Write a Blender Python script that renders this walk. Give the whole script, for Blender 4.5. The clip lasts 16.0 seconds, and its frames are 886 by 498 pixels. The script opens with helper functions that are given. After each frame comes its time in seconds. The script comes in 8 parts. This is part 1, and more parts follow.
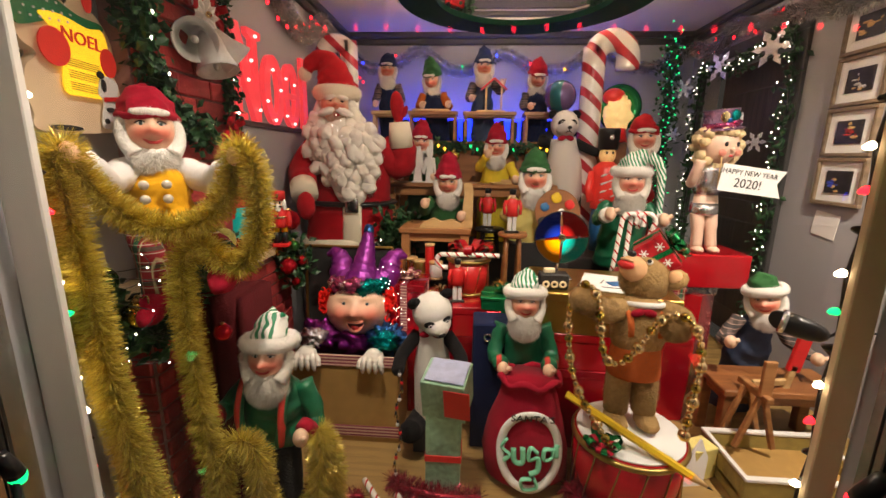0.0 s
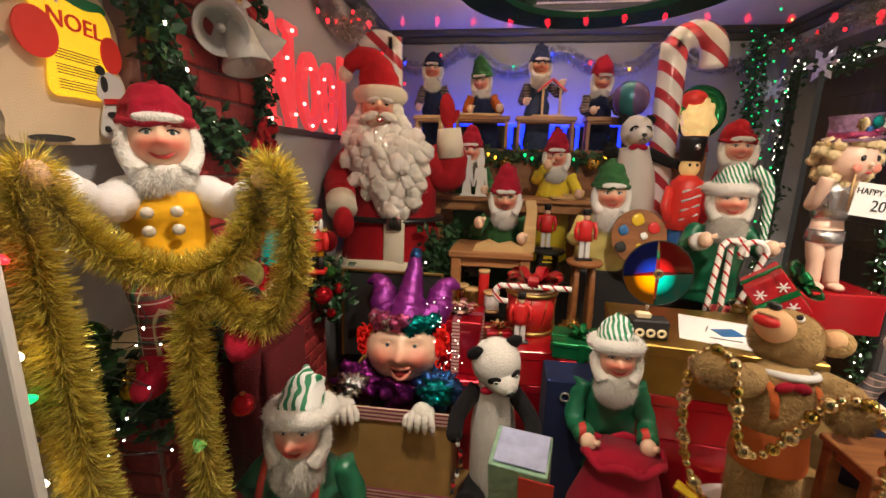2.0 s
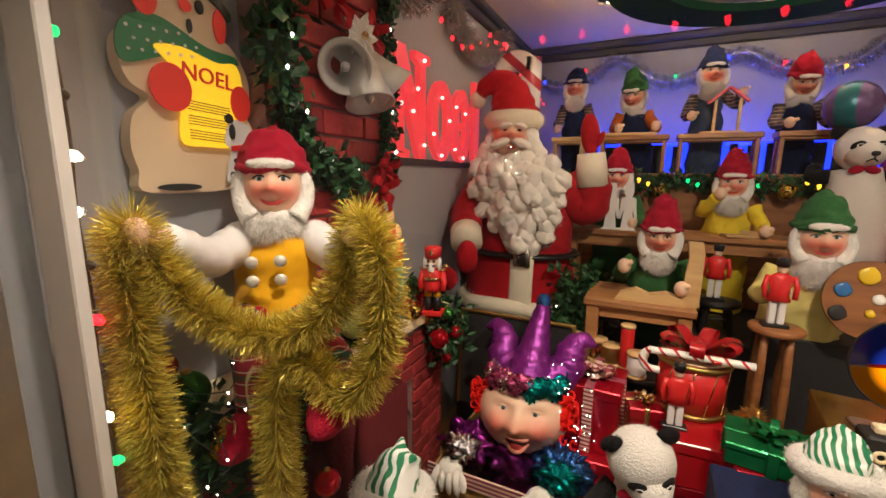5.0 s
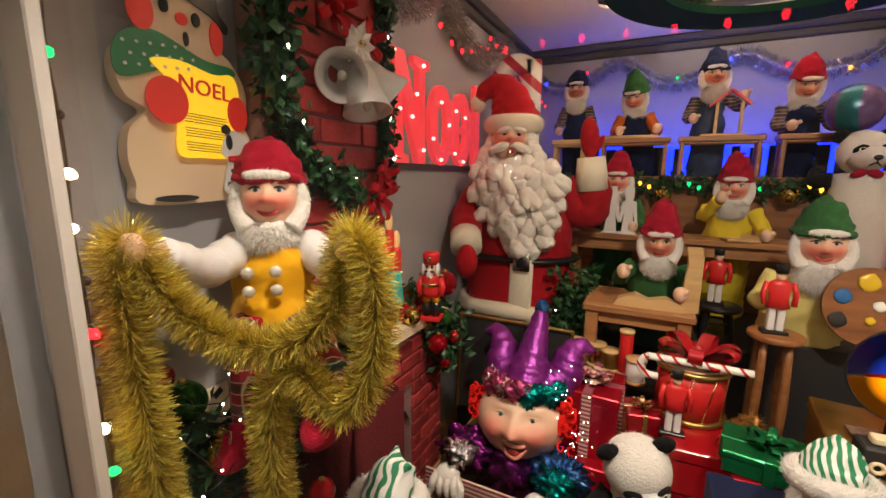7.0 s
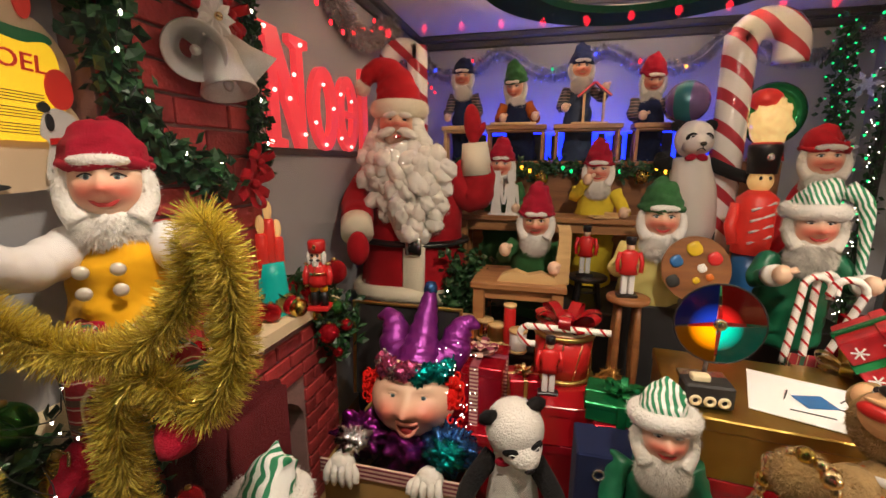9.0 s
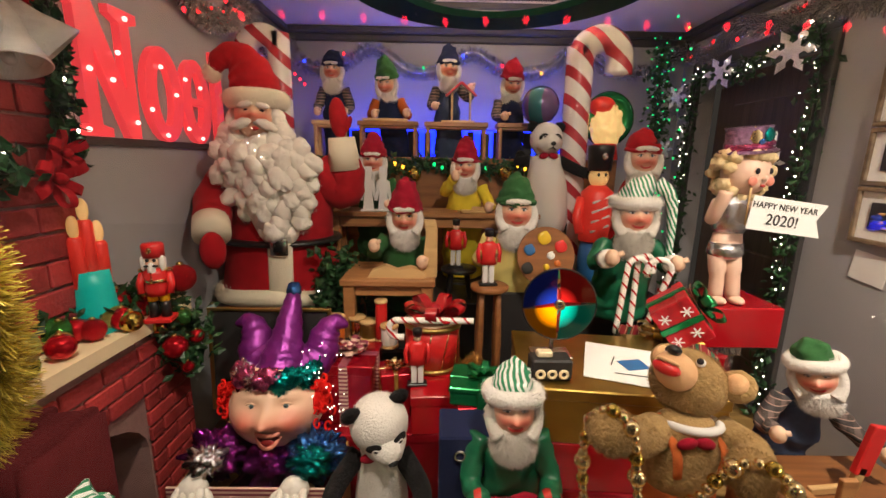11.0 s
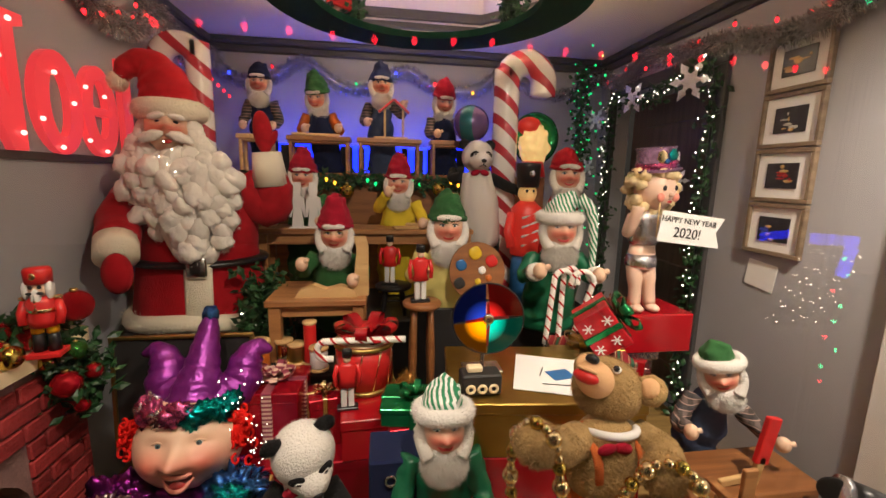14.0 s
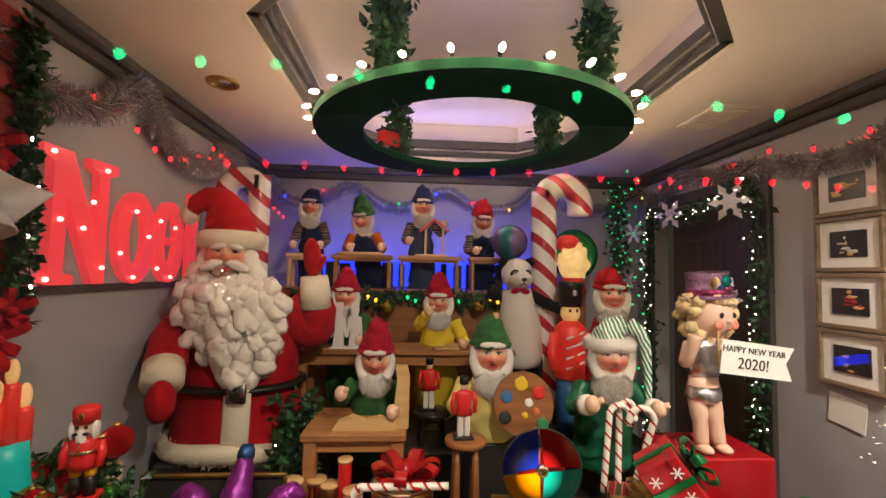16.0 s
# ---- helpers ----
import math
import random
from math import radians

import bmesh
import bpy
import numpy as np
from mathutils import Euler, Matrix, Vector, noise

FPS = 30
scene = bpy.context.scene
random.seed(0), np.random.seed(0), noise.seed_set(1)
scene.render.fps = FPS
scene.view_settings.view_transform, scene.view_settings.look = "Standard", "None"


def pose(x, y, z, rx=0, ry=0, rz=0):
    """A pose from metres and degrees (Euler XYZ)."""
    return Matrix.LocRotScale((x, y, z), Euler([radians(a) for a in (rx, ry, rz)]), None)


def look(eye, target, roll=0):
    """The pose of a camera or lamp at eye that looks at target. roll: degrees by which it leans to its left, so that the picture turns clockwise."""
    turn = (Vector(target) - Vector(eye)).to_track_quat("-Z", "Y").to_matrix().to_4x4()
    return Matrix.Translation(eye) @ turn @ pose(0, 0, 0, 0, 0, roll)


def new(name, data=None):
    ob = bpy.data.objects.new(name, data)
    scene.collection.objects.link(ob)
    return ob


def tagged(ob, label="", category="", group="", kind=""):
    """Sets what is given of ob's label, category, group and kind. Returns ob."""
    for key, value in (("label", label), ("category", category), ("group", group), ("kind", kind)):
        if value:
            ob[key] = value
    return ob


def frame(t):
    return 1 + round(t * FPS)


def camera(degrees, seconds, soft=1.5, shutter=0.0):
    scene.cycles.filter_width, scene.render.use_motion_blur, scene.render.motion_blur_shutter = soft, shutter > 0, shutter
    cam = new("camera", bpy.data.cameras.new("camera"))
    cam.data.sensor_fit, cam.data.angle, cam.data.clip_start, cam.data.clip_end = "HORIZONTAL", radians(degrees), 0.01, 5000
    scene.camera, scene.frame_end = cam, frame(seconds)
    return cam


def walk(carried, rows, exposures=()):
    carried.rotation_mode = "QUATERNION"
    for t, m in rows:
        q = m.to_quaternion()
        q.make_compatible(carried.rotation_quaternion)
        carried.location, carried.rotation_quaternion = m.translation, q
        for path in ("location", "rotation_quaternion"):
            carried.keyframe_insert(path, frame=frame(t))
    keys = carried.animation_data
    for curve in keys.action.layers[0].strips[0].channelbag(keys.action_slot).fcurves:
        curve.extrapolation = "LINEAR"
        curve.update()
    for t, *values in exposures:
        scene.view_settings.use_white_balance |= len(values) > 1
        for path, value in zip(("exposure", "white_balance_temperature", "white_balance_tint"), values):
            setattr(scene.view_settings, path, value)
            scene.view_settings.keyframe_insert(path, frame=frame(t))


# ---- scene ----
cam = camera(93.3, 16.0)
PATH = [
    (0, (-0.228, 0.044, 1.339), (-0.359, 1.992, 0.907), 0.9),
    (0.5, (-0.234, 0.13, 1.344), (-0.375, 2.08, 0.921), 0.9),
    (1, (-0.284, 0.216, 1.352), (-0.436, 2.167, 0.935), 1.0),
    (1.5, (-0.347, 0.296, 1.364), (-0.531, 2.244, 0.953), 1.0),
    (2, (-0.407, 0.38, 1.377), (-0.662, 2.319, 0.958), 1.4),
    (2.5, (-0.435, 0.451, 1.381), (-0.792, 2.374, 0.961), 1.5),
    (3, (-0.438, 0.51, 1.396), (-0.912, 2.408, 0.98), 1.4),
    (3.5, (-0.429, 0.555, 1.408), (-1.033, 2.419, 1.006), 1.2),
    (4, (-0.43, 0.586, 1.427), (-1.152, 2.412, 1.043), 1.0),
    (4.5, (-0.428, 0.602, 1.43), (-1.249, 2.392, 1.076), 0.6),
    (6.8, (-0.406, 0.61, 1.465), (-1.327, 2.349, 1.113), 0.7),
    (7, (-0.404, 0.615, 1.462), (-1.294, 2.371, 1.109), 0.5),
    (7.5, (-0.4, 0.617, 1.465), (-1.192, 2.416, 1.096), 0.5),
    (8, (-0.376, 0.624, 1.467), (-1.071, 2.459, 1.079), 0.3),
    (8.5, (-0.35, 0.631, 1.46), (-0.939, 2.5, 1.059), 0.2),
    (9, (-0.325, 0.634, 1.457), (-0.802, 2.532, 1.045), 0.2),
    (9.5, (-0.298, 0.64, 1.449), (-0.655, 2.563, 1.032), 0.3),
    (10, (-0.27, 0.644, 1.448), (-0.5, 2.586, 1.028), 0.6),
    (12.5, (-0.169, 0.661, 1.455), (0.11, 2.597, 1.036), 1.1),
    (13, (-0.168, 0.661, 1.454), (0.137, 2.595, 1.046), 1.2),
    (13.5, (-0.167, 0.66, 1.453), (0.141, 2.597, 1.064), 1.2),
    (14, (-0.167, 0.662, 1.453), (0.126, 2.611, 1.111), 1.3),
    (14.5, (-0.16, 0.666, 1.47), (0.092, 2.632, 1.204), 1.4),
    (15, (-0.163, 0.675, 1.5), (0.03, 2.66, 1.348), 1.7),
    (15.5, (-0.179, 0.673, 1.551), (-0.038, 2.668, 1.543), 1.6),
    (16, (-0.213, 0.689, 1.577), (-0.078, 2.681, 1.692), 1.2),
]
walk(cam, [(t, look(eye, target, roll)) for t, eye, target, roll in PATH], exposures=((0, 0.03), (2.5, -0.10), (7.0, -0.12), (13.0, -0.16), (14.5, -0.25), (15.5, -0.32), (16.0, -0.22)))

# ---- world, lights, exposure ----
night = bpy.data.worlds.new("night")
night.use_nodes = True
scene.world = night
night.node_tree.nodes["Background"].inputs[0].default_value = (0.17, 0.145, 0.12, 1)
night.node_tree.nodes["Background"].inputs[1].default_value = 0.22


def lamp(name, kind, power, colour, m, size=0.1, size_y=None, angle=60, blend=0.6):
    data = bpy.data.lights.new(name, kind)
    data.energy, data.color = power, colour
    if kind == "AREA":
        data.shape = "RECTANGLE" if size_y else "DISK"
        data.size = size
        if size_y:
            data.size_y = size_y
    else:
        data.shadow_soft_size = size
    if kind == "SPOT":
        data.spot_size, data.spot_blend = radians(angle), blend
    ob = new(name, data)
    ob.matrix_world = m
    return ob


WARM = (1.0, 0.86, 0.69)
# unseen fill spots added just inside the shop front; no fittings stand there
for at, to, w, cone in (((-0.55, 1.08, 2.39), (-0.75, 1.3, 0.1), 112, 100), ((0.20, 1.08, 2.39), (-0.15, 3.0, 0.95), 112, 98), ((1.25, 1.15, 2.39), (1.7, 1.9, 0.4), 270, 104)):
    lamp("fill_spot", "SPOT", w, WARM, look(at, to), 0.05, angle=cone, blend=1.0)
# clip-on spotlight beside the shop front
lamp("clip_lamp", "SPOT", 2.2, (1.0, 0.88, 0.72), look((0.625, 1.245, 0.905), (-0.9, 2.7, 1.5)), 0.04, angle=100, blend=0.8)
# blue strip behind the upper benches, violet strip hidden behind the moulding of the ceiling tray
lamp("blue_strip", "AREA", 6, (0.12, 0.16, 1.0), look((-0.15, 3.90, 1.67), (-0.15, 4.10, 2.3)), 1.9, size_y=0.03)
lamp("violet_strip", "AREA", 3.4, (0.40, 0.36, 1.0), look((0.06, 3.715, 2.545), (0.06, 2.9, 2.68)), 0.9, size_y=0.02)
lamp("violet_strip", "AREA", 3.4, (0.40, 0.36, 1.0), look((0.06, 1.725, 2.545), (0.06, 2.5, 2.68)), 0.9, size_y=0.02)

# ---- materials ----


def nodes_of(m):
    m.use_nodes = True
    t = m.node_tree
    return t, t.nodes, t.links, t.nodes["Principled BSDF"]


def mat(name, col, rough=0.6, metal=0.0, var=0.18, scale=40.0, bump=0.25, bscale=None, sheen=0.0, emit=0.0, ecol=None, coat=0.0, trans=0.0, alpha=1.0):
    m = bpy.data.materials.new(name)
    t, n, l, p = nodes_of(m)
    co = n.new("ShaderNodeTexCoord")
    big, fine = n.new("ShaderNodeTexNoise"), n.new("ShaderNodeTexNoise")
    big.inputs["Scale"].default_value, fine.inputs["Scale"].default_value = scale * 0.15, scale
    fine.inputs["Detail"].default_value = 6
    l.new(co.outputs["Object"], big.inputs["Vector"])
    l.new(co.outputs["Object"], fine.inputs["Vector"])
    add = n.new("ShaderNodeMath")
    add.operation = "MULTIPLY_ADD"
    l.new(big.outputs[0], add.inputs[0])
    add.inputs[1].default_value = 0.5
    half = n.new("ShaderNodeMath")
    half.operation = "MULTIPLY"
    half.inputs[1].default_value = 0.5
    l.new(fine.outputs[0], half.inputs[0])
    l.new(half.outputs[0], add.inputs[2])
    ramp = n.new("ShaderNodeValToRGB")
    ramp.color_ramp.elements[0].position, ramp.color_ramp.elements[1].position = 0.3, 0.7
    ramp.color_ramp.elements[0].color = [c * (1 - var) for c in col] + [1]
    ramp.color_ramp.elements[1].color = [min(1, c * (1 + var)) for c in col] + [1]
    l.new(add.outputs[0], ramp.inputs[0])
    l.new(ramp.outputs[0], p.inputs["Base Color"])
    p.inputs["Roughness"].default_value, p.inputs["Metallic"].default_value = rough, metal
    if rough >= 0.8:
        p.inputs["Specular IOR Level"].default_value = 0.12
    p.inputs["Sheen Weight"].default_value, p.inputs["Coat Weight"].default_value = sheen, coat
    p.inputs["Transmission Weight"].default_value, p.inputs["Alpha"].default_value = trans, alpha
    if bump:
        rel, b = n.new("ShaderNodeTexNoise"), n.new("ShaderNodeBump")
        rel.inputs["Scale"].default_value = bscale or scale * 3
        rel.inputs["Detail"].default_value = 4
        l.new(co.outputs["Object"], rel.inputs["Vector"])
        l.new(rel.outputs[0], b.inputs["Height"])
        b.inputs["Strength"].default_value, b.inputs["Distance"].default_value = bump, 0.01
        l.new(b.outputs[0], p.inputs["Normal"])
    if emit:
        p.inputs["Emission Color"].default_value = (*(ecol or col), 1)
        p.inputs["Emission Strength"].default_value = emit
    return m


def banded(name, cols, turns=(0, 0, 0), period=0.03, cut=0.5, rough=0.5, metal=0.0, wobble=0.0, coat=0.0, cross=None):
    """Two-colour stripes along one direction; cross adds a second set across them (plaid)."""
    m = bpy.data.materials.new(name)
    t, n, l, p = nodes_of(m)
    co, mp = n.new("ShaderNodeTexCoord"), n.new("ShaderNodeMapping")
    mp.inputs["Rotation"].default_value = [radians(a) for a in turns]
    l.new(co.outputs["Object"], mp.inputs["Vector"])

    def stripes(axis, per, at):
        w = n.new("ShaderNodeTexWave")
        w.bands_direction = axis
        w.inputs["Scale"].default_value = 0.314 / per
        w.inputs["Distortion"].default_value = wobble
        w.inputs["Detail Scale"].default_value = 1.0
        l.new(mp.outputs[0], w.inputs["Vector"])
        r = n.new("ShaderNodeValToRGB")
        r.color_ramp.elements[0].position, r.color_ramp.elements[1].position = at - 0.03, at + 0.03
        l.new(w.outputs["Fac"], r.inputs[0])
        return r.outputs[0]

    mix = n.new("ShaderNodeMixRGB")
    l.new(stripes("X", period, cut), mix.inputs[0])
    mix.inputs[1].default_value, mix.inputs[2].default_value = (*cols[0], 1), (*cols[1], 1)
    out = mix.outputs[0]
    if cross:
        for axis, per, at, col in cross:
            k = n.new("ShaderNodeMixRGB")
            s = n.new("ShaderNodeMath")
            s.operation = "MULTIPLY"
            s.inputs[1].default_value = 0.75
            l.new(stripes(axis, per, at), s.inputs[0])
            l.new(s.outputs[0], k.inputs[0])
            l.new(out, k.inputs[1])
            k.inputs[2].default_value = (*col, 1)
            out = k.outputs[0]
    l.new(out, p.inputs["Base Color"])
    rel, b = n.new("ShaderNodeTexNoise"), n.new("ShaderNodeBump")
    rel.inputs["Scale"].default_value = 60
    l.new(co.outputs["Object"], rel.inputs["Vector"])
    l.new(rel.outputs[0], b.inputs["Height"])
    b.inputs["Strength"].default_value, b.inputs["Distance"].default_value = 0.3, 0.01
    l.new(b.outputs[0], p.inputs["Normal"])
    p.inputs["Roughness"].default_value, p.inputs["Metallic"].default_value, p.inputs["Coat Weight"].default_value = rough, metal, coat
    return m


def grained(name, dark, light, rough=0.45, scale=1.0, axis="X"):
    m = bpy.data.materials.new(name)
    t, n, l, p = nodes_of(m)
    co, mp, no, fi = n.new("ShaderNodeTexCoord"), n.new("ShaderNodeMapping"), n.new("ShaderNodeTexNoise"), n.new("ShaderNodeTexNoise")
    mp.inputs["Scale"].default_value = {"X": (2, 28, 28), "Y": (28, 2, 28), "Z": (28, 28, 2)}[axis]
    l.new(co.outputs["Object"], mp.inputs["Vector"])
    l.new(mp.outputs[0], no.inputs["Vector"])
    no.inputs["Scale"].default_value, no.inputs["Detail"].default_value = scale, 8
    l.new(co.outputs["Object"], fi.inputs["Vector"])
    fi.inputs["Scale"].default_value = 5
    r = n.new("ShaderNodeValToRGB")
    r.color_ramp.elements[0].position, r.color_ramp.elements[1].position = 0.32, 0.7
    r.color_ramp.elements[0].color, r.color_ramp.elements[1].color = (*dark, 1), (*light, 1)
    info = n.new("ShaderNodeObjectInfo")
    a = n.new("ShaderNodeMath")
    a.operation = "MULTIPLY_ADD"
    l.new(info.outputs["Random"], a.inputs[0])
    a.inputs[1].default_value = 0.16
    l.new(no.outputs[0], a.inputs[2])
    l.new(a.outputs[0], r.inputs[0])
    l.new(r.outputs[0], p.inputs["Base Color"])
    b = n.new("ShaderNodeBump")
    b.inputs["Strength"].default_value, b.inputs["Distance"].default_value = 0.25, 0.004
    l.new(no.outputs[0], b.inputs["Height"])
    l.new(b.outputs[0], p.inputs["Normal"])
    p.inputs["Roughness"].default_value = rough
    return m


def bricky(name):
    m = mat(name, (0.36, 0.035, 0.035), 0.65, var=0.3, scale=60, bump=0.5, bscale=90)
    t, n, l, p = nodes_of(m)
    info, hs = n.new("ShaderNodeObjectInfo"), n.new("ShaderNodeHueSaturation")
    src = p.inputs["Base Color"].links[0].from_socket
    k = n.new("ShaderNodeMath")
    k.operation = "MULTIPLY_ADD"
    l.new(info.outputs["Random"], k.inputs[0])
    k.inputs[1].default_value, k.inputs[2].default_value = 0.6, 0.7
    l.new(k.outputs[0], hs.inputs["Value"])
    l.new(src, hs.inputs["Color"])
    l.new(hs.outputs[0], p.inputs["Base Color"])
    return m


def tinselly(name, col, rough=0.3, low=0.5, metal=0.5):
    m = bpy.data.materials.new(name)
    t, n, l, p = nodes_of(m)
    geo, r = n.new("ShaderNodeNewGeometry"), n.new("ShaderNodeValToRGB")
    r.color_ramp.elements[0].color = [c * low for c in col] + [1]
    r.color_ramp.elements[1].color = [min(1, c * 1.25) for c in col] + [1]
    l.new(geo.outputs["Random Per Island"], r.inputs[0])
    l.new(r.outputs[0], p.inputs["Base Color"])
    p.inputs["Metallic"].default_value, p.inputs["Roughness"].default_value = metal, rough
    return m


def leafy(name, a, b):
    m = bpy.data.materials.new(name)
    t, n, l, p = nodes_of(m)
    geo, r = n.new("ShaderNodeNewGeometry"), n.new("ShaderNodeValToRGB")
    r.color_ramp.elements[0].color, r.color_ramp.elements[1].color = (*a, 1), (*b, 1)
    l.new(geo.outputs["Random Per Island"], r.inputs[0])
    l.new(r.outputs[0], p.inputs["Base Color"])
    p.inputs["Roughness"].default_value = 0.45
    return m


WALL = mat("grey wall paint", (0.38, 0.375, 0.395), 0.75, var=0.05, scale=9, bump=0.12, bscale=160)
CEIL = mat("ceiling paint", (0.78, 0.70, 0.61), 0.8, var=0.04, scale=8, bump=0.1, bscale=140)
CROWN = mat("dark trim paint", (0.055, 0.05, 0.05), 0.5, var=0.15, scale=20, bump=0.08)
FLOOR = grained("ochre boards", (0.16, 0.09, 0.025), (0.34, 0.21, 0.07), 0.5, 1.2)
PAVE = mat("street paving", (0.12, 0.11, 0.105), 0.85, var=0.25, scale=25, bump=0.4)
JAMB = grained("jamb wood", (0.10, 0.045, 0.02), (0.28, 0.14, 0.06), 0.4, 1.0, "Z")
STEEL = mat("worn steel", (0.6, 0.57, 0.52), 0.25, 1.0, var=0.2, scale=30, bump=0.08)
WHITE = mat("white paint", (0.72, 0.70, 0.68), 0.5, var=0.05, scale=20, bump=0.05)
CREAM = mat("cream paint", (0.80, 0.66, 0.42), 0.5, var=0.08, scale=25, bump=0.08)
BRICK, MORTAR = bricky("red brick"), mat("mortar", (0.33, 0.19, 0.175), 0.9, var=0.2, scale=80, bump=0.4)
HEARTHD = mat("dark hearth lining", (0.035, 0.012, 0.012), 0.9, var=0.4, scale=20, bump=0.3)
# Near-black for dark parts, and for added supports that stand where shade falls.
DARK = mat("near-black paint and recess shade", (0.02, 0.018, 0.018), 0.6, var=0.3, scale=15, bump=0.1)
FRAMEW = grained("grey brown frame wood", (0.10, 0.065, 0.04), (0.24, 0.17, 0.11), 0.45)
DOORM = grained("dark door wood", (0.035, 0.02, 0.014), (0.09, 0.055, 0.04), 0.4, 1.0, "Z")
BENCH = grained("oiled bench wood", (0.20, 0.075, 0.025), (0.42, 0.20, 0.075), 0.4)
PINE = grained("pale pine", (0.42, 0.24, 0.09), (0.66, 0.44, 0.20), 0.55)
WALNUT = grained("walnut", (0.14, 0.05, 0.018), (0.30, 0.12, 0.04), 0.4)
L_GLOBE = mat("bright amber plastic", (0.72, 0.50, 0.24), 0.15, var=0.5, scale=30, emit=0.75, ecol=(1.0, 0.62, 0.22), bump=0.4, bscale=40, coat=0.6)
SKIN = mat("painted rubber face", (0.74, 0.49, 0.34), 0.5, var=0.07, scale=18, bump=0.06, coat=0.15)
_t, _n, _l, _p = nodes_of(SKIN)
_at, _mx, _src = _n.new("ShaderNodeAttribute"), _n.new("ShaderNodeMixRGB"), _p.inputs["Base Color"].links[0].from_socket
_at.attribute_name = "rouge"
_mx.inputs[2].default_value = (0.58, 0.095, 0.06, 1)
_l.new(_at.outputs["Fac"], _mx.inputs[0])
_l.new(_src, _mx.inputs[1])
_l.new(_mx.outputs[0], _p.inputs["Base Color"])
CHEEK = mat("rouged rubber", (0.74, 0.26, 0.19), 0.5, var=0.12, scale=18, bump=0.05)
LIP = mat("painted lips", (0.50, 0.04, 0.04), 0.4, bump=0)
EYEB = mat("grey blue iris", (0.10, 0.16, 0.17), 0.15, bump=0)
EYEW, EYED = mat("eye white", (0.8, 0.78, 0.74), 0.2, var=0.02, bump=0), mat("eye dark", (0.03, 0.025, 0.03), 0.15, bump=0)
BEARD = mat("white beard wool", (0.72, 0.69, 0.65), 0.9, var=0.07, scale=60, bump=0.6, bscale=120, sheen=0.04)
GREYB = mat("grey beard hair", (0.62, 0.58, 0.52), 0.85, var=0.15, scale=60, bump=0.6, bscale=130, sheen=0.04)
FUR = mat("cream fur", (0.80, 0.72, 0.56), 0.95, var=0.08, scale=70, bump=0.8, bscale=150, sheen=0.04)
COTTON = mat("cotton wool", (0.78, 0.73, 0.66), 0.95, var=0.05, scale=50, bump=0.5, bscale=90, sheen=0.04)
REDF = mat("red felt", (0.33, 0.008, 0.026), 0.9, var=0.25, scale=90, bump=0.4, bscale=300, sheen=0.04)
VELVET = mat("red velvet", (0.36, 0.008, 0.014), 0.8, var=0.3, scale=30, bump=0.3, bscale=120, sheen=0.04)
GREENF = mat("green felt", (0.035, 0.12, 0.04), 0.9, var=0.25, scale=90, bump=0.4, bscale=300, sheen=0.04)
GREENS = mat("green satin", (0.01, 0.13, 0.06), 0.35, var=0.3, scale=18, bump=0.5, bscale=14, coat=0.2)
NAVY = mat("navy felt", (0.012, 0.018, 0.06), 0.9, var=0.25, scale=60, bump=0.4, bscale=250, sheen=0.04)
DENIM = mat("blue denim", (0.05, 0.07, 0.13), 0.9, var=0.25, scale=80, bump=0.4, bscale=300)
YELLOWF = mat("mustard velveteen", (0.68, 0.34, 0.01), 0.85, var=0.18, scale=30, bump=0.4, bscale=40, sheen=0.04)
YELLOWS = mat("yellow shirt cotton", (0.72, 0.55, 0.04), 0.8, var=0.15, scale=30, bump=0.5, bscale=30)
PALEY = mat("pale yellow shirt", (0.72, 0.62, 0.22), 0.8, var=0.12, scale=30, bump=0.4, bscale=30)
ORANGEF = mat("rust shirt", (0.42, 0.10, 0.02), 0.85, var=0.2, scale=30, bump=0.4, bscale=40)
SHIRT = mat("white shirt satin", (0.72, 0.70, 0.70), 0.5, var=0.07, scale=25, bump=0.6, bscale=25)
SILVER = mat("silver lame", (0.72, 0.72, 0.74), 0.22, 1.0, var=0.15, scale=30, bump=0.8, bscale=30)
BLACKV = mat("black vinyl", (0.014, 0.013, 0.014), 0.3, var=0.3, scale=30, bump=0.1)
BLACKP = mat("black plush", (0.012, 0.011, 0.012), 0.95, var=0.3, scale=60, bump=0.6, bscale=140, sheen=0.04)
PLUSHW = mat("white plush", (0.74, 0.70, 0.65), 0.95, var=0.06, scale=70, bump=0.7, bscale=160, sheen=0.04)
BEARM = mat("tan bear plush", (0.38, 0.24, 0.10), 0.95, var=0.3, scale=60, bump=0.9, bscale=120, sheen=0.04)
PEACH = mat("peach muzzle felt", (0.72, 0.42, 0.22), 0.9, var=0.1, scale=40, bump=0.3)
TERRA = mat("orange felt dungarees", (0.55, 0.13, 0.035), 0.9, var=0.12, scale=60, bump=0.4, bscale=250)
PURPLE = mat("purple satin", (0.20, 0.02, 0.22), 0.3, 0.55, var=0.25, scale=12, bump=1.0, bscale=26)
TEALM = mat("teal lame", (0.0, 0.22, 0.22), 0.2, 0.9, var=0.4, scale=30, bump=1.0, bscale=26)
PINKM = mat("pink foil cloth", (0.55, 0.10, 0.25), 0.2, 0.9, var=0.4, scale=30, bump=1.0, bscale=26)
BLUEM = mat("blue foil cloth", (0.05, 0.16, 0.45), 0.2, 0.9, var=0.4, scale=30, bump=1.0, bscale=26)
YARN, MOUTH = mat("scarlet yarn", (0.68, 0.012, 0.008), 0.85, var=0.25, scale=120, bump=0.5, bscale=300), mat("dark open mouth", (0.12, 0.008, 0.01), 0.6, bump=0)
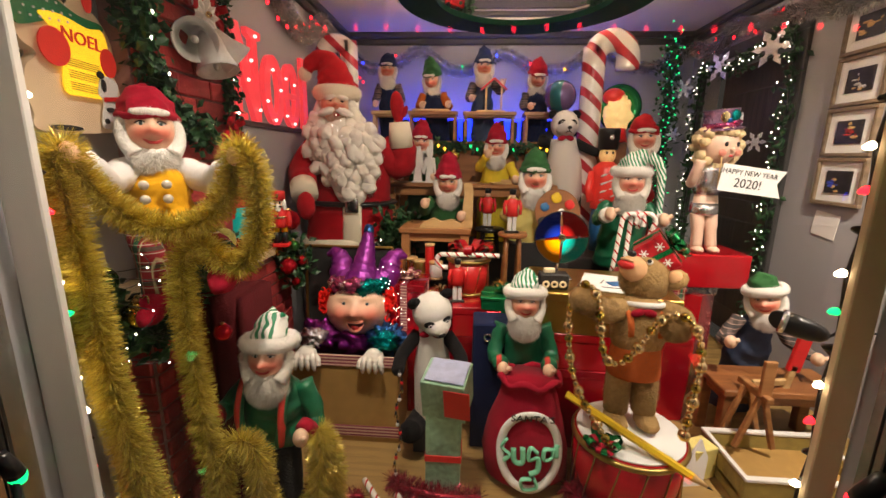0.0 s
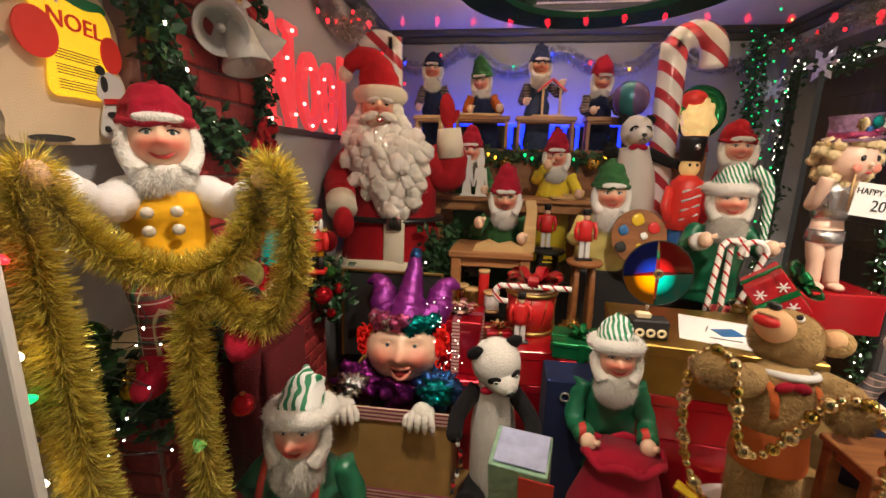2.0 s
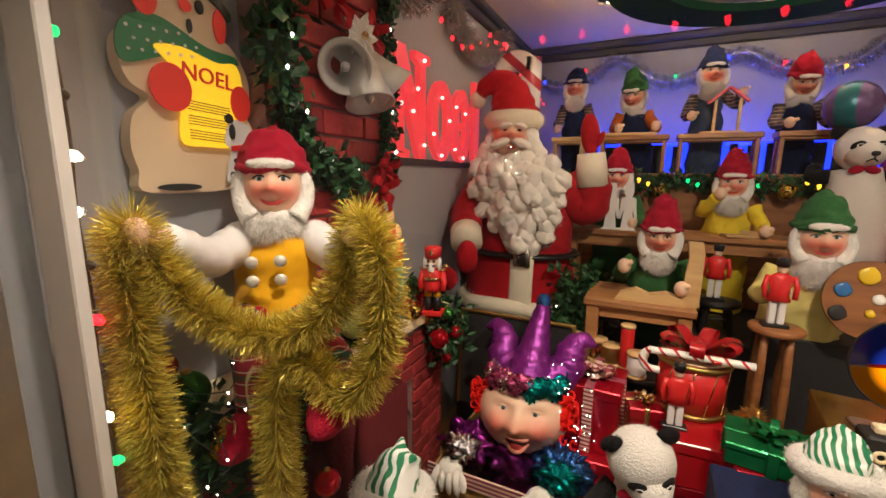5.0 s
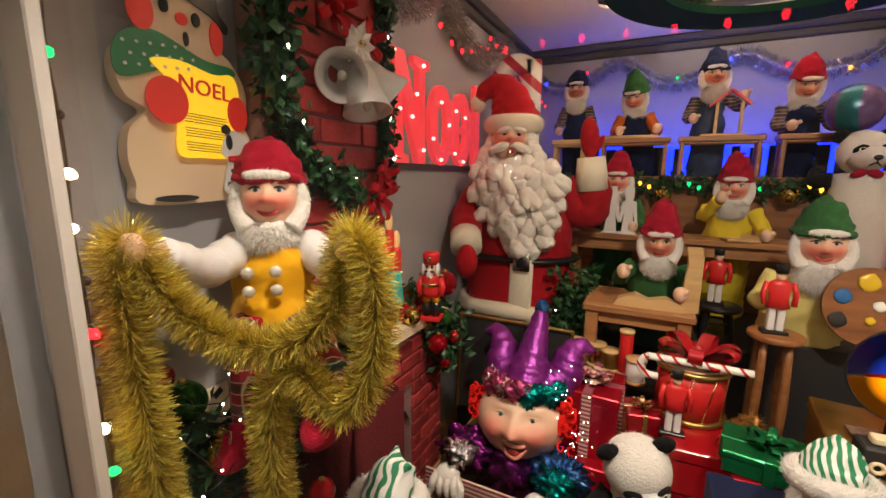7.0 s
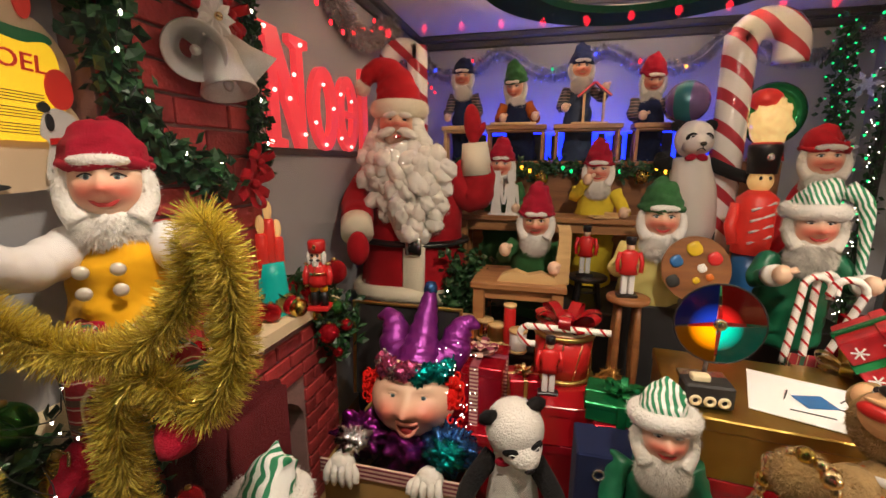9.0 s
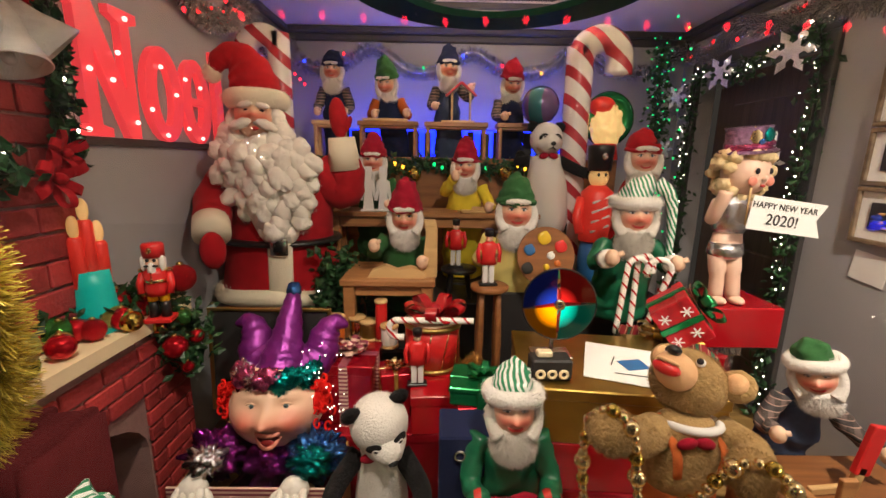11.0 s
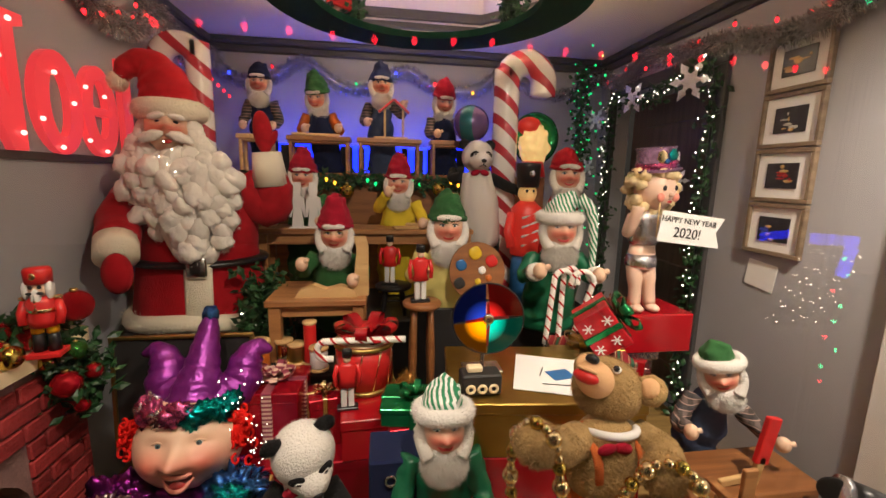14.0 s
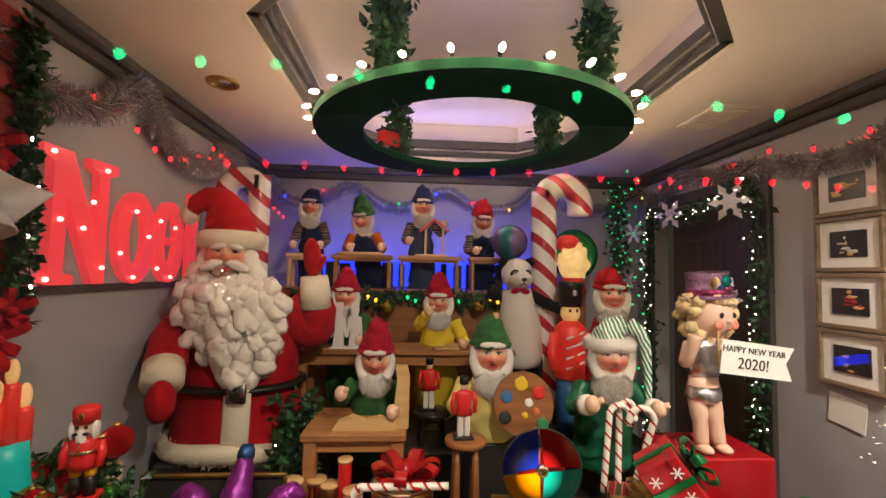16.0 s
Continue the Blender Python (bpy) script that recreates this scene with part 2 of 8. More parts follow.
PURPLEF = mat("purple foil cloth", (0.22, 0.02, 0.20), 0.2, 0.9, var=0.5, scale=30, bump=1.0, bscale=26)
GOLDF = mat("gold foil wrap", (0.50, 0.33, 0.08), 0.3, 0.95, var=0.2, scale=14, bump=0.5, bscale=14)
GOLD = mat("polished gold plating", (0.88, 0.69, 0.36), 0.17, 1.0, var=0.1, scale=30, bump=0.03)
BRASS = mat("dull brass", (0.45, 0.32, 0.10), 0.4, 1.0, var=0.2, scale=30, bump=0.1)
REDFOIL = mat("red foil wrap", (0.42, 0.006, 0.02), 0.2, 0.55, var=0.2, scale=12, bump=0.35, bscale=12, coat=0.4)
REDGLOSS = mat("red lacquer", (0.38, 0.006, 0.012), 0.22, var=0.15, scale=15, bump=0.05, coat=0.5)
REDPL = mat("red plastic", (0.60, 0.02, 0.02), 0.35, var=0.1, bump=0.05)
CARDB = mat("kraft cardboard", (0.38, 0.22, 0.06), 0.75, var=0.15, scale=25, bump=0.15, bscale=100)
GREENFOIL = mat("green foil wrap", (0.01, 0.20, 0.06), 0.2, 0.6, var=0.3, scale=14, bump=0.5, bscale=14)
KHAKI = mat("khaki printed card", (0.34, 0.27, 0.08), 0.6, var=0.35, scale=30, bump=0.1)
PEARL = mat("pearl button", (0.66, 0.60, 0.52), 0.3, 0.25, bump=0.02)
PAPER = mat("white paper", (0.80, 0.79, 0.77), 0.7, var=0.03, bump=0.05)
INK = mat("black ink", (0.02, 0.02, 0.02), 0.6, bump=0)
ENAMBL, ENAMYE, ENAMOR, ENAMGR = (mat(n, c, 0.35, var=0.1, bump=0.1) for n, c in (("blue paint", (0.03, 0.14, 0.36)), ("yellow paint", (0.72, 0.48, 0.02)), ("orange paint", (0.55, 0.14, 0.02)), ("green paint", (0.02, 0.20, 0.08))))
BLONDE = mat("blonde curls", (0.70, 0.54, 0.30), 0.6, var=0.25, scale=60, bump=0.8, bscale=90)
PORC = mat("doll vinyl", (0.74, 0.50, 0.38), 0.4, var=0.05, bump=0.03)
HOLLY = leafy("holly leaves", (0.006, 0.03, 0.012), (0.03, 0.11, 0.035))
FIR = leafy("fir needles", (0.006, 0.03, 0.01), (0.03, 0.10, 0.03))
TGOLD, TSILV = tinselly("gold tinsel", (1.0, 0.69, 0.13), 0.15, 0.45, 0.42), tinselly("silver tinsel", (0.95, 0.95, 0.97), 0.14, 0.2, 0.8)
TRED = tinselly("red tinsel", (0.50, 0.05, 0.09), 0.22, 0.3, 0.7)
TCOPPER = tinselly("copper tinsel", (0.50, 0.25, 0.06))
GOLDCORE = mat("tinsel wire", (0.45, 0.30, 0.05), 0.5, 0.3)
GLITG = mat("glitter gold green", (0.42, 0.42, 0.12), 0.3, 0.8, var=0.5, scale=150, bump=1.0, bscale=300)
GLITR = mat("glitter red", (0.55, 0.01, 0.02), 0.25, 0.8, var=0.5, scale=150, bump=1.0, bscale=300)
GLITS = mat("glitter silver", (0.92, 0.91, 0.89), 0.28, 0.7, var=0.3, scale=170, bump=0.45, bscale=260)
BAUBR, BAUBG, BAUBGR = mat("red bauble", (0.5, 0.01, 0.02), 0.08, 0.7, bump=0), mat("gold bauble", (0.62, 0.46, 0.10), 0.12, 1.0, bump=0), mat("green bauble", (0.05, 0.20, 0.04), 0.1, 0.8, bump=0)
STRIPEG = banded("green and white striped satin", ((0.80, 0.80, 0.77), (0.012, 0.22, 0.09)), (0, 28, 25), 0.016, 0.5, 0.5, wobble=3.2)
PLAID = banded("red tartan", ((0.28, 0.01, 0.02), (0.02, 0.10, 0.05)), (0, 0, 30), 0.05, 0.85, 0.85, cross=(("Z", 0.05, 0.85, (0.02, 0.07, 0.04)), ("Z", 0.025, 0.975, (0.6, 0.55, 0.45)), ("X", 0.025, 0.98, (0.6, 0.55, 0.3))))
PLAIDB = banded("brown tartan", ((0.06, 0.045, 0.04), (0.14, 0.10, 0.09)), (0, 0, 30), 0.04, 0.55, 0.85, cross=(("Z", 0.04, 0.6, (0.03, 0.03, 0.035)), ("Z", 0.02, 0.93, (0.45, 0.30, 0.25))))
TRIMG = banded("green and red ribbed trim", ((0.012, 0.14, 0.06), (0.5, 0.03, 0.02)), (0, 0, 0), 0.05, 0.62, 0.6)
BANDP = banded("pink striped ribbon", ((0.62, 0.40, 0.32), (0.22, 0.03, 0.06)), (0, 90, 0), 0.016, 0.5, 0.6)
CANE = banded("red and white spiral enamel", ((0.80, 0.75, 0.72), (0.44, 0.035, 0.05)), (0, 48, 0), 0.12, 0.66, 0.16, coat=0.6)
CANES = banded("small candy stripe", ((0.80, 0.77, 0.72), (0.48, 0.015, 0.02)), (0, 42, 0), 0.036, 0.88, 0.25, coat=0.3)
GIFTW = mat("red snowflake paper", (0.45, 0.01, 0.02), 0.3, 0.2, var=0.5, scale=35, bump=0.1)
MINT = mat("mint printed card", (0.24, 0.40, 0.27), 0.5, var=0.5, scale=45, bump=0.1)
SEQUIN = mat("sequin cloth", (0.35, 0.20, 0.34), 0.25, 0.7, var=0.9, scale=60, bump=1.0, bscale=150)


def glow(name, col, strength, base=None):
    return mat(name, base or col, 0.3, var=0.0, bump=0, emit=strength, ecol=col)


L_AWNR, L_AWNG = glow("large red bulb", (1.0, 0.012, 0.03), 16), glow("large green bulb", (0.002, 0.9, 0.28), 14)
L_WHITE = glow("warm white bulb", (1.0, 0.80, 0.50), 22)
L_SPARK = glow("bright white spark", (1.0, 0.85, 0.62), 60)
L_RING = glow("ring bulb", (1.0, 0.72, 0.42), 190)
L_CLEAR = glow("clear mini bulb", (1.0, 0.90, 0.72), 16)
L_RED = glow("red bulb", (1.0, 0.012, 0.02), 5)
L_GREEN = glow("green bulb", (0.004, 0.9, 0.22), 1.8)
L_BLUE = glow("blue bulb", (0.02, 0.05, 1.0), 5)
L_AMBER = glow("amber bulb", (1.0, 0.45, 0.03), 4)
L_NOEL = glow("lit red acrylic", (1.0, 0.07, 0.08), 0.62, (0.65, 0.03, 0.035))
L_NBULB = glow("pink white bulb", (1.0, 0.30, 0.26), 5)
L_SHEET = mat("lit yellow sheet", (0.80, 0.50, 0.02), 0.5, var=0.1, emit=0.8, ecol=(1.0, 0.60, 0.02), bump=0.03)
L_BODY = mat("lit cream sign board", (0.68, 0.52, 0.35), 0.5, var=0.04, emit=0.03, ecol=(1.0, 0.66, 0.36), bump=0.03)
L_MOULD = mat("lit blow-moulded plastic", (0.75, 0.50, 0.25), 0.4, var=0.2, scale=20, emit=0.34, ecol=(1.0, 0.55, 0.16), bump=0.05)
L_MRED = mat("lit red plastic", (0.6, 0.03, 0.02), 0.4, var=0.1, emit=0.16, ecol=(1.0, 0.05, 0.03), bump=0.03)
L_MTEAL = mat("lit teal plastic", (0.0, 0.30, 0.26), 0.4, var=0.1, emit=0.16, ecol=(0.0, 0.8, 0.6), bump=0.03)
L_BLUEP = glow("blue lit panel", (0.006, 0.02, 1.0), 5, (0.03, 0.05, 0.5))
WHEELS = [mat("lit gel %s" % n, [k * 0.18 for k in c], 0.06, var=0.25, scale=18, emit=e, ecol=[min(1, k * 3.5) for k in c], bump=0.05, coat=0.5) for n, c, e in (("blue", (0.004, 0.012, 0.12), 0.5), ("red", (0.20, 0.004, 0.003), 0.7), ("green", (0.0, 0.14, 0.09), 0.8), ("amber", (0.30, 0.08, 0.0), 0.9))]
# The bulb's light is painted into the gels: emission fading outwards from the hub.
for gel in WHEELS:
    t, n, l, p = nodes_of(gel)
    co, off, ln, mr = n.new("ShaderNodeTexCoord"), n.new("ShaderNodeVectorMath"), n.new("ShaderNodeVectorMath"), n.new("ShaderNodeMapRange")
    off.operation, ln.operation = "SUBTRACT", "LENGTH"
    off.inputs[1].default_value = (-0.01, -0.045, 0.205)
    l.new(co.outputs["Object"], off.inputs[0])
    l.new(off.outputs[0], ln.inputs[0])
    l.new(ln.outputs["Value"], mr.inputs["Value"])
    mr.inputs["From Min"].default_value, mr.inputs["From Max"].default_value = 0.030, 0.075
    s = p.inputs["Emission Strength"].default_value
    mr.inputs["To Min"].default_value, mr.inputs["To Max"].default_value = s * 3.4, s * 0.06
    l.new(mr.outputs["Result"], p.inputs["Emission Strength"])
GLASS = bpy.data.materials.new("window glass")
_t, _n, _l, _p = nodes_of(GLASS)
_p.inputs["Transmission Weight"].default_value, _p.inputs["Roughness"].default_value, _p.inputs["IOR"].default_value = 1.0, 0.0, 1.5
_p.inputs["Base Color"].default_value = (1, 1, 1, 1)
_p.inputs["Coat Weight"].default_value = 0.0

# ---- geometry helpers ----
RNG = np.random.default_rng(7)


def ell(rx, ry, rz, seg=20, rings=12, wob=0.0, freq=3.0, seed=0.0):
    """An ellipsoid, its surface shaken by noise where wob is given."""
    v = [(0, 0, rz)]
    for i in range(1, rings):
        a = math.pi * i / rings
        for j in range(seg):
            b = 2 * math.pi * j / seg
            v.append((rx * math.sin(a) * math.cos(b), ry * math.sin(a) * math.sin(b), rz * math.cos(a)))
    v.append((0, 0, -rz))
    v = np.array(v, float)
    if wob:
        s = max(rx, ry, rz)
        k = np.array([1 + wob * noise.noise(Vector((p[0] / s * freq + seed, p[1] / s * freq, p[2] / s * freq * 0.6))) for p in v])
        v *= k[:, None]
    f = [(0, 1 + j, 1 + (j + 1) % seg) for j in range(seg)]
    for i in range(rings - 2):
        o = 1 + i * seg
        f += [(o + j, o + seg + j, o + seg + (j + 1) % seg, o + (j + 1) % seg) for j in range(seg)]
    o, e = 1 + (rings - 2) * seg, len(v) - 1
    f += [(o + j, e, o + (j + 1) % seg) for j in range(seg)]
    return v, f


def tube(pts, radii, seg=10, closed=False, flat=1.0):
    """A round bar along points, with a radius for each (or one for all)."""
    pts = np.array(pts, float)
    n = len(pts)
    radii = np.full(n, radii) if np.isscalar(radii) else np.array(radii, float)
    tan = np.gradient(pts, axis=0) if not closed else np.roll(pts, -1, 0) - np.roll(pts, 1, 0)
    tan /= np.linalg.norm(tan, axis=1)[:, None] + 1e-12
    up = np.array([0, 0, 1.0]) if abs(tan[0][2]) < 0.9 else np.array([0, 1.0, 0])
    v, f = [], []
    for i in range(n):
        a = np.cross(up, tan[i])
        a /= np.linalg.norm(a) + 1e-12
        b = np.cross(tan[i], a)
        up = b
        for j in range(seg):
            w = 2 * math.pi * j / seg
            v.append(pts[i] + radii[i] * (a * math.cos(w) + b * math.sin(w) * flat))
    for i in range(n if closed else n - 1):
        o, q = i * seg, ((i + 1) % n) * seg
        f += [(o + j, o + (j + 1) % seg, q + (j + 1) % seg, q + j) for j in range(seg)]
    if not closed:
        f += [tuple(range(seg))[::-1], tuple(range((n - 1) * seg, n * seg))]
    return np.array(v), f


def lathe(profile, seg=24, sx=1.0, sy=1.0):
    return tube_up([(0, 0, z) for r, z in profile], [r for r, z in profile], seg, sx, sy)


def tube_up(pts, radii, seg, sx=1.0, sy=1.0):
    v, f, n = [], [], len(pts)
    for p, r in zip(pts, radii):
        for j in range(seg):
            w = 2 * math.pi * j / seg
            v.append((p[0] + r * sx * math.cos(w), p[1] + r * sy * math.sin(w), p[2]))
    for i in range(n - 1):
        o, q = i * seg, (i + 1) * seg
        f += [(o + j, o + (j + 1) % seg, q + (j + 1) % seg, q + j) for j in range(seg)]
    f += [tuple(range(seg))[::-1], tuple(range((n - 1) * seg, n * seg))]
    return np.array(v, float), f


def block(sx, sy, sz, bevel=0.004):
    """A box of full sizes with chamfered edges, centred."""
    h = np.array([sx, sy, sz]) / 2
    bv = min(bevel, 0.45 * min(sx, sy, sz))
    v, ix = [], {}
    for c in range(8):
        s = [1 if c >> k & 1 else -1 for k in range(3)]
        for a in range(3):
            ix[c, a] = len(v)
            v.append([s[k] * (h[k] if k == a else h[k] - bv) for k in range(3)])
    f = []
    for a in range(3):
        b, c = (a + 1) % 3, (a + 2) % 3
        for s in (0, 1):
            q = [(s << a) | (i << b) | (j << c) for i, j in ((0, 0), (1, 0), (1, 1), (0, 1))]
            f.append(tuple(ix[k, a] for k in (q if s else q[::-1])))
        for i in (0, 1):
            for j in (0, 1):
                lo, hi = (i << b) | (j << c), (1 << a) | (i << b) | (j << c)
                q = (ix[lo, b], ix[hi, b], ix[hi, c], ix[lo, c])
                f.append(q if (i ^ j) else q[::-1])
    for c in range(8):
        q = (ix[c, 0], ix[c, 1], ix[c, 2])
        f.append(q if bin(c).count("1") % 2 else q[::-1])
    return np.array(v, float), f


def plate(outline, thick):
    """A flat cut-out: outline in x and z, with thickness along y (front at y = 0, towards -y)."""
    n = len(outline)
    v = [(x, 0, z) for x, z in outline] + [(x, thick, z) for x, z in outline]
    f = [tuple(range(n)), tuple(range(n, 2 * n))[::-1]] + [(i, n + i, n + (i + 1) % n, (i + 1) % n) for i in range(n)]
    return np.array(v, float), f


def ring_plate(outer, inner, thick):
    n = len(outer)
    v = [(x, 0, z) for x, z in outer] + [(x, 0, z) for x, z in inner] + [(x, thick, z) for x, z in outer] + [(x, thick, z) for x, z in inner]
    f = []
    for i in range(n):
        j = (i + 1) % n
        f += [(i, j, n + j, n + i), (2 * n + i, 3 * n + i, 3 * n + j, 2 * n + j), (i, 2 * n + i, 2 * n + j, j), (n + i, n + j, 3 * n + j, 3 * n + i)]
    return np.array(v, float), f


def oval(cx, cz, rx, rz, n=28, turn=0.0):
    return [(cx + rx * math.cos(a) * math.cos(turn) - rz * math.sin(a) * math.sin(turn), cz + rx * math.cos(a) * math.sin(turn) + rz * math.sin(a) * math.cos(turn)) for a in (2 * math.pi * i / n for i in range(n))]


def smooth(pts, n=12):
    """A Catmull-Rom line through points."""
    p = np.array(pts, float)
    p = np.vstack([2 * p[0] - p[1], p, 2 * p[-1] - p[-2]])
    out = []
    for i in range(1, len(p) - 2):
        for k in range(n):
            t = k / n
            out.append(0.5 * ((2 * p[i]) + (-p[i - 1] + p[i + 1]) * t + (2 * p[i - 1] - 5 * p[i] + 4 * p[i + 1] - p[i + 2]) * t * t + (-p[i - 1] + 3 * p[i] - 3 * p[i + 1] + p[i + 2]) * t ** 3))
    out.append(p[-2])
    return np.array(out)


def along(curve, s):
    d = np.r_[0, np.cumsum(np.linalg.norm(np.diff(curve, axis=0), axis=1))]
    s = np.asarray(s) * d[-1]
    return np.stack([np.interp(s, d, curve[:, k]) for k in range(3)], 1)


def strips(curve, n, length, width, droop=0.0, jitter=0.3, lift=0.0):
    """Thin ribbons that stand out from a line all round, as tinsel does."""
    s = RNG.random(n)
    p = along(curve, s)
    tan = along(curve, np.clip(s + 0.004, 0, 1)) - along(curve, np.clip(s - 0.004, 0, 1))
    tan /= np.linalg.norm(tan, axis=1)[:, None] + 1e-9
    d = RNG.normal(size=(n, 3))
    d -= (d * tan).sum(1)[:, None] * tan * (1 - jitter)
    d /= np.linalg.norm(d, axis=1)[:, None]
    d[:, 2] -= droop
    ln = length * (0.6 + 0.5 * RNG.random(n))[:, None]
    w = np.cross(d, RNG.normal(size=(n, 3)))
    w *= (width / 2) / (np.linalg.norm(w, axis=1)[:, None] + 1e-9)
    a, b = p + d * lift, p + d * ln
    v = np.stack([a - w, a + w, b + w * 0.7, b - w * 0.7], 1).reshape(-1, 3)
    return v, [(4 * i, 4 * i + 1, 4 * i + 2, 4 * i + 3) for i in range(n)]


def fuzz(centre, radii, n, length, width=0.0025, droop=0.5, lower=None):
    """Tapered tufts on an ellipsoid; lower keeps those below that height (share of rz)."""
    d = RNG.normal(size=(n * 3, 3))
    d /= np.linalg.norm(d, axis=1)[:, None]
    if lower is not None:
        d = d[d[:, 2] < lower]
    d = d[:n]
    n = len(d)
    p = np.array(centre) + d * np.array(radii) * 0.97
    o = d + RNG.normal(size=(n, 3)) * 0.35
    o[:, 2] -= droop
    o /= np.linalg.norm(o, axis=1)[:, None]
    w = np.cross(o, RNG.normal(size=(n, 3)))
    w *= width / (np.linalg.norm(w, axis=1)[:, None] + 1e-9)
    e = p + o * (length * (0.5 + 0.7 * RNG.random(n)))[:, None]
    return np.stack([p - w, p + w, e], 1).reshape(-1, 3), [(3 * i, 3 * i + 1, 3 * i + 2) for i in range(n)]


def leaves(centres, n_each, spread, size, squash=1.0):
    """Small pointed leaves scattered round centres."""
    c = np.repeat(np.array(centres, float), n_each, 0)
    n = len(c)
    p = c + RNG.normal(size=(n, 3)) * spread
    d = RNG.normal(size=(n, 3))
    d /= np.linalg.norm(d, axis=1)[:, None]
    s = np.cross(d, RNG.normal(size=(n, 3)))
    s /= np.linalg.norm(s, axis=1)[:, None] + 1e-9
    u = np.cross(d, s)
    ln = (size * (0.7 + 0.6 * RNG.random(n)))[:, None]
    v = np.stack([p, p + d * ln * 0.5 + s * ln * 0.3 * squash, p + d * ln, p + d * ln * 0.5 - s * ln * 0.3 * squash, p + d * ln * 0.5 + u * ln * 0.12], 1).reshape(-1, 3)
    f = []
    for i in range(n):
        o = 5 * i
        f += [(o, o + 1, o + 4), (o + 1, o + 2, o + 4), (o + 2, o + 3, o + 4), (o + 3, o, o + 4)]
    return v, f


def crumple(piece, amp, freq, seed=0.0):
    """The same piece with its surface pushed in and out, as soft cloth lies."""
    v, f = piece[:2]
    v = np.array(v, float)
    return v + amp * np.array([noise.noise_vector(Vector(p * freq + seed))[:] for p in v]), f


def face_shape(rx=0.78, ry=0.80, rz=0.98, plump=1.0, nose=1.0):
    """A moulded head that looks along -y: cheeks, nose, brow, sockets and chin, with rouge on cheeks and nose."""
    v, f = ell(rx, ry, rz, 56, 44)
    front = np.clip(-v[:, 1] / ry, 0, 1) ** 0.5
    push, rouge = np.zeros(len(v)), np.zeros(len(v))
    for x, z, w, h, amp, red in ((-0.37, -0.20, 0.22, 0.20, 0.13 * plump, 0.95), (0.37, -0.20, 0.22, 0.20, 0.13 * plump, 0.95), (0, 0.02, 0.075, 0.16, 0.12 * nose, 0.0), (0, -0.12, 0.11, 0.09, 0.22 * nose, 0.45), (-0.12, -0.14, 0.06, 0.06, 0.07 * nose, 0.2), (0.12, -0.14, 0.06, 0.06, 0.07 * nose, 0.2), (0, -0.66, 0.22, 0.14, 0.10, 0.0), (-0.28, 0.36, 0.20, 0.08, 0.06, 0.0), (0.28, 0.36, 0.20, 0.08, 0.06, 0.0), (-0.28, 0.15, 0.14, 0.10, -0.10, 0.0), (0.28, 0.15, 0.14, 0.10, -0.10, 0.0), (0, -0.33, 0.20, 0.05, 0.03, 0.0), (0, -0.44, 0.24, 0.05, -0.05, 0.1)):
        g = np.exp(-((v[:, 0] - x * rx / 0.78) ** 2 / (2 * w * w) + (v[:, 2] - z * rz / 0.98) ** 2 / (2 * h * h))) * front
        push += amp * g
        rouge += red * g
    v[:, 1] -= push
    return v, f, np.clip(rouge, 0, 0.9)


class Build:
    """Collects pieces with their materials into one mesh."""

    def __init__(self):
        self.v, self.f, self.k, self.s, self.mats, self.n, self.tint = [], [], [], [], [], 0, []

    def add(self, piece, material, m=None, flat=False):
        v, f = piece[:2]
        self.tint.append(piece[2] if len(piece) > 2 else np.zeros(len(v)))
        v = np.array(v, float)
        if m is not None:
            mm = np.array(m)
            v = v @ mm[:3, :3].T + mm[:3, 3]
        if material not in self.mats:
            self.mats.append(material)
        k = self.mats.index(material)
        self.v.append(v)
        self.f += [tuple(i + self.n for i in q) for q in f]
        self.k += [k] * len(f)
        self.s += [not flat] * len(f)
        self.n += len(v)
        return self

    def join(self, other, m):
        mm, o = np.array(m), self.n
        self.tint += other.tint
        for v in other.v:
            self.v.append(v @ mm[:3, :3].T + mm[:3, 3])
        for q, k, s in zip(other.f, other.k, other.s):
            if other.mats[k] not in self.mats:
                self.mats.append(other.mats[k])
            self.f.append(tuple(i + o for i in q))
            self.k.append(self.mats.index(other.mats[k]))
            self.s.append(s)
        self.n += other.n
        return self

    def mesh(self, name, origin):
        me = bpy.data.meshes.new(name)
        v = np.vstack(self.v) - np.array(origin)
        me.from_pydata(v.tolist(), [], self.f)
        for m in self.mats:
            me.materials.append(m)
        me.polygons.foreach_set("material_index", self.k)
        me.polygons.foreach_set("use_smooth", self.s)
        tint = np.concatenate(self.tint)
        if tint.any():
            me.attributes.new("rouge", "FLOAT", "POINT").data.foreach_set("value", tint)
        me.update()
        return me


def T(x=0, y=0, z=0, rx=0, ry=0, rz=0, s=1.0):
    return pose(x, y, z, rx, ry, rz) @ Matrix.Diagonal((s, s, s, 1))


def solid(name, build, at, label="", category="", group="", kind=""):
    """One mesh as a thing of its own, with its origin at its base."""
    ob = new(name, build.mesh(name, at))
    ob.location = at
    return tagged(ob, label, category, group, kind)


def holder(name, at, label, category, group="", kind=""):
    ob = new(name)
    ob.empty_display_size = 0.05
    ob.location = at
    return tagged(ob, label, category, group, kind)


def part(name, build, parent, label=""):
    at, o = Vector((0, 0, 0)), parent
    while o:
        at, o = at + o.location, o.parent
    ob = new(name, build.mesh(name, at))
    ob.parent = parent
    return tagged(ob, label)


def one(piece, material, m=None, flat=False):
    return Build().add(piece, material, m, flat)


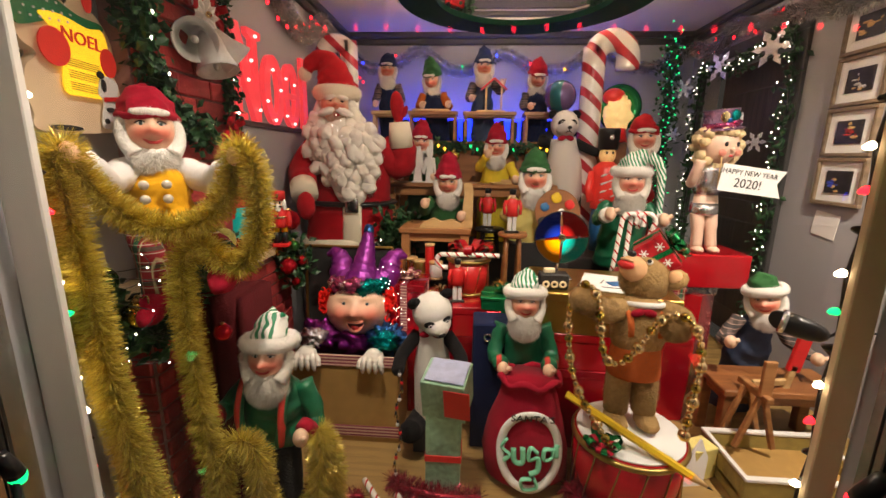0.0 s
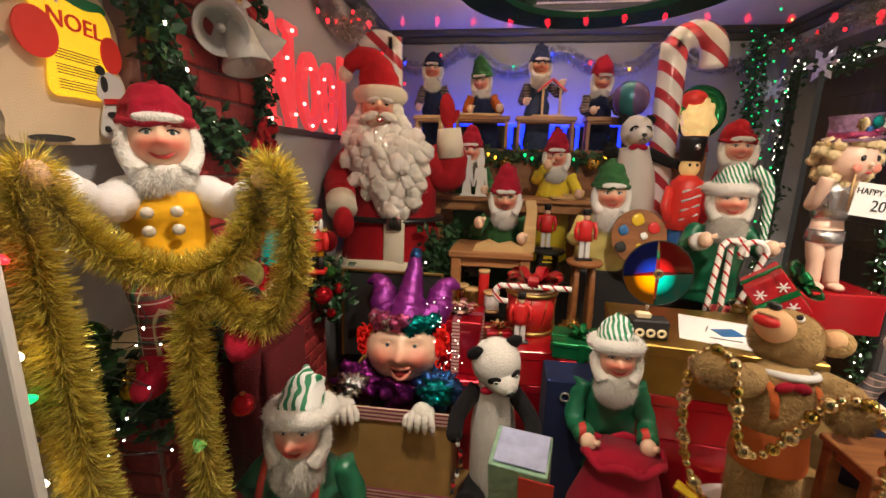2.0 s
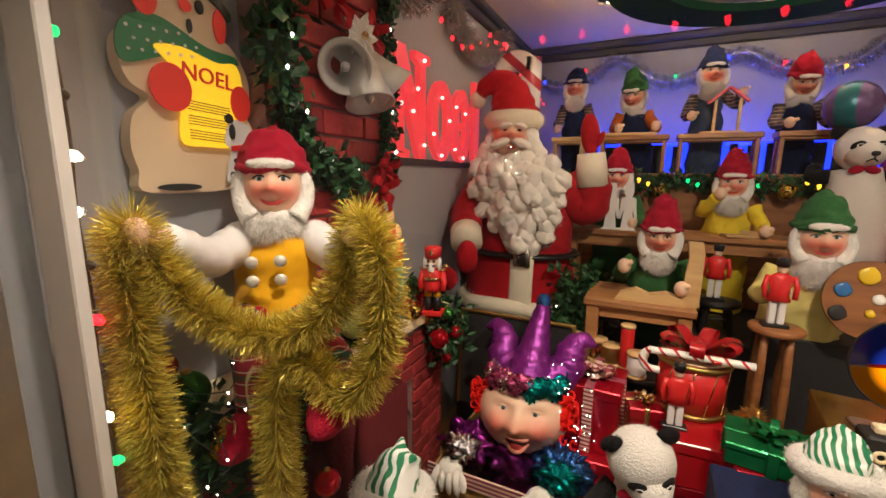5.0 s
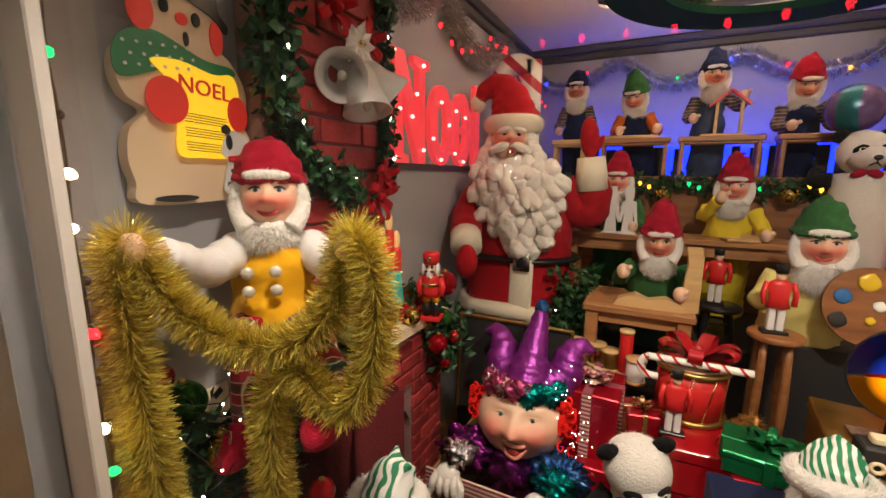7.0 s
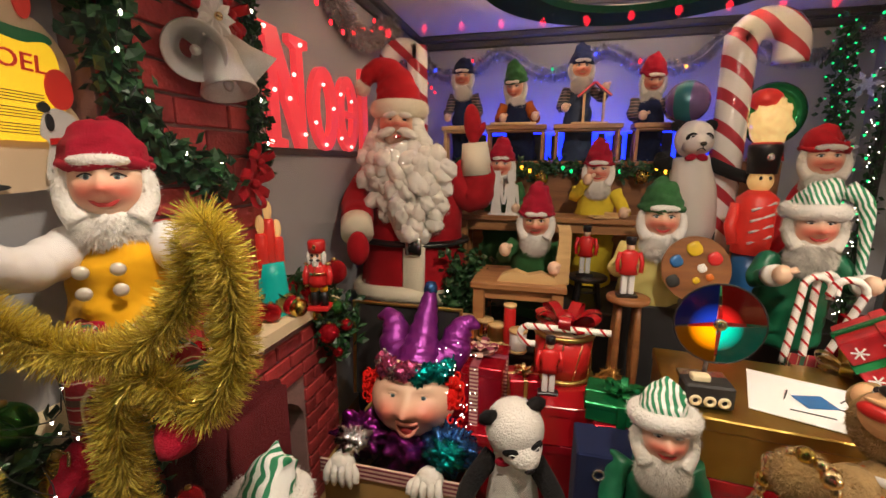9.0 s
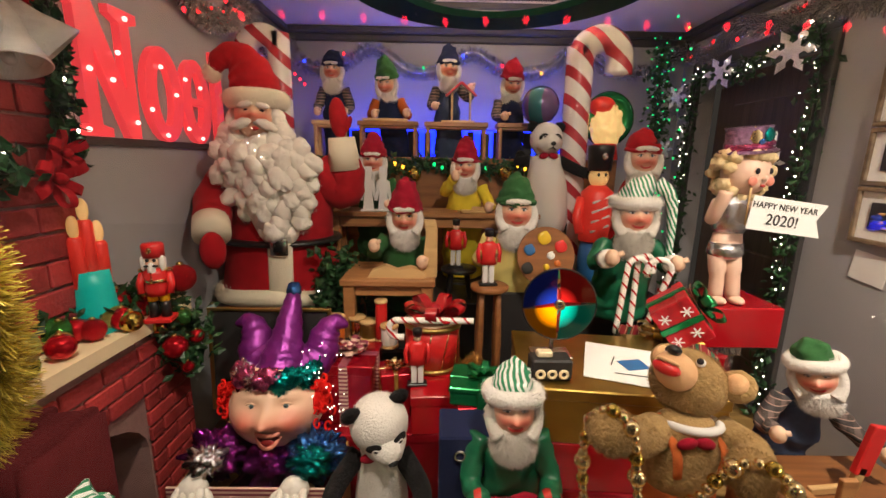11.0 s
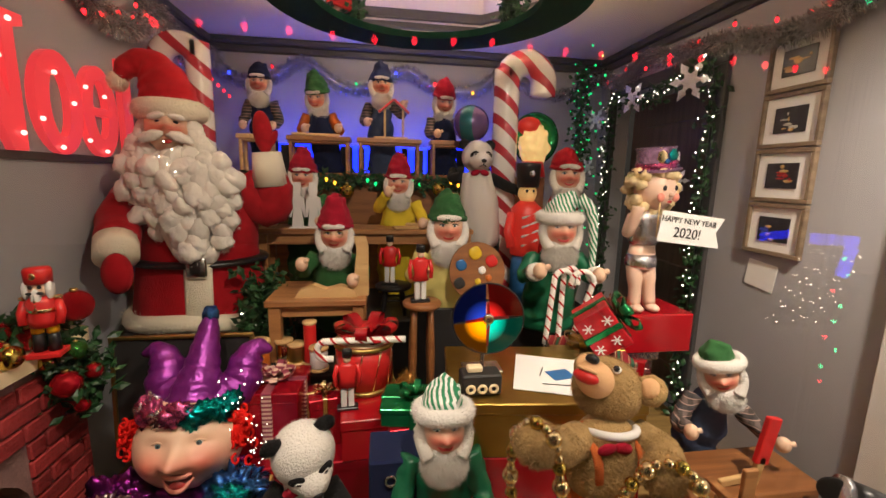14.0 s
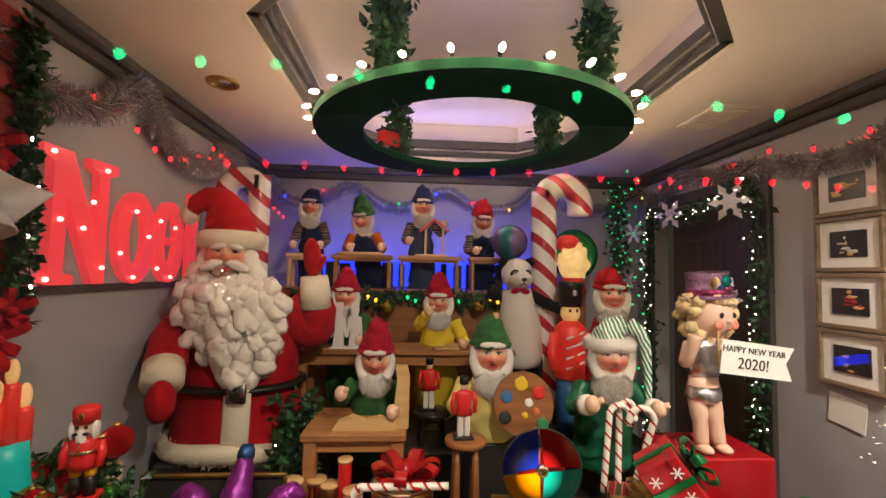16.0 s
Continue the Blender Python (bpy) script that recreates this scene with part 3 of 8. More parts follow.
def letters(text, size, material, m, extrude=0.002, build=None):
    """Raised writing in the built-in font, standing in x and z of m."""
    c = bpy.data.curves.new("writing", "FONT")
    c.body, c.size, c.extrude, c.align_x, c.align_y, c.resolution_u = text, size, extrude, "CENTER", "CENTER", 3
    ob = bpy.data.objects.new("writing", c)
    me = bpy.data.meshes.new_from_object(ob)
    v = np.array([x.co[:] for x in me.vertices])
    f = [tuple(p.vertices) for p in me.polygons]
    bpy.data.objects.remove(ob)
    bpy.data.meshes.remove(me)
    return (build or Build()).add((v, f), material, m @ pose(0, 0, 0, 90, 0, 0), True)

# ---- the room ----
XW, XE, YN, YS, ZC = -1.43, 1.68, 4.13, 0.90, 2.42


def slab(name, x0, x1, y0, y1, z0, z1, material, bevel=0.002, label="", category=""):
    b = one(block(x1 - x0, y1 - y0, z1 - z0, bevel), material, T((x0 + x1) / 2, (y0 + y1) / 2, (z0 + z1) / 2), True)
    return solid(name, b, ((x0 + x1) / 2, (y0 + y1) / 2, z0), label, category, kind="structure")


slab("floor", XW, XE, YS, YN, -0.06, 0.0, FLOOR, label="ochre brown wooden floor boards", category="floor")
slab("pavement", -8, 8, -8, YS - 0.12, -0.10, -0.02, PAVE, label="dark grey paving outside the shop front", category="pavement")
slab("wall_west", XW - 0.12, XW, YS - 0.12, YN + 0.12, -0.06, 2.9, WALL, label="grey painted plaster wall", category="wall")
slab("wall_north", XW, XE, YN, YN + 0.12, -0.06, 2.9, WALL, label="grey painted plaster wall", category="wall")
D0, D1, DH = 2.84, 3.88, 2.08
east = Build()
for y0, y1, z0, z1 in ((YS - 0.12, D0, -0.06, 2.9), (D1, YN + 0.12, -0.06, 2.9), (D0, D1, DH, 2.9)):
    east.add(block(0.12, y1 - y0, z1 - z0, 0.001), WALL, T(XE + 0.06, (y0 + y1) / 2, (z0 + z1) / 2), True)
solid("wall_east", east, (XE + 0.06, 2.5, -0.06), "grey painted plaster wall with a doorway", "wall", kind="structure")
W0, W1, WH = -1.27, 0.60, 2.2
south = Build()
for x0, x1, z0, z1 in ((XW - 0.12, W0, -0.06, 2.9), (W1, XE + 0.12, -0.06, 2.9), (W0, W1, WH, 2.9)):
    south.add(block(x1 - x0, 0.10, z1 - z0, 0.001), WALL, T((x0 + x1) / 2, YS - 0.05, (z0 + z1) / 2), True)
solid("wall_south", south, (0, YS, -0.06), "grey painted wall round the shop window", "wall", kind="structure")
slab("trim", XE - 0.05, XE - 0.002, 1.62, 1.86, 0.0, ZC - 0.1, WHITE, 0.006, "pale painted pilaster on the wall", "trim")

# doorway in the east wall: lining, door leaf set back, dark beyond
door = holder("door_1", (XE + 0.1, (D0 + D1) / 2, 0), "dark brown wooden door set back in the doorway", "door", kind="structure")
part("leaf", one(block(0.04, D1 - D0 - 0.06, DH - 0.04, 0.004), DOORM, T(XE + 0.16, (D0 + D1) / 2, DH / 2 - 0.01), True), door)
for i, (zc, h) in enumerate(((0.55, 0.7), (1.45, 0.8))):
    part("panel", one(block(0.02, 0.62, h, 0.008), DOORM, T(XE + 0.136, (D0 + D1) / 2, zc), True), door)
part("door_handle", one(ell(0.025, 0.025, 0.025), BRASS, T(XE + 0.11, D0 + 0.12, 1.0)), door, "dull brass knob")
for y in (D0 - 0.03, D1 + 0.03):
    part("jamb", one(block(0.03, 0.08, DH + 0.02, 0.005), CROWN, T(XE - 0.012, y, DH / 2), True), door)
part("lintel", one(block(0.03, D1 - D0 + 0.14, 0.08, 0.005), CROWN, T(XE - 0.012, (D0 + D1) / 2, DH + 0.05), True), door)

# ceiling with an eight-sided tray
TX, TY, TRX, TRY, CUT = 0.06, 2.72, 0.86, 1.02, 0.38
octo = [(TX - TRX, TY - TRY + CUT), (TX - TRX + CUT, TY - TRY), (TX + TRX - CUT, TY - TRY), (TX + TRX, TY - TRY + CUT), (TX + TRX, TY + TRY - CUT), (TX + TRX - CUT, TY + TRY), (TX - TRX + CUT, TY + TRY), (TX - TRX, TY + TRY - CUT)]
outer = [(XW, TY - 0.6), (XW + 0.5, YS), (XE - 0.5, YS), (XE, TY - 0.6), (XE, TY + 0.6), (XE - 0.5, YN), (XW + 0.5, YN), (XW, TY + 0.6)]
corner = {1: (XW, YS), 3: (XE, YS), 5: (XE, YN), 7: (XW, YN)}
ceil = Build()
for i in range(8):
    j = (i + 1) % 8
    poly = [outer[i]] + ([corner[i + 1]] if i % 2 == 0 else []) + [outer[j], octo[j], octo[i]]
    n = len(poly)
    v = [(x, y, ZC) for x, y in poly] + [(x, y, ZC + 0.06) for x, y in poly]
    ceil.add((v, [tuple(range(n))[::-1], tuple(range(n, 2 * n))]), CEIL, flat=True)
    (ax, ay), (bx, by) = octo[i], octo[j]
    ceil.add(([(ax, ay, ZC), (bx, by, ZC), (bx, by, ZC + 0.26), (ax, ay, ZC + 0.26)], [(0, 1, 2, 3)]), CEIL, flat=True)
ceil.add(([(x, y, ZC + 0.26) for x, y in octo], [tuple(range(8))[::-1]]), CEIL, flat=True)
solid("ceiling", ceil, (0, 2.5, ZC), "off-white painted ceiling with an eight-sided raised tray", "ceiling", kind="structure")
slab("roof", XW - 0.12, XE + 0.12, YS - 0.12, YN + 0.12, 2.9, 2.98, DARK, label="dark roof slab closing the shop", category="roof")
tray = Build()
for grow, z, h, w in ((0.0, ZC + 0.03, 0.035, 0.05), (-0.04, ZC + 0.09, 0.06, 0.035)):
    for i in range(8):
        a, b = np.array(octo[i]), np.array(octo[(i + 1) % 8])
        c = np.array((TX, TY))
        a, b = a + (c - a) * (-grow) * 1.0, b + (c - b) * (-grow) * 1.0
        mid, d = (a + b) / 2, b - a
        inw = (c - mid) / np.linalg.norm(c - mid) * w / 2
        tray.add(block(np.linalg.norm(d) + 0.02, w, h, 0.006), CROWN, T(mid[0] + inw[0], mid[1] + inw[1], z, 0, 0, math.degrees(math.atan2(d[1], d[0]))), True)
solid("tray_trim", tray, (TX, TY, ZC), "dark moulding round the ceiling tray", "trim", kind="structure")
crown = Build()
for x, y, l, rz in ((XW + 0.03, 2.5, 3.3, 90), (XE - 0.03, 2.5, 3.3, -90), (0.12, YN - 0.03, 3.15, 0)):
    crown.add(block(l, 0.07, 0.05, 0.012), CROWN, T(x, y, ZC - 0.026, 0, 0, rz), True)
    crown.add(block(l, 0.035, 0.055, 0.01), CROWN, T(x, y, ZC - 0.075, 0, 0, rz) @ T(0, 0.014, 0), True)
solid("trim_crown", crown, (0, 2.5, ZC - 0.1), "dark crown moulding under the ceiling", "trim", kind="structure")
can = holder("ceiling_light", (-1.098, 2.605, ZC), "recessed ceiling can light, switched off", "ceiling light")
part("collar", one(tube([(-1.098 + 0.062 * math.cos(a), 2.605 + 0.062 * math.sin(a), ZC - 0.004) for a in np.linspace(0, 2 * math.pi, 25)[:-1]], 0.009, 8, True), BRASS), can)
part("reflector", one(lathe([(0.055, 0.0), (0.05, 0.004), (0.03, 0.005)], 24), STEEL, T(-1.098, 2.605, ZC - 0.006)), can)
vent = holder("ceiling_vent", (1.33, 2.72, ZC), "painted metal ceiling vent with narrow slats", "vent")
part("surround", one(block(0.22, 0.32, 0.008, 0.003), CEIL, T(1.33, 2.72, ZC - 0.005), True), vent)
for i in range(9):
    part("slat", one(block(0.18, 0.012, 0.006, 0.002), CEIL, T(1.33, 2.58 + i * 0.035, ZC - 0.011, 25), True), vent)
spk = solid("ceiling_speaker", one(lathe([(0.075, 0), (0.08, -0.008), (0.0, -0.012)], 28), CEIL, T(0.1, 2.05, ZC + 0.259)), (0.1, 2.05, ZC + 0.25), "round perforated ceiling speaker, painted", "speaker")

# shop window: glass, posts, white strip with lamp string
win = holder("window_1", ((W0 + W1) / 2, YS - 0.05, 0), "large clear shop window in a wood and steel frame", "window", kind="structure")
pane = part("pane", one(block(W1 - W0 - 0.02, 0.006, WH - 0.04, 0.0005), GLASS, T((W0 + W1) / 2, YS - 0.05, WH / 2 + 0.01), True), win)
pane.visible_shadow = False
part("strip", one(block(0.095, 0.02, WH, 0.003), WHITE, T(W0 + 0.0475, YS + 0.012, WH / 2), True), win, "white painted wooden strip")
part("strip", one(block(0.06, 0.02, WH, 0.003), CREAM, T(W1 - 0.03, YS + 0.012, WH / 2), True), win, "pale wooden strip")
for x, s in ((W0, 1), (W1, -1)):
    part("bead", one(block(0.016, 0.05, WH, 0.004), STEEL, T(x + s * 0.012, YS - 0.075, WH / 2), True), win, "worn steel glazing bead")
    part("post", one(block(0.07, 0.10, WH, 0.008), JAMB, T(x + s * -0.034, YS - 0.15, WH / 2), True), win, "stained wooden post")
    part("bead", one(block(0.02, 0.03, WH, 0.004), BRASS, T(x + s * 0.004, YS - 0.21, WH / 2), True), win, "brass corner bead")
part("sill", one(block(W1 - W0, 0.14, 0.04, 0.005), JAMB, T((W0 + W1) / 2, YS - 0.08, 0.0), True), win)

# Added slab, out of view: carries the mirrored strings, keeps the glass reflection dark.
slab("awning", -4.0, 4.0, -1.6, YS - 0.12, 2.56, 2.64, DARK, label="unseen dark slab added over the pavement to carry the bulb strings", category="awning")

# ---- kinds of things ----


def bulb_shape(r, l):
    return lathe([(0.0, -l), (r * 0.55, -l * 0.85), (r, -l * 0.45), (r * 0.8, -l * 0.1), (r * 0.5, 0), (r * 0.5, l * 0.3), (0, l * 0.32)], 10)


def light_string(name, pts, colours, r, l, label, group="", wire=True, hang=None, spread=0.0, lean=0):
    """A wire with hanging bulbs, each bulb a part."""
    pts = [tuple(p) for p in pts]
    th = holder(name, pts[0], label, "string lights", group)
    if wire:
        part("wire", one(tube(smooth(pts, 3) if len(pts) > 2 else pts, 0.006 if name == "window_lights" else 0.0012, 6), BLACKV), th)
    if hang:
        for p in (pts[0], pts[len(pts) // 2], pts[-1]):
            part("hanger", one(tube([p, (p[0], p[1], hang)], 0.002, 5), BLACKV), th)
    cache = {}
    for i, p in enumerate(pts):
        c = colours[i % len(colours)]
        if c.name not in cache:
            b = Build().add(bulb_shape(r, l), c)
            if name == "window_lights":
                b.add(tube([(0, 0, -l * 0.25), (0, 0, l * 0.1), (0, 0, l * 1.2)], [r * 1.05, r * 1.05, r * 0.8], 10), BLACKV)
            else:
                b.add(tube([(0, 0, 0), (0, 0, l * 0.5)], r * 0.6, 8), BLACKV)
            cache[c.name] = b.mesh("bulb", (0, 0, 0))
        o = new("bulb", cache[c.name])
        o.parent = th
        o.matrix_local = pose(p[0] - pts[0][0], p[1] - pts[0][1], p[2] - pts[0][2], RNG.normal() * spread, lean + RNG.normal() * spread, RNG.random() * 360 if not lean else 0)
    return th


def doll_head(b, at, r, yaw=0, nod=0, roll=0, hat=REDF, brim=None, beard=BEARD, droop=1.0, hat_h=1.5, tip=(0.05, 0.15), pom=None, tufts=350, mustache=False, glasses=False, long=1.0, skin=None):
    """A bearded face with a cap; at is the middle of the face, r half its height."""
    sk = skin or SKIN
    H = T(*at) @ T(0, 0, 0, 0, 0, yaw) @ T(0, 0, 0, nod, roll, 0) @ T(s=r)
    b.add(face_shape(), sk, H)
    for s in (-1, 1):
        b.add(ell(0.135, 0.06, 0.045 if brim else 0.075, 14, 10), EYEW, H @ T(s * 0.285, -0.655, 0.14, 0, 0, s * 16))
        b.add(ell(0.066, 0.035, 0.042 if brim else 0.068, 12, 8), EYEB, H @ T(s * 0.275, -0.697, 0.138, 0, 0, s * 16))
        b.add(ell(0.034, 0.025, 0.036, 10, 6), EYED, H @ T(s * 0.275, -0.714, 0.138, 0, 0, s * 16))
        b.add(tube(smooth([(s * 0.13, -0.70, 0.145), (s * 0.20, -0.735, 0.205), (s * 0.31, -0.73, 0.22), (s * 0.44, -0.655, 0.155)], 4), 0.019, 6), EYED, H)
        b.add(tube(smooth([(s * 0.10, -0.775, 0.30), (s * 0.22, -0.785, 0.375), (s * 0.36, -0.745, 0.385), (s * 0.50, -0.655, 0.31)], 4), [0.02] + [0.034] * 10 + [0.022, 0.012], 6), beard if brim or glasses else WALNUT, H)
        side = smooth([(s * 0.70, -0.18, 0.42), (s * 0.80, -0.26, 0.0), (s * 0.76, -0.38, -0.45), (s * 0.52, -0.52, -0.85)], 5)
        b.add(tube(side, np.interp(np.linspace(0, 1, 16), [0, 0.3, 0.7, 1], [0.12, 0.19, 0.22, 0.28]), 10), beard, H)
        b.add(fuzz((s * 0.78, -0.28, -0.1), (0.2, 0.24, 0.5), tufts, 0.14, 0.010, 0.8), beard, H)
    for dz, fat in ((0.0, 0.022), (-0.045, 0.028)):
        b.add(tube(smooth([(-0.28, -0.765, -0.350 + dz * 0.2), (-0.13, -0.785, -0.430 + dz), (0, -0.765, -0.445 + dz), (0.13, -0.785, -0.430 + dz), (0.28, -0.765, -0.350 + dz * 0.2)], 4), [0.012, 0.02, 0.03] + [fat] * 11 + [0.03, 0.02, 0.012], 8), LIP, H)
    if mustache:
        for s in (-1, 1):
            b.add(ell(0.30, 0.12, 0.10, 12, 8, 0.2, 5, s), beard, H @ T(s * 0.25, -0.80, -0.33, 0, s * 22, s * 12))
    bz = -1.08 - 0.25 * (long - 1)
    b.add(ell(0.74, 0.46, 0.60 * long, 30, 22, 0.16, 6, r * 9), beard, H @ T(0, -0.36, bz))
    b.add(fuzz((0, -0.36, bz), (0.74, 0.46, 0.60 * long), tufts * 9, 0.22, 0.011, 0.9, 0.62), beard, H)
    if glasses:
        for s in (-1, 1):
            b.add(tube([(s * 0.29 + 0.19 * math.cos(a), -0.83, 0.13 + 0.15 * math.sin(a)) for a in np.linspace(0, 2 * math.pi, 17)[:-1]], 0.02, 5, True), BRASS, H)
    tx, ty = tip
    hp = [(0, 0.06, 0.30), (0, 0.06, 0.55), (0, 0.08, 0.80), (tx * 0.4, 0.08 + ty * 0.4, 0.80 + (hat_h - 0.80) * 0.5), (tx, 0.08 + ty, hat_h - 0.05), (tx * 1.15, 0.08 + ty * 1.1, hat_h)]
    b.add(crumple(tube(smooth(hp, 6), np.interp(np.linspace(0, 1, 31), [0, 0.2, 0.4, 0.6, 0.8, 0.95, 1], [0.84, 0.86, 0.80, 0.64, 0.44, 0.25, 0.08]) * (0.88 if brim else 1.0), 32), 0.15, 2.6, r * 90 + yaw), hat, H)
    if not brim:
        b.add(fuzz((0, 0.06, 0.62), (0.86, 0.86, 0.40), tufts * 2, 0.06, 0.012, 0.2), hat, H)
    bm = brim or hat
    fat = 0.28 if brim else 0.085
    hz = 0.52 if brim else 0.44
    b.add(tube([(0.82 * math.cos(a), 0.05 + 0.82 * math.sin(a), hz + 0.03 * math.sin(3 * a)) for a in np.linspace(0, 2 * math.pi, 33)[:-1]], fat, 12, True) if brim else crumple(tube([(0.84 * math.cos(a), 0.05 + 0.84 * math.sin(a), hz + 0.04 * math.sin(3 * a + r * 50)) for a in np.linspace(0, 2 * math.pi, 41)[:-1]], 0.11, 12, True), 0.09, 3.0, r * 70), bm, H)
    if brim:
        p = np.array([(0.82 * math.cos(a), 0.05 + 0.82 * math.sin(a), hz) for a in np.linspace(0, 2 * math.pi, 40)])
        b.add(strips(p, tufts * 9, fat * 1.25, 0.014), bm, H)
    else:
        b.add(ell(0.56, 0.16, 0.15, 18, 12, 0.15, 4), beard, H @ T(0, -0.76, 0.50))
        b.add(fuzz((0, -0.76, 0.50), (0.56, 0.16, 0.15), tufts, 0.07, 0.012, 0.4), beard, H)
    if pom:
        b.add(ell(0.2, 0.2, 0.2, 12, 8, 0.2, 6), pom, H @ T(tx * 1.2, 0.08 + ty * 1.1, hat_h + 0.1))
    return b


def doll_arm(b, a, e, h, r, cloth, cuff=None, palm=None):
    b.add(crumple(tube(smooth([a, e, h], 9), np.linspace(r * 1.15, r * 0.85, 19), 18), r * 0.30, 0.9 / r, r * 99), cloth)
    d = Vector(h) - Vector(e)
    d.normalize()
    if cuff:
        c = Vector(h) - d * r * 0.3
        b.add(tube([c - d * r * 0.5, c + d * r * 0.5], r * 1.15, 12), cuff)
    k = Vector(h) + d * r * 0.9
    b.add(ell(r * 0.85, r * 0.85, r * 1.0, 12, 8), palm or SKIN, Matrix.Translation(k))
    b.add(tube([k, k + d * r * 0.5 + Vector((r * 0.8, -r * 0.3, r * 0.6))], r * 0.32, 8), palm or SKIN)
    return b


def elf(label, base, head, r, palms=(), yaw=0, nod=0, roll=0, hat=REDF, brim=None, coat=GREENF, beard=BEARD, wide=1.0, cuff=None, hat_h=1.5, tip=(0.05, 0.15), group="", sleeve=None, palm=None, extra=None, **kw):
    """A bearded workshop doll from the waist up: trunk, head with cap, arms."""
    b = Build()
    bx, by, bz = base
    hx, hy, hz = head
    neck = (hx, hy + r * 0.15, hz - r * 0.9)
    w = r * 1.08 * wide
    line = smooth([base, ((bx * 0.5 + neck[0] * 0.5), (by * 0.5 + neck[1] * 0.5), (bz * 0.5 + neck[2] * 0.5)), (neck[0], neck[1], neck[2] - r * 0.15), neck], 5)
    line = along(line, np.linspace(0, 1, 30))
    b.add(crumple(tube(line, np.interp(np.linspace(0, 1, len(line)), [0, 0.2, 0.6, 0.85, 1.0], [w * 1.08, w * 1.05, w, w * 0.75, w * 0.4]), 30, flat=0.78), r * 0.22, 1.6 / r, bx * 9), coat)
    for p in palms:
        s = 1 if p[0] > neck[0] else -1
        sh = (neck[0] + s * w * 0.85, neck[1] + 0.02, neck[2] - r * 0.45)
        el = ((sh[0] + p[0]) / 2 + s * r * 0.35, (sh[1] + p[1]) / 2 + 0.02, (sh[2] + p[2]) / 2 - r * 0.55)
        doll_arm(b, sh, el, p, r * 0.36, sleeve or coat, cuff, palm)
    if extra:
        extra(b)
    doll_head(b, head, r, yaw, nod, roll, hat, brim, beard, hat_h=hat_h, tip=tip, **kw)
    return solid("elf_doll", b, base, label, "doll", group)


def table(name, x0, x1, y0, y1, top, foot, material, label, leg=0.045, apron=0.07):
    th = holder(name, ((x0 + x1) / 2, (y0 + y1) / 2, foot), label, "bench", "workshop benches")
    part("tabletop", one(block(x1 - x0, y1 - y0, 0.03, 0.005), material, T((x0 + x1) / 2, (y0 + y1) / 2, top - 0.015), True), th)
    ins = leg / 2 + 0.012
    for x in (x0 + ins, x1 - ins):
        for y in (y0 + ins, y1 - ins):
            part("leg", one(block(leg, leg, top - 0.03 - foot, 0.004), material, T(x, y, (top - 0.03 + foot) / 2), True), th)
    for y in (y0 + ins, y1 - ins):
        part("apron", one(block(x1 - x0 - 2 * leg - 0.024, 0.016, apron, 0.003), material, T((x0 + x1) / 2, y, top - 0.03 - apron / 2), True), th)
    for x in (x0 + ins, x1 - ins):
        part("apron", one(block(0.016, y1 - y0 - 2 * leg - 0.024, apron, 0.003), material, T(x, (y0 + y1) / 2, top - 0.03 - apron / 2), True), th)
    return th


def gift(name, at, size, rz, wrap, ribbon, label, bow=True, tilt=(0, 0), group="wrapped gifts"):
    """A wrapped box standing on at, with ribbon bands and a looped bow."""
    sx, sy, sz = size
    th = holder(name, at, label, "gift box", group)
    M = T(*at, tilt[0], tilt[1], rz)
    part("box", one(block(sx, sy, sz, 0.004), wrap, M @ T(0, 0, sz / 2), True), th)
    part("box_lid", one(block(sx + 0.008, sy + 0.008, min(0.04, sz * 0.3), 0.004), wrap, M @ T(0, 0, sz - min(0.04, sz * 0.3) / 2 + 0.003), True), th)
    if ribbon:
        w = min(sx, sy) * 0.16
        part("ribbon", one(block(w, sy + 0.016, sz + 0.012, 0.002), ribbon, M @ T(0, 0, sz / 2 + 0.001), True), th)
        part("ribbon", one(block(sx + 0.016, w, sz + 0.010, 0.002), ribbon, M @ T(0, 0, sz / 2 + 0.001), True), th)
    if bow and ribbon:
        part("bow", bow_shape(M @ T(0, 0, sz + 0.008), min(sx, sy) * 0.3, ribbon), th)
    return th


def bow_shape(M, r, material, loops=9):
    b = Build()
    for i in range(loops):
        a, up = 360 / loops * i, (0.35 if i % 2 else 0.75)
        pts = smooth([(0, 0, 0), (r * 0.7, 0, r * up * 0.9), (r * 1.15, 0, r * up * 0.8), (r * 0.9, 0, r * up * 0.25), (0, 0, 0.0)], 5)
        v = np.vstack([pts + (0, -r * 0.2, 0), pts + (0, r * 0.2, 0)])
        n = len(pts)
        b.add((v, [(k, k + 1, n + k + 1, n + k) for k in range(n - 1)]), material, M @ T(0, 0, 0, 0, 0, a))
    b.add(ell(r * 0.25, r * 0.25, r * 0.3, 10, 6), material, M @ T(0, 0, r * 0.3))
    return b


def bauble(at, r, material, label, group="christmas baubles"):
    """A glass ball whose middle is at, with cap and loop."""
    th = holder("bauble", (at[0], at[1], at[2] - r), label, "bauble", group)
    part("ball", one(ell(r, r, r, 20, 14), material, T(*at)), th)
    part("cap", one(lathe([(r * 0.22, 0), (r * 0.22, r * 0.2), (r * 0.1, r * 0.26)], 12), BRASS, T(at[0], at[1], at[2] + r * 0.93)), th)
    return th


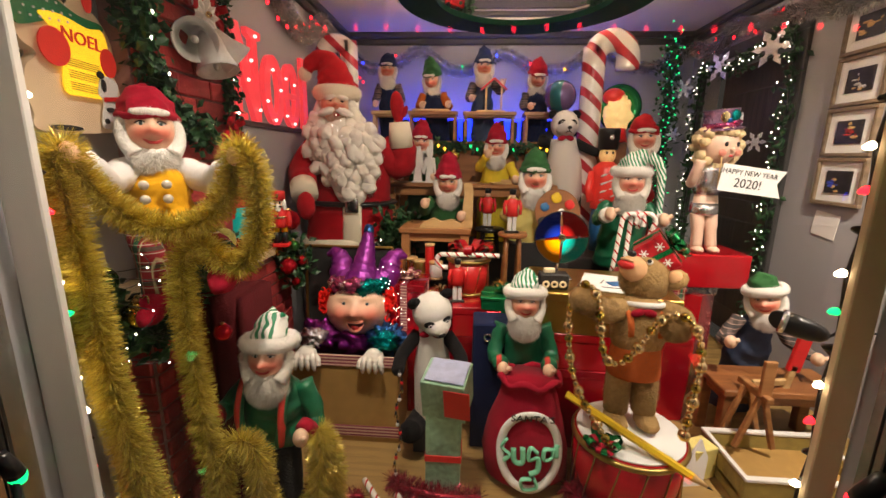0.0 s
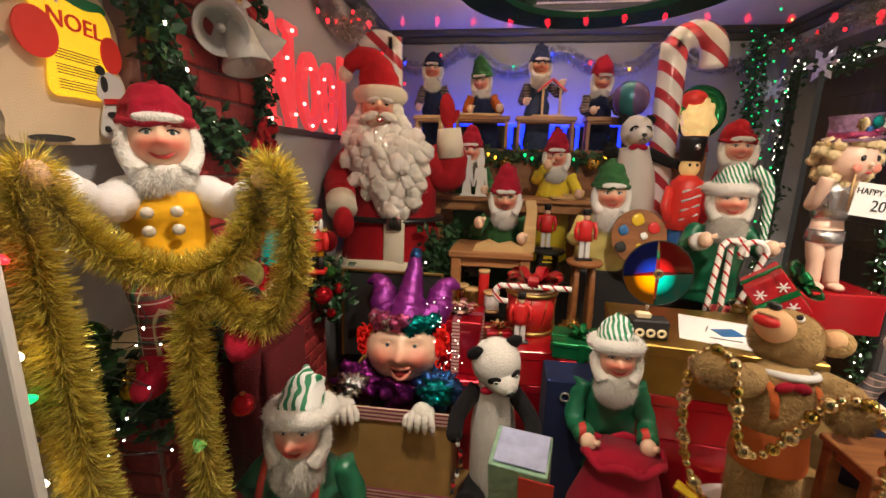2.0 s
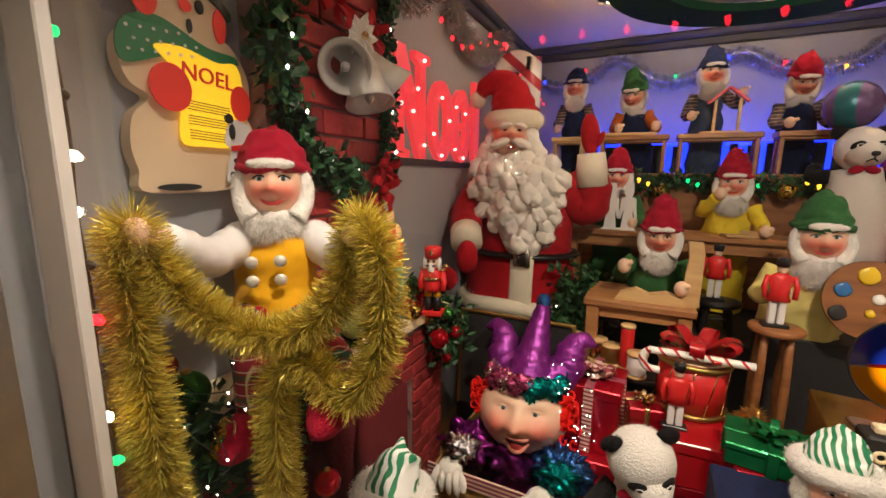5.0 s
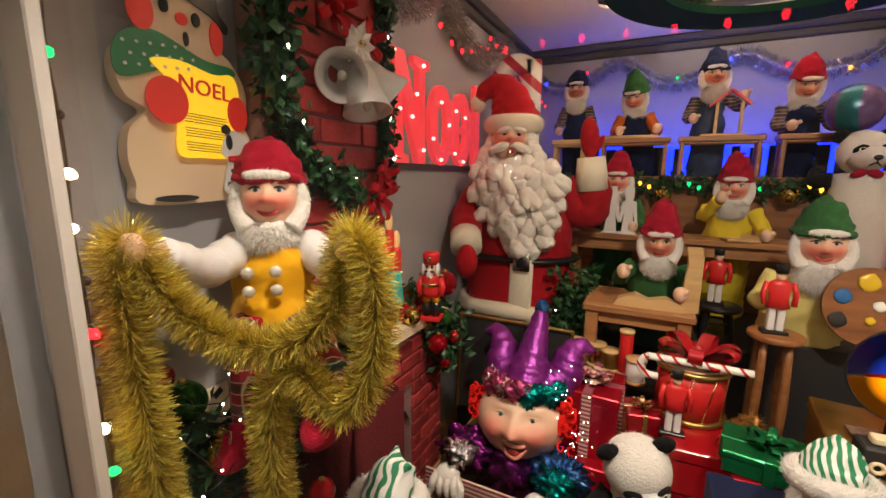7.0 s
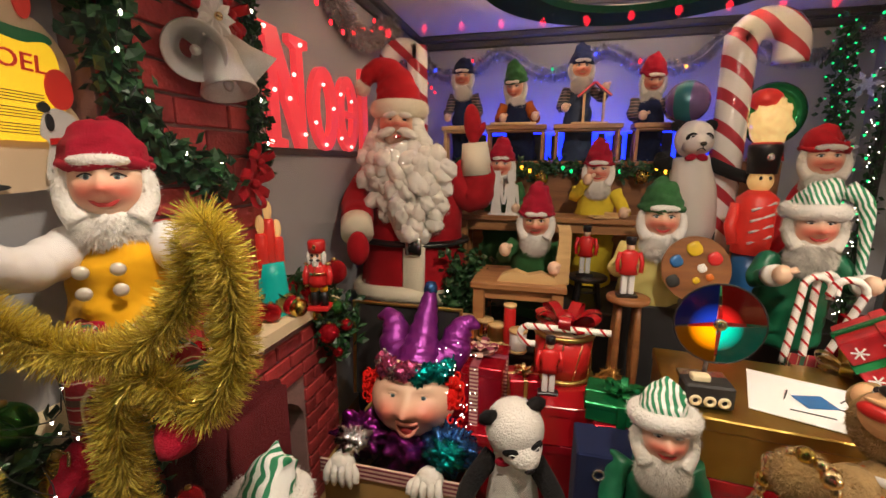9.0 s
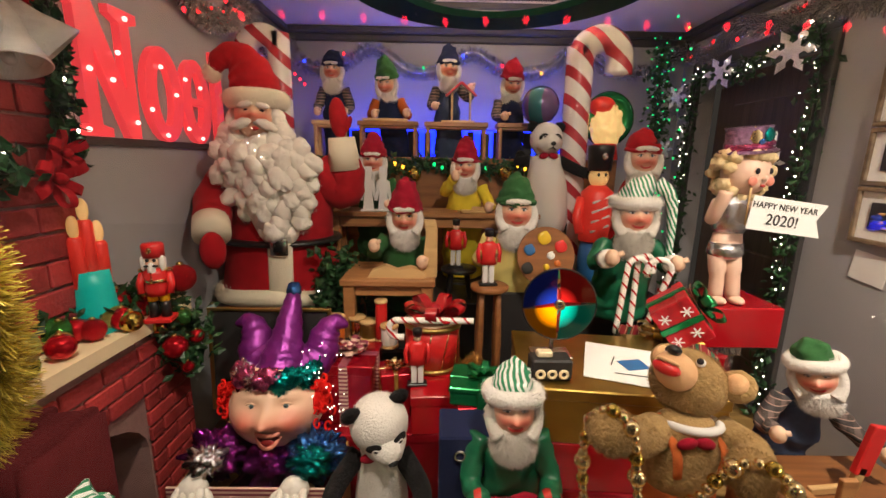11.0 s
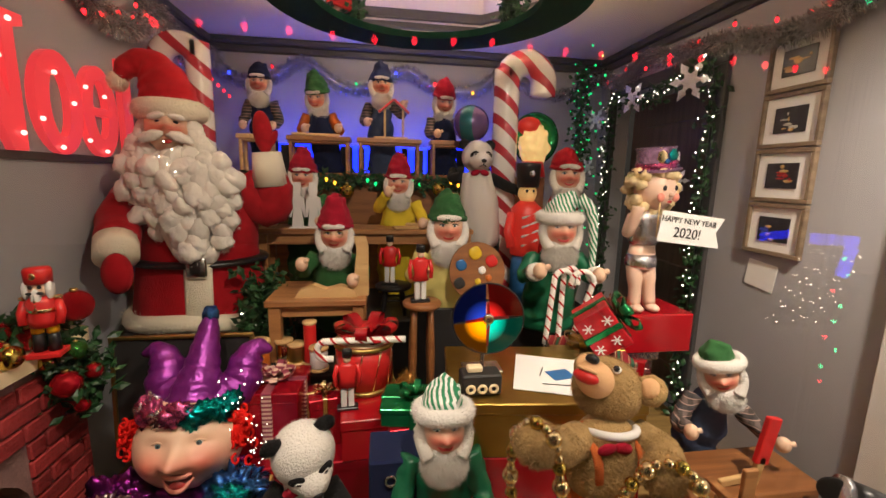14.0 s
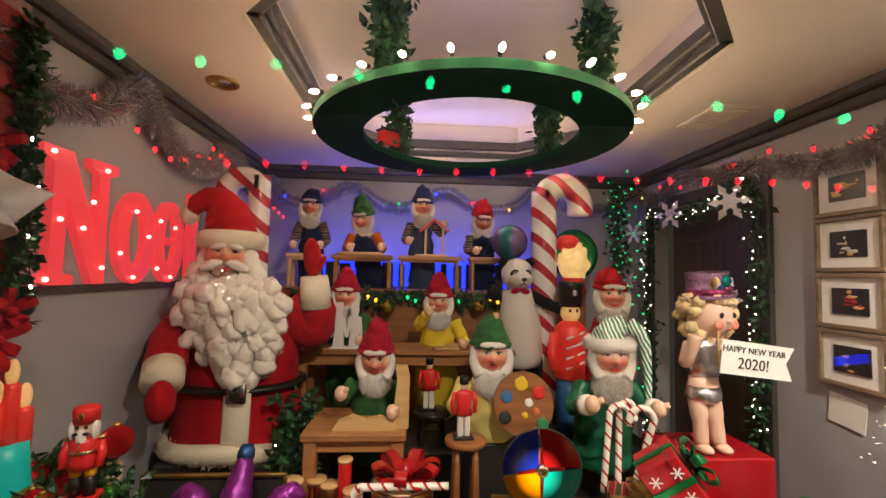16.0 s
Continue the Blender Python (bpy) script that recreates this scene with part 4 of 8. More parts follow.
def cane(name, base, height, reach, r, material, rz, label, tilt=(0, 0), cat="candy cane", group=""):
    pts = [(0, 0, 0), (0, 0, height * 0.3), (0, 0, height - reach / 2)]
    pts += [(reach / 2 - reach / 2 * math.cos(a), 0, height - reach / 2 + reach / 2 * math.sin(a)) for a in np.linspace(0.25, math.pi, 8)]
    pts += [(reach, 0, height - reach / 2 - reach * 0.35)]
    b = one(tube(smooth(pts, 4), r, 14), material, T(*base, tilt[0], tilt[1], rz))
    return solid(name, b, base, label, cat, group)


def tinsel(name, pts, n, length, material, label, width=0.0022, droop=0.15, core=None):
    c = smooth(pts, 12)
    b = one(strips(c, n, length, width, droop, 0.35), material, flat=True)
    b.add(tube(c, length * (0.06 if core else 0.22), 7), core or material)
    return solid(name, b, tuple(pts[0]), label, "tinsel garland")


def garland(name, pts, per, spread, size, material, label, n=60, squash=1.0):
    c = smooth(pts, 10)
    b = one(leaves(along(c, np.linspace(0, 1, n)), per, spread, size, squash), material, flat=True)
    b.add(tube(c, 0.006, 6), BLACKV)
    return solid(name, b, tuple(pts[0]), label, "garland")


def toy_soldier(at, h, rz, label, coat=REDPL):
    """A flat-backed wooden soldier with hat, standing on at."""
    th = holder("toy_soldier", at, label, "toy soldier", "wooden soldiers")
    M = T(*at, 0, 0, rz) @ T(s=h)
    part("base", one(block(0.32, 0.16, 0.05, 0.01), BLACKV, M @ T(0, 0, 0.025), True), th)
    for s in (-1, 1):
        part("trouser_leg", one(block(0.09, 0.09, 0.36, 0.012), WHITE, M @ T(s * 0.055, 0, 0.23), True), th)
        part("arm", one(tube([(s * 0.15, 0, 0.74), (s * 0.19, -0.02, 0.58), (s * 0.17, -0.05, 0.42)], 0.035, 8), coat, M), th)
    part("coat", one(tube_up([(0, 0, 0.38), (0, 0, 0.5), (0, 0, 0.72), (0, 0, 0.78)], [0.15, 0.11, 0.15, 0.06], 14, 1.0, 0.55), coat, M), th)
    part("face", one(ell(0.062, 0.06, 0.075, 12, 8), SKIN, M @ T(0, 0, 0.83)), th)
    part("hat", one(lathe([(0.075, 0), (0.078, 0.1), (0.07, 0.115), (0, 0.118)], 14), BLACKV, M @ T(0, 0, 0.87)), th)
    return th


def stool(at, top, r, material, label):
    th = holder("stool", at, label, "stool", "workshop stools")
    x, y, z = at
    part("seat", one(lathe([(r * 0.94, -0.022), (r, -0.016), (r, -0.004), (r * 0.95, 0), (0, 0)], 26), material, T(x, y, top)), th)
    for i in range(4):
        a = math.pi / 4 + i * math.pi / 2
        q = [(x + r * 0.6 * math.cos(a), y + r * 0.6 * math.sin(a), top - 0.02), (x + r * 0.85 * math.cos(a), y + r * 0.85 * math.sin(a), z)]
        part("leg", one(tube(smooth([q[0], tuple((np.array(q[0]) + q[1]) / 2), q[1]], 4), [0.011, 0.014, 0.016, 0.012, 0.016, 0.016, 0.013, 0.011, 0.012], 10), material), th)
    part("stretcher", one(tube([(x + r * 0.72 * math.cos(a), y + r * 0.72 * math.sin(a), (top + z) / 2) for a in (math.pi / 4 + i * math.pi / 2 for i in range(4))], 0.007, 6, True), material), th)
    return th

# ---- fireplace corner on the west wall ----
FX, FZ, F0, F1 = -1.24, 0.88, 1.22, 2.24
fire = holder("fireplace", (XW, (F0 + F1) / 2, 0), "red brick fireplace with a dark arched hearth", "fireplace")
core = Build()
A0, A1, AZ = 1.40, 1.98, 0.42
for y0, y1, z0, z1 in ((F0, A0, 0, FZ - 0.03), (A1, F1, 0, FZ - 0.03), (A0, A1, AZ + 0.2, FZ - 0.03)):
    core.add(block(FX - XW, y1 - y0, z1 - z0, 0.002), MORTAR, T((FX + XW) / 2, (y0 + y1) / 2, (z0 + z1) / 2), True)
arch = [(A0, AZ + 0.2)] + [((A0 + A1) / 2 - (A1 - A0) / 2 * math.cos(a), AZ + 0.18 * math.sin(a)) for a in np.linspace(0, math.pi, 13)] + [(A1, AZ + 0.2)]
v = [(FX, y, z) for y, z in arch] + [(XW + 0.02, y, z) for y, z in arch]
core.add((v, [tuple(range(len(arch))), tuple(range(len(arch), 2 * len(arch)))[::-1]] + [(i, i + 1, len(arch) + i + 1, len(arch) + i) for i in range(len(arch) - 1)]), MORTAR, flat=True)
part("body", core, fire)
# Back of the hearth in an even dark red-brown.
part("hearth_back", one(block(0.012, A1 - A0, AZ + 0.2, 0.001), HEARTHD, T(XW + 0.008, (A0 + A1) / 2, (AZ + 0.2) / 2), True), fire, "dark red-brown back of the hearth")
mantel_pts = [(XW + 0.002, F0 - 0.05)] + [(FX + 0.0, F0 - 0.05), (FX + 0.035, F0 - 0.02)] + [(FX + 0.045, F1 - 0.02)] + [(FX + 0.045 - 0.06 * (1 - math.cos(a)), F1 - 0.02 + 0.07 * math.sin(a)) for a in np.linspace(0.2, math.pi / 2, 5)] + [(XW + 0.002, F1 + 0.05)]
nm = len(mantel_pts)
mv = [(x, y, FZ - 0.03) for x, y in mantel_pts] + [(x, y, FZ + 0.012) for x, y in mantel_pts]
solid("mantel", Build().add((mv, [tuple(range(nm))[::-1], tuple(range(nm, 2 * nm))] + [(i, (i + 1) % nm, nm + (i + 1) % nm, nm + i) for i in range(nm)]), CREAM, flat=True), (FX - 0.1, 1.7, FZ - 0.03), "cream painted mantel shelf on the brick fireplace", "mantel")
B0, B1, BX = 1.42, 1.955, -1.345
breast = holder("chimney_breast", (XW, (B0 + B1) / 2, FZ + 0.012), "red brick chimney breast above the mantel", "chimney")
part("core", one(block(BX - XW, B1 - B0, 2.33 - FZ - 0.012, 0.002), MORTAR, T((BX + XW) / 2, (B0 + B1) / 2, (2.33 + FZ + 0.012) / 2), True), breast)

# ---- snowman sign on the west wall: cut-out board, painted pieces, lit from behind ----
SM = T(XW + 0.045, 1.26, 1.39) @ T(0, 0, 0, 0, 0, 90)
snow = holder("snowman_sign", (XW, 1.26, 1.39), "cut-out snowman song sheet sign lit from inside", "light-up sign")


def cut(name, outline, material, depth, thick=0.004, parent=snow, M=SM, label=""):
    return part(name, one(plate(outline, thick), material, M @ T(0, -depth, 0), True), parent, label)


def rounded(outline, n=5):
    p = np.array([(x, 0, z) for x, z in outline])
    k = len(p)
    q = smooth(np.vstack([p, p, p]), n)[k * n:2 * k * n]
    return [(float(v[0]), float(v[2])) for v in q]


body = [(-0.115, 0.0), (0.125, 0.012), (0.145, 0.07), (0.148, 0.15), (0.125, 0.20), (0.143, 0.24), (0.14, 0.285), (0.115, 0.33), (0.075, 0.36), (-0.02, 0.37), (-0.09, 0.355), (-0.14, 0.32), (-0.15, 0.27), (-0.135, 0.225), (-0.10, 0.20), (-0.135, 0.16), (-0.145, 0.10), (-0.135, 0.05)]
part("board", one(plate(rounded([(x * 1.02, z) for x, z in body]), 0.035), L_BODY, SM @ T(0, 0.002, 0), True), snow, "lit cream board")
cut("head", oval(-0.015, 0.40, 0.085, 0.075), L_BODY, 0.003, 0.03)
cut("scarf", rounded([(-0.145, 0.26), (-0.16, 0.30), (-0.14, 0.345), (-0.09, 0.365), (-0.05, 0.36), (0.03, 0.33), (0.10, 0.325), (0.105, 0.305), (0.02, 0.30), (-0.06, 0.29)]), ENAMGR, 0.008, label="green dotted scarf")
cut("song_sheet", rounded([(-0.09, 0.305), (-0.03, 0.315), (0.05, 0.30), (0.10, 0.305), (0.115, 0.25), (0.10, 0.12), (0.0, 0.105), (-0.05, 0.115), (-0.045, 0.2), (-0.06, 0.27)]), L_SHEET, 0.012, label="yellow lit song sheet")
cut("mitten", oval(-0.065, 0.225, 0.045, 0.05), L_MRED, 0.017)
cut("mitten", oval(0.105, 0.215, 0.027, 0.042), L_MRED, 0.017)
cut("earmuff", oval(-0.098, 0.40, 0.026, 0.04), L_MRED, 0.009)
cut("earmuff", oval(0.068, 0.385, 0.016, 0.038), L_MRED, 0.009)
cut("hat", rounded([(-0.125, 0.462), (-0.105, 0.443), (-0.025, 0.452), (0.055, 0.43), (0.09, 0.40), (0.097, 0.42), (0.075, 0.447), (0.06, 0.535), (-0.07, 0.54), (-0.08, 0.465)]), BLACKV, 0.012)
for nm_, o, m_ in (("eye", oval(-0.05, 0.422, 0.010, 0.015, 12), INK), ("eye", oval(0.02, 0.412, 0.010, 0.015, 12), INK), ("nose", oval(-0.013, 0.405, 0.014, 0.013, 12), L_MRED), ("mouth", oval(-0.007, 0.365, 0.006, 0.015, 12), INK), ("shoe", oval(-0.06, 0.012, 0.05, 0.008, 14), INK)):
    cut(nm_, o, m_, 0.010)
cut("dog", rounded([(0.06, 0.02), (0.135, 0.022), (0.14, 0.07), (0.125, 0.115), (0.13, 0.155), (0.10, 0.175), (0.07, 0.165), (0.055, 0.12), (0.07, 0.10), (0.06, 0.06)]), WHITE, 0.014, label="white spotted puppy")
cut("collar", [(0.07, 0.098), (0.122, 0.105), (0.122, 0.118), (0.07, 0.111)], REDPL, 0.018)
for x, z, a, c in ((0.075, 0.145, 0.008, 0.018), (0.09, 0.075, 0.016, 0.008), (0.07, 0.04, 0.008, 0.008), (0.128, 0.085, 0.006, 0.014), (0.12, 0.03, 0.008, 0.006), (0.068, 0.175, 0.012, 0.011)):
    cut("spot", oval(x, z, a, c, 12), INK, 0.018)
for i in range(18):
    cut("dot", oval(-0.14 + 0.026 * (i % 6) + 0.012 * (i // 6 % 2), 0.285 + 0.022 * (i // 6) + 0.003 * (i % 6), 0.0035, 0.0035, 8), WHITE, 0.0135, 0.002)
part("writing", letters("NOEL", 0.05, L_MRED, SM @ T(0.025, -0.014, 0.262, 0, 4, 0)), snow, "red letters")
for row in range(3):
    for k in range(4):
        cut("stave", [(-0.03 + 0.0, 0.205 - row * 0.032 - k * 0.006), (0.075, 0.200 - row * 0.032 - k * 0.006), (0.075, 0.1985 - row * 0.032 - k * 0.006), (-0.03, 0.2035 - row * 0.032 - k * 0.006)], INK, 0.0135, 0.002)

# ---- Noel sign: red lit letters with bulbs ----
NM = T(XW + 0.03, 2.09, 1.51) @ T(0, 0, 0, 0, 0, 90)
noel = holder("noel_sign", (XW, 2.3, 1.51), "red lit marquee letters with round bulbs", "light-up sign")
sf = [(0, 0), (0.15, 0), (0.15, 0.03), (0.105, 0.04), (0.105, 0.30), (0.235, 0.0), (0.295, 0.0), (0.295, 0.41), (0.34, 0.425), (0.34, 0.46), (0.20, 0.46), (0.20, 0.43), (0.245, 0.41), (0.245, 0.17), (0.12, 0.46), (0.0, 0.46), (0.0, 0.43), (0.045, 0.41), (0.045, 0.04), (0.0, 0.03)]
part("letter", one(plate(sf, 0.03), L_NOEL, NM, True), noel)
part("letter", one(ring_plate(oval(0.475, 0.19, 0.125, 0.195, 32), oval(0.475, 0.19, 0.052, 0.13, 32), 0.03), L_NOEL, NM, True), noel)
part("letter", one(ring_plate(oval(0.72, 0.19, 0.12, 0.195, 32), oval(0.72, 0.20, 0.05, 0.13, 32), 0.03), L_NOEL, NM, True).add(block(0.12, 0.03, 0.035), L_NOEL, NM @ T(0.72, 0.015, 0.19), True), noel)
part("letter", one(block(0.08, 0.03, 0.46), L_NOEL, NM @ T(0.93, 0.015, 0.23), True), noel)
part("backing", one(block(0.90, 0.006, 0.03, 0.001), CROWN, NM @ T(0.45, 0.02, -0.016), True), noel, "dark rail under the letters")
for x, z in ((0.03, 0.44), (0.07, 0.22), (0.03, 0.02), (0.17, 0.20), (0.27, 0.43), (0.27, 0.06), (0.21, 0.30), (0.45, 0.30), (0.365, 0.12), (0.45, 0.022), (0.54, 0.2), (0.62, 0.28), (0.61, 0.06), (0.74, 0.26), (0.72, 0.02)):
    part("bulb", one(ell(0.009, 0.009, 0.009, 10, 8), L_NBULB, NM @ T(x, -0.008, z)), noel)

# ---- the doll that holds up gold tinsel ----


def tinsel_doll_extra(b):
    for s in (-1, 1):
        for z in (1.20, 1.243):
            b.add(ell(0.014, 0.008, 0.014, 12, 8), PEARL, T(-1.172 + s * 0.020, 1.243 + s * 0.021, z, 0, 0, 43))
    b.add(ell(0.10, 0.085, 0.055, 22, 12, 0.15, 4), REDF, T(-1.235, 1.315, 1.105))
    b.add(tube(smooth([(-1.26, 1.27, 1.10), (-1.20, 1.20, 1.09), (-1.165, 1.185, 1.02), (-1.165, 1.185, 0.93)], 5), 0.040, 16), PLAID)
    b.add(tube(smooth([(-1.18, 1.33, 1.10), (-1.09, 1.27, 1.10), (-1.0, 1.25, 1.06), (-0.965, 1.235, 1.02)], 5), 0.038, 16), PLAID)
    for sh, el, wr, pm in (((-1.305, 1.30, 1.275), (-1.265, 1.17, 1.255), (-1.205, 1.055, 1.315), (-1.185, 1.0, 1.335)), ((-1.185, 1.405, 1.275), (-1.05, 1.34, 1.255), (-0.945, 1.265, 1.305), (-0.895, 1.20, 1.33))):
        line = smooth([sh, el, wr], 8)
        b.add(tube(line, np.interp(np.linspace(0, 1, len(line)), [0, 0.4, 0.8, 1], [0.048, 0.044, 0.040, 0.030]) * (1 + 0.06 * np.sin(np.arange(len(line)) * 2.1)), 16), SHIRT)
        b.add(tube(smooth([wr, tuple((np.array(wr) + pm) / 2), pm], 4), 0.019, 12), SKIN)
        b.add(ell(0.022, 0.020, 0.026, 18, 12, 0.08, 4), SKIN, T(*pm))
    for x, y, z in ((-1.155, 1.15, 0.895), (-0.955, 1.195, 0.985)):
        b.add(ell(0.042, 0.075, 0.038, 20, 12, 0.12, 3), REDF, T(x, y, z, 28, 0, 14))
        b.add(ell(0.036, 0.036, 0.045, 16, 10), REDF, T(x, y + 0.035, z + 0.02))
        for k in (-1, 1):
            b.add(tube(smooth([(x, y - 0.03, z + 0.036), (x + k * 0.018, y - 0.036, z + 0.044), (x + k * 0.026, y - 0.045, z + 0.026)], 4), 0.003, 6), GOLD)


elf("doll with red cap, mustard waistcoat and tartan legs holding gold tinsel", (-1.235, 1.315, 1.09), (-1.25, 1.35, 1.405), 0.092, [], yaw=42, nod=-4, hat=REDF, coat=YELLOWF, sleeve=SHIRT, wide=1.02, hat_h=1.32, tip=(0.0, 0.25), extra=tinsel_doll_extra, tufts=260, mustache=False, long=0.8, pom=REDF)
drape = []
for i in range(25):
    u = i / 24
    drape.append((-1.36 + 0.37 * u, 1.345 + 0.012 * math.sin(u * 23) + 0.006 * math.sin(u * 51)))
dv = [(x, y, z) for z in (0.0, 0.45, 0.86) for x, y in drape]
dv += [(x, y + 0.20, z) for z in (0.0, 0.45, 0.86) for x, y in drape]
df = [(r * 25 + i, r * 25 + i + 1, (r + 1) * 25 + i + 1, (r + 1) * 25 + i) for r in (0, 1, 3, 4) for i in range(24)]
df += [(50 + i, 50 + i + 1, 125 + i + 1, 125 + i) for i in range(24)] + [(r * 25 + c, r * 25 + 75 + c, (r + 1) * 25 + 75 + c, (r + 1) * 25 + c) for r in (0, 1) for c in (0, 24)]
solid("draped_stand", one((np.array(dv), df), mat("maroon drape cloth", (0.085, 0.012, 0.014), 0.95, var=0.3, scale=20, bump=0.4, bscale=120)), (-1.17, 1.37, 0), "stand draped in dark maroon cloth under the doll", "stand")
tinsel("tinsel_garland", [(-1.14, 1.00, 0.05), (-1.15, 1.0, 0.4), (-1.175, 0.995, 0.75), (-1.185, 0.99, 1.0), (-1.20, 0.985, 1.20), (-1.21, 0.985, 1.31), (-1.195, 1.0, 1.355), (-1.19, 1.02, 1.29), (-1.165, 1.05, 1.22), (-1.12, 1.09, 1.16), (-1.065, 1.125, 1.135), (-1.005, 1.16, 1.14), (-0.955, 1.19, 1.18), (-0.92, 1.21, 1.25), (-0.905, 1.215, 1.32), (-0.885, 1.21, 1.36), (-0.845, 1.205, 1.30), (-0.84, 1.21, 1.20), (-0.855, 1.205, 1.09), (-0.905, 1.19, 1.015), (-0.955, 1.18, 1.04), (-1.0, 1.165, 1.085), (-1.045, 1.15, 1.04), (-1.05, 1.14, 0.93), (-1.045, 1.14, 0.75), (-1.03, 1.14, 0.5), (-1.0, 1.14, 0.28)], 52000, 0.050, TGOLD, "thick gold tinsel garland hanging in loops", 0.0016, 0.0, GOLDCORE)
tinsel("tinsel_garland", [(-1.235, 1.0, 1.27), (-1.245, 1.0, 1.10), (-1.225, 1.0, 0.88), (-1.185, 1.01, 0.68), (-1.14, 1.02, 0.42), (-1.08, 1.03, 0.10)], 15000, 0.056, TGOLD, "loose gold tinsel strand trailing down to the floor", 0.0016, 0.25, GOLDCORE)
tinsel("tinsel_garland", [(-1.02, 1.14, 0.10), (-1.0, 1.15, 0.34), (-0.96, 1.17, 0.44), (-0.90, 1.18, 0.40), (-0.90, 1.20, 0.22), (-0.84, 1.22, 0.08), (-0.76, 1.25, 0.12), (-0.72, 1.27, 0.28), (-0.73, 1.28, 0.42), (-0.70, 1.30, 0.30), (-0.70, 1.32, 0.10)], 22000, 0.058, TGOLD, "gold tinsel heaped by the small elf", 0.0016, 0.15, GOLDCORE)
light_string("fairy_lights", [(-1.15 + 0.085 * math.sin(i * 2.4), 1.08 + 0.05 * math.cos(i * 1.7), 1.06 - i * 0.022) for i in range(16)], [L_CLEAR], 0.0022, 0.006, "warm fairy lights in the greenery behind the tinsel")

# foliage and baubles behind the doll's legs
garland("fir_garland", [(-1.30, 1.04, 0.95), (-1.24, 1.12, 0.86), (-1.20, 1.22, 0.80), (-1.22, 1.32, 0.82), (-1.18, 1.42, 0.94)], 22, 0.035, 0.05, FIR, "dark fir garland with baubles behind the doll", 40)
for p, r, m_, t_ in (((-1.20, 1.265, 0.835), 0.048, GLITG, "pale gold glitter bauble among the greenery"), ((-1.26, 1.10, 0.98), 0.045, BAUBGR, "dark green glass bauble among the greenery"), ((-1.155, 1.52, 1.02), 0.048, GLITG, "pale gold glitter bauble among the greenery"), ((-1.27, 1.06, 1.05), 0.03, BAUBR, "red glass bauble among the greenery"), ((-0.98, 1.20, 0.80), 0.028, BAUBR, "red glass bauble among the greenery"), ((-1.18, 1.12, 0.88), 0.04, BAUBG, "gold glass bauble among the greenery")):
    bauble(p, r, m_, t_)

# ---- things on the mantel ----
nut = holder("nutcracker", (-1.155, 2.02, FZ + 0.012), "red wooden nutcracker with white hair on the mantel", "nutcracker")
NU = T(-1.165, 2.02, FZ + 0.012, 0, 0, 12) @ Matrix.Scale(0.76, 4)
part("base", one(block(0.11, 0.09, 0.022, 0.004), REDPL, NU @ T(0, 0, 0.011), True), nut)
for s in (-1, 1):
    part("boot", one(lathe([(0.022, 0), (0.02, 0.04), (0.018, 0.075)], 12), BLACKV, NU @ T(s * 0.024, 0, 0.022)), nut)
    part("trouser_leg", one(lathe([(0.02, 0), (0.021, 0.035)], 12), YELLOWF, NU @ T(s * 0.024, 0, 0.095)), nut)
    part("arm", one(tube([(s * 0.05, 0, 0.225), (s * 0.062, -0.01, 0.18), (s * 0.056, -0.02, 0.135)], 0.016, 10), REDPL, NU), nut)
part("coat", one(lathe([(0.045, 0), (0.05, 0.03), (0.042, 0.06), (0.05, 0.10), (0.03, 0.125)], 16), REDPL, NU @ T(0, 0, 0.125)), nut)
part("face", one(ell(0.036, 0.036, 0.045, 14, 10), SKIN, NU @ T(0, 0, 0.275)), nut)
part("hair", one(ell(0.042, 0.03, 0.045, 14, 10, 0.2, 6), BEARD, NU @ T(0, 0.014, 0.272)).add(ell(0.018, 0.012, 0.035, 10, 8), BEARD, NU @ T(0, -0.034, 0.245)), nut)
part("hat", one(lathe([(0.042, 0), (0.044, 0.05), (0.038, 0.06), (0, 0.062)], 16), REDPL, NU @ T(0, 0, 0.298)).add(ell(0.012, 0.006, 0.014, 10, 8), GOLD, NU @ T(0, -0.043, 0.33)), nut)
for s in (-1, 1):
    part("eye", one(ell(0.007, 0.004, 0.008, 8, 6), INK, NU @ T(s * 0.014, -0.034, 0.287)), nut)
    part("epaulette", one(ell(0.02, 0.018, 0.010, 12, 6), GOLD, NU @ T(s * 0.05, 0, 0.238)), nut)
    part("side_hair", one(ell(0.014, 0.02, 0.036, 10, 8, 0.2, 5), BEARD, NU @ T(s * 0.036, -0.012, 0.27)), nut)
    part("moustache", one(ell(0.015, 0.007, 0.006, 10, 6), INK, NU @ T(s * 0.014, -0.037, 0.263)), nut)
part("belt", one(lathe([(0.047, 0.185), (0.048, 0.20)], 16), GOLD, NU), nut)
for k in range(3):
    part("button", one(ell(0.005, 0.004, 0.005, 8, 6), GOLD, NU @ T(0, -0.047, 0.205 + k * 0.014)), nut)
cand = holder("candle_light", (-1.30, 1.93, FZ + 0.012), "lit plastic candle decoration, red and teal", "light-up decoration")
CA = T(-1.30, 1.93, FZ + 0.012, 0, 0, 60)
part("foot", one(lathe([(0.05, 0), (0.054, 0.08), (0.048, 0.15), (0.044, 0.2)], 20), L_MTEAL, CA), cand)
for x, h in ((-0.03, 0.22), (0.0, 0.27), (0.03, 0.20)):
    part("candle", one(lathe([(0.02, 0.15), (0.02, h + 0.08), (0.015, h + 0.09)], 14), L_MRED, CA @ T(x, 0, 0)), cand)
    part("flame", one(ell(0.016, 0.012, 0.036, 12, 10), L_MOULD, CA @ T(x, 0, h + 0.12)), cand)
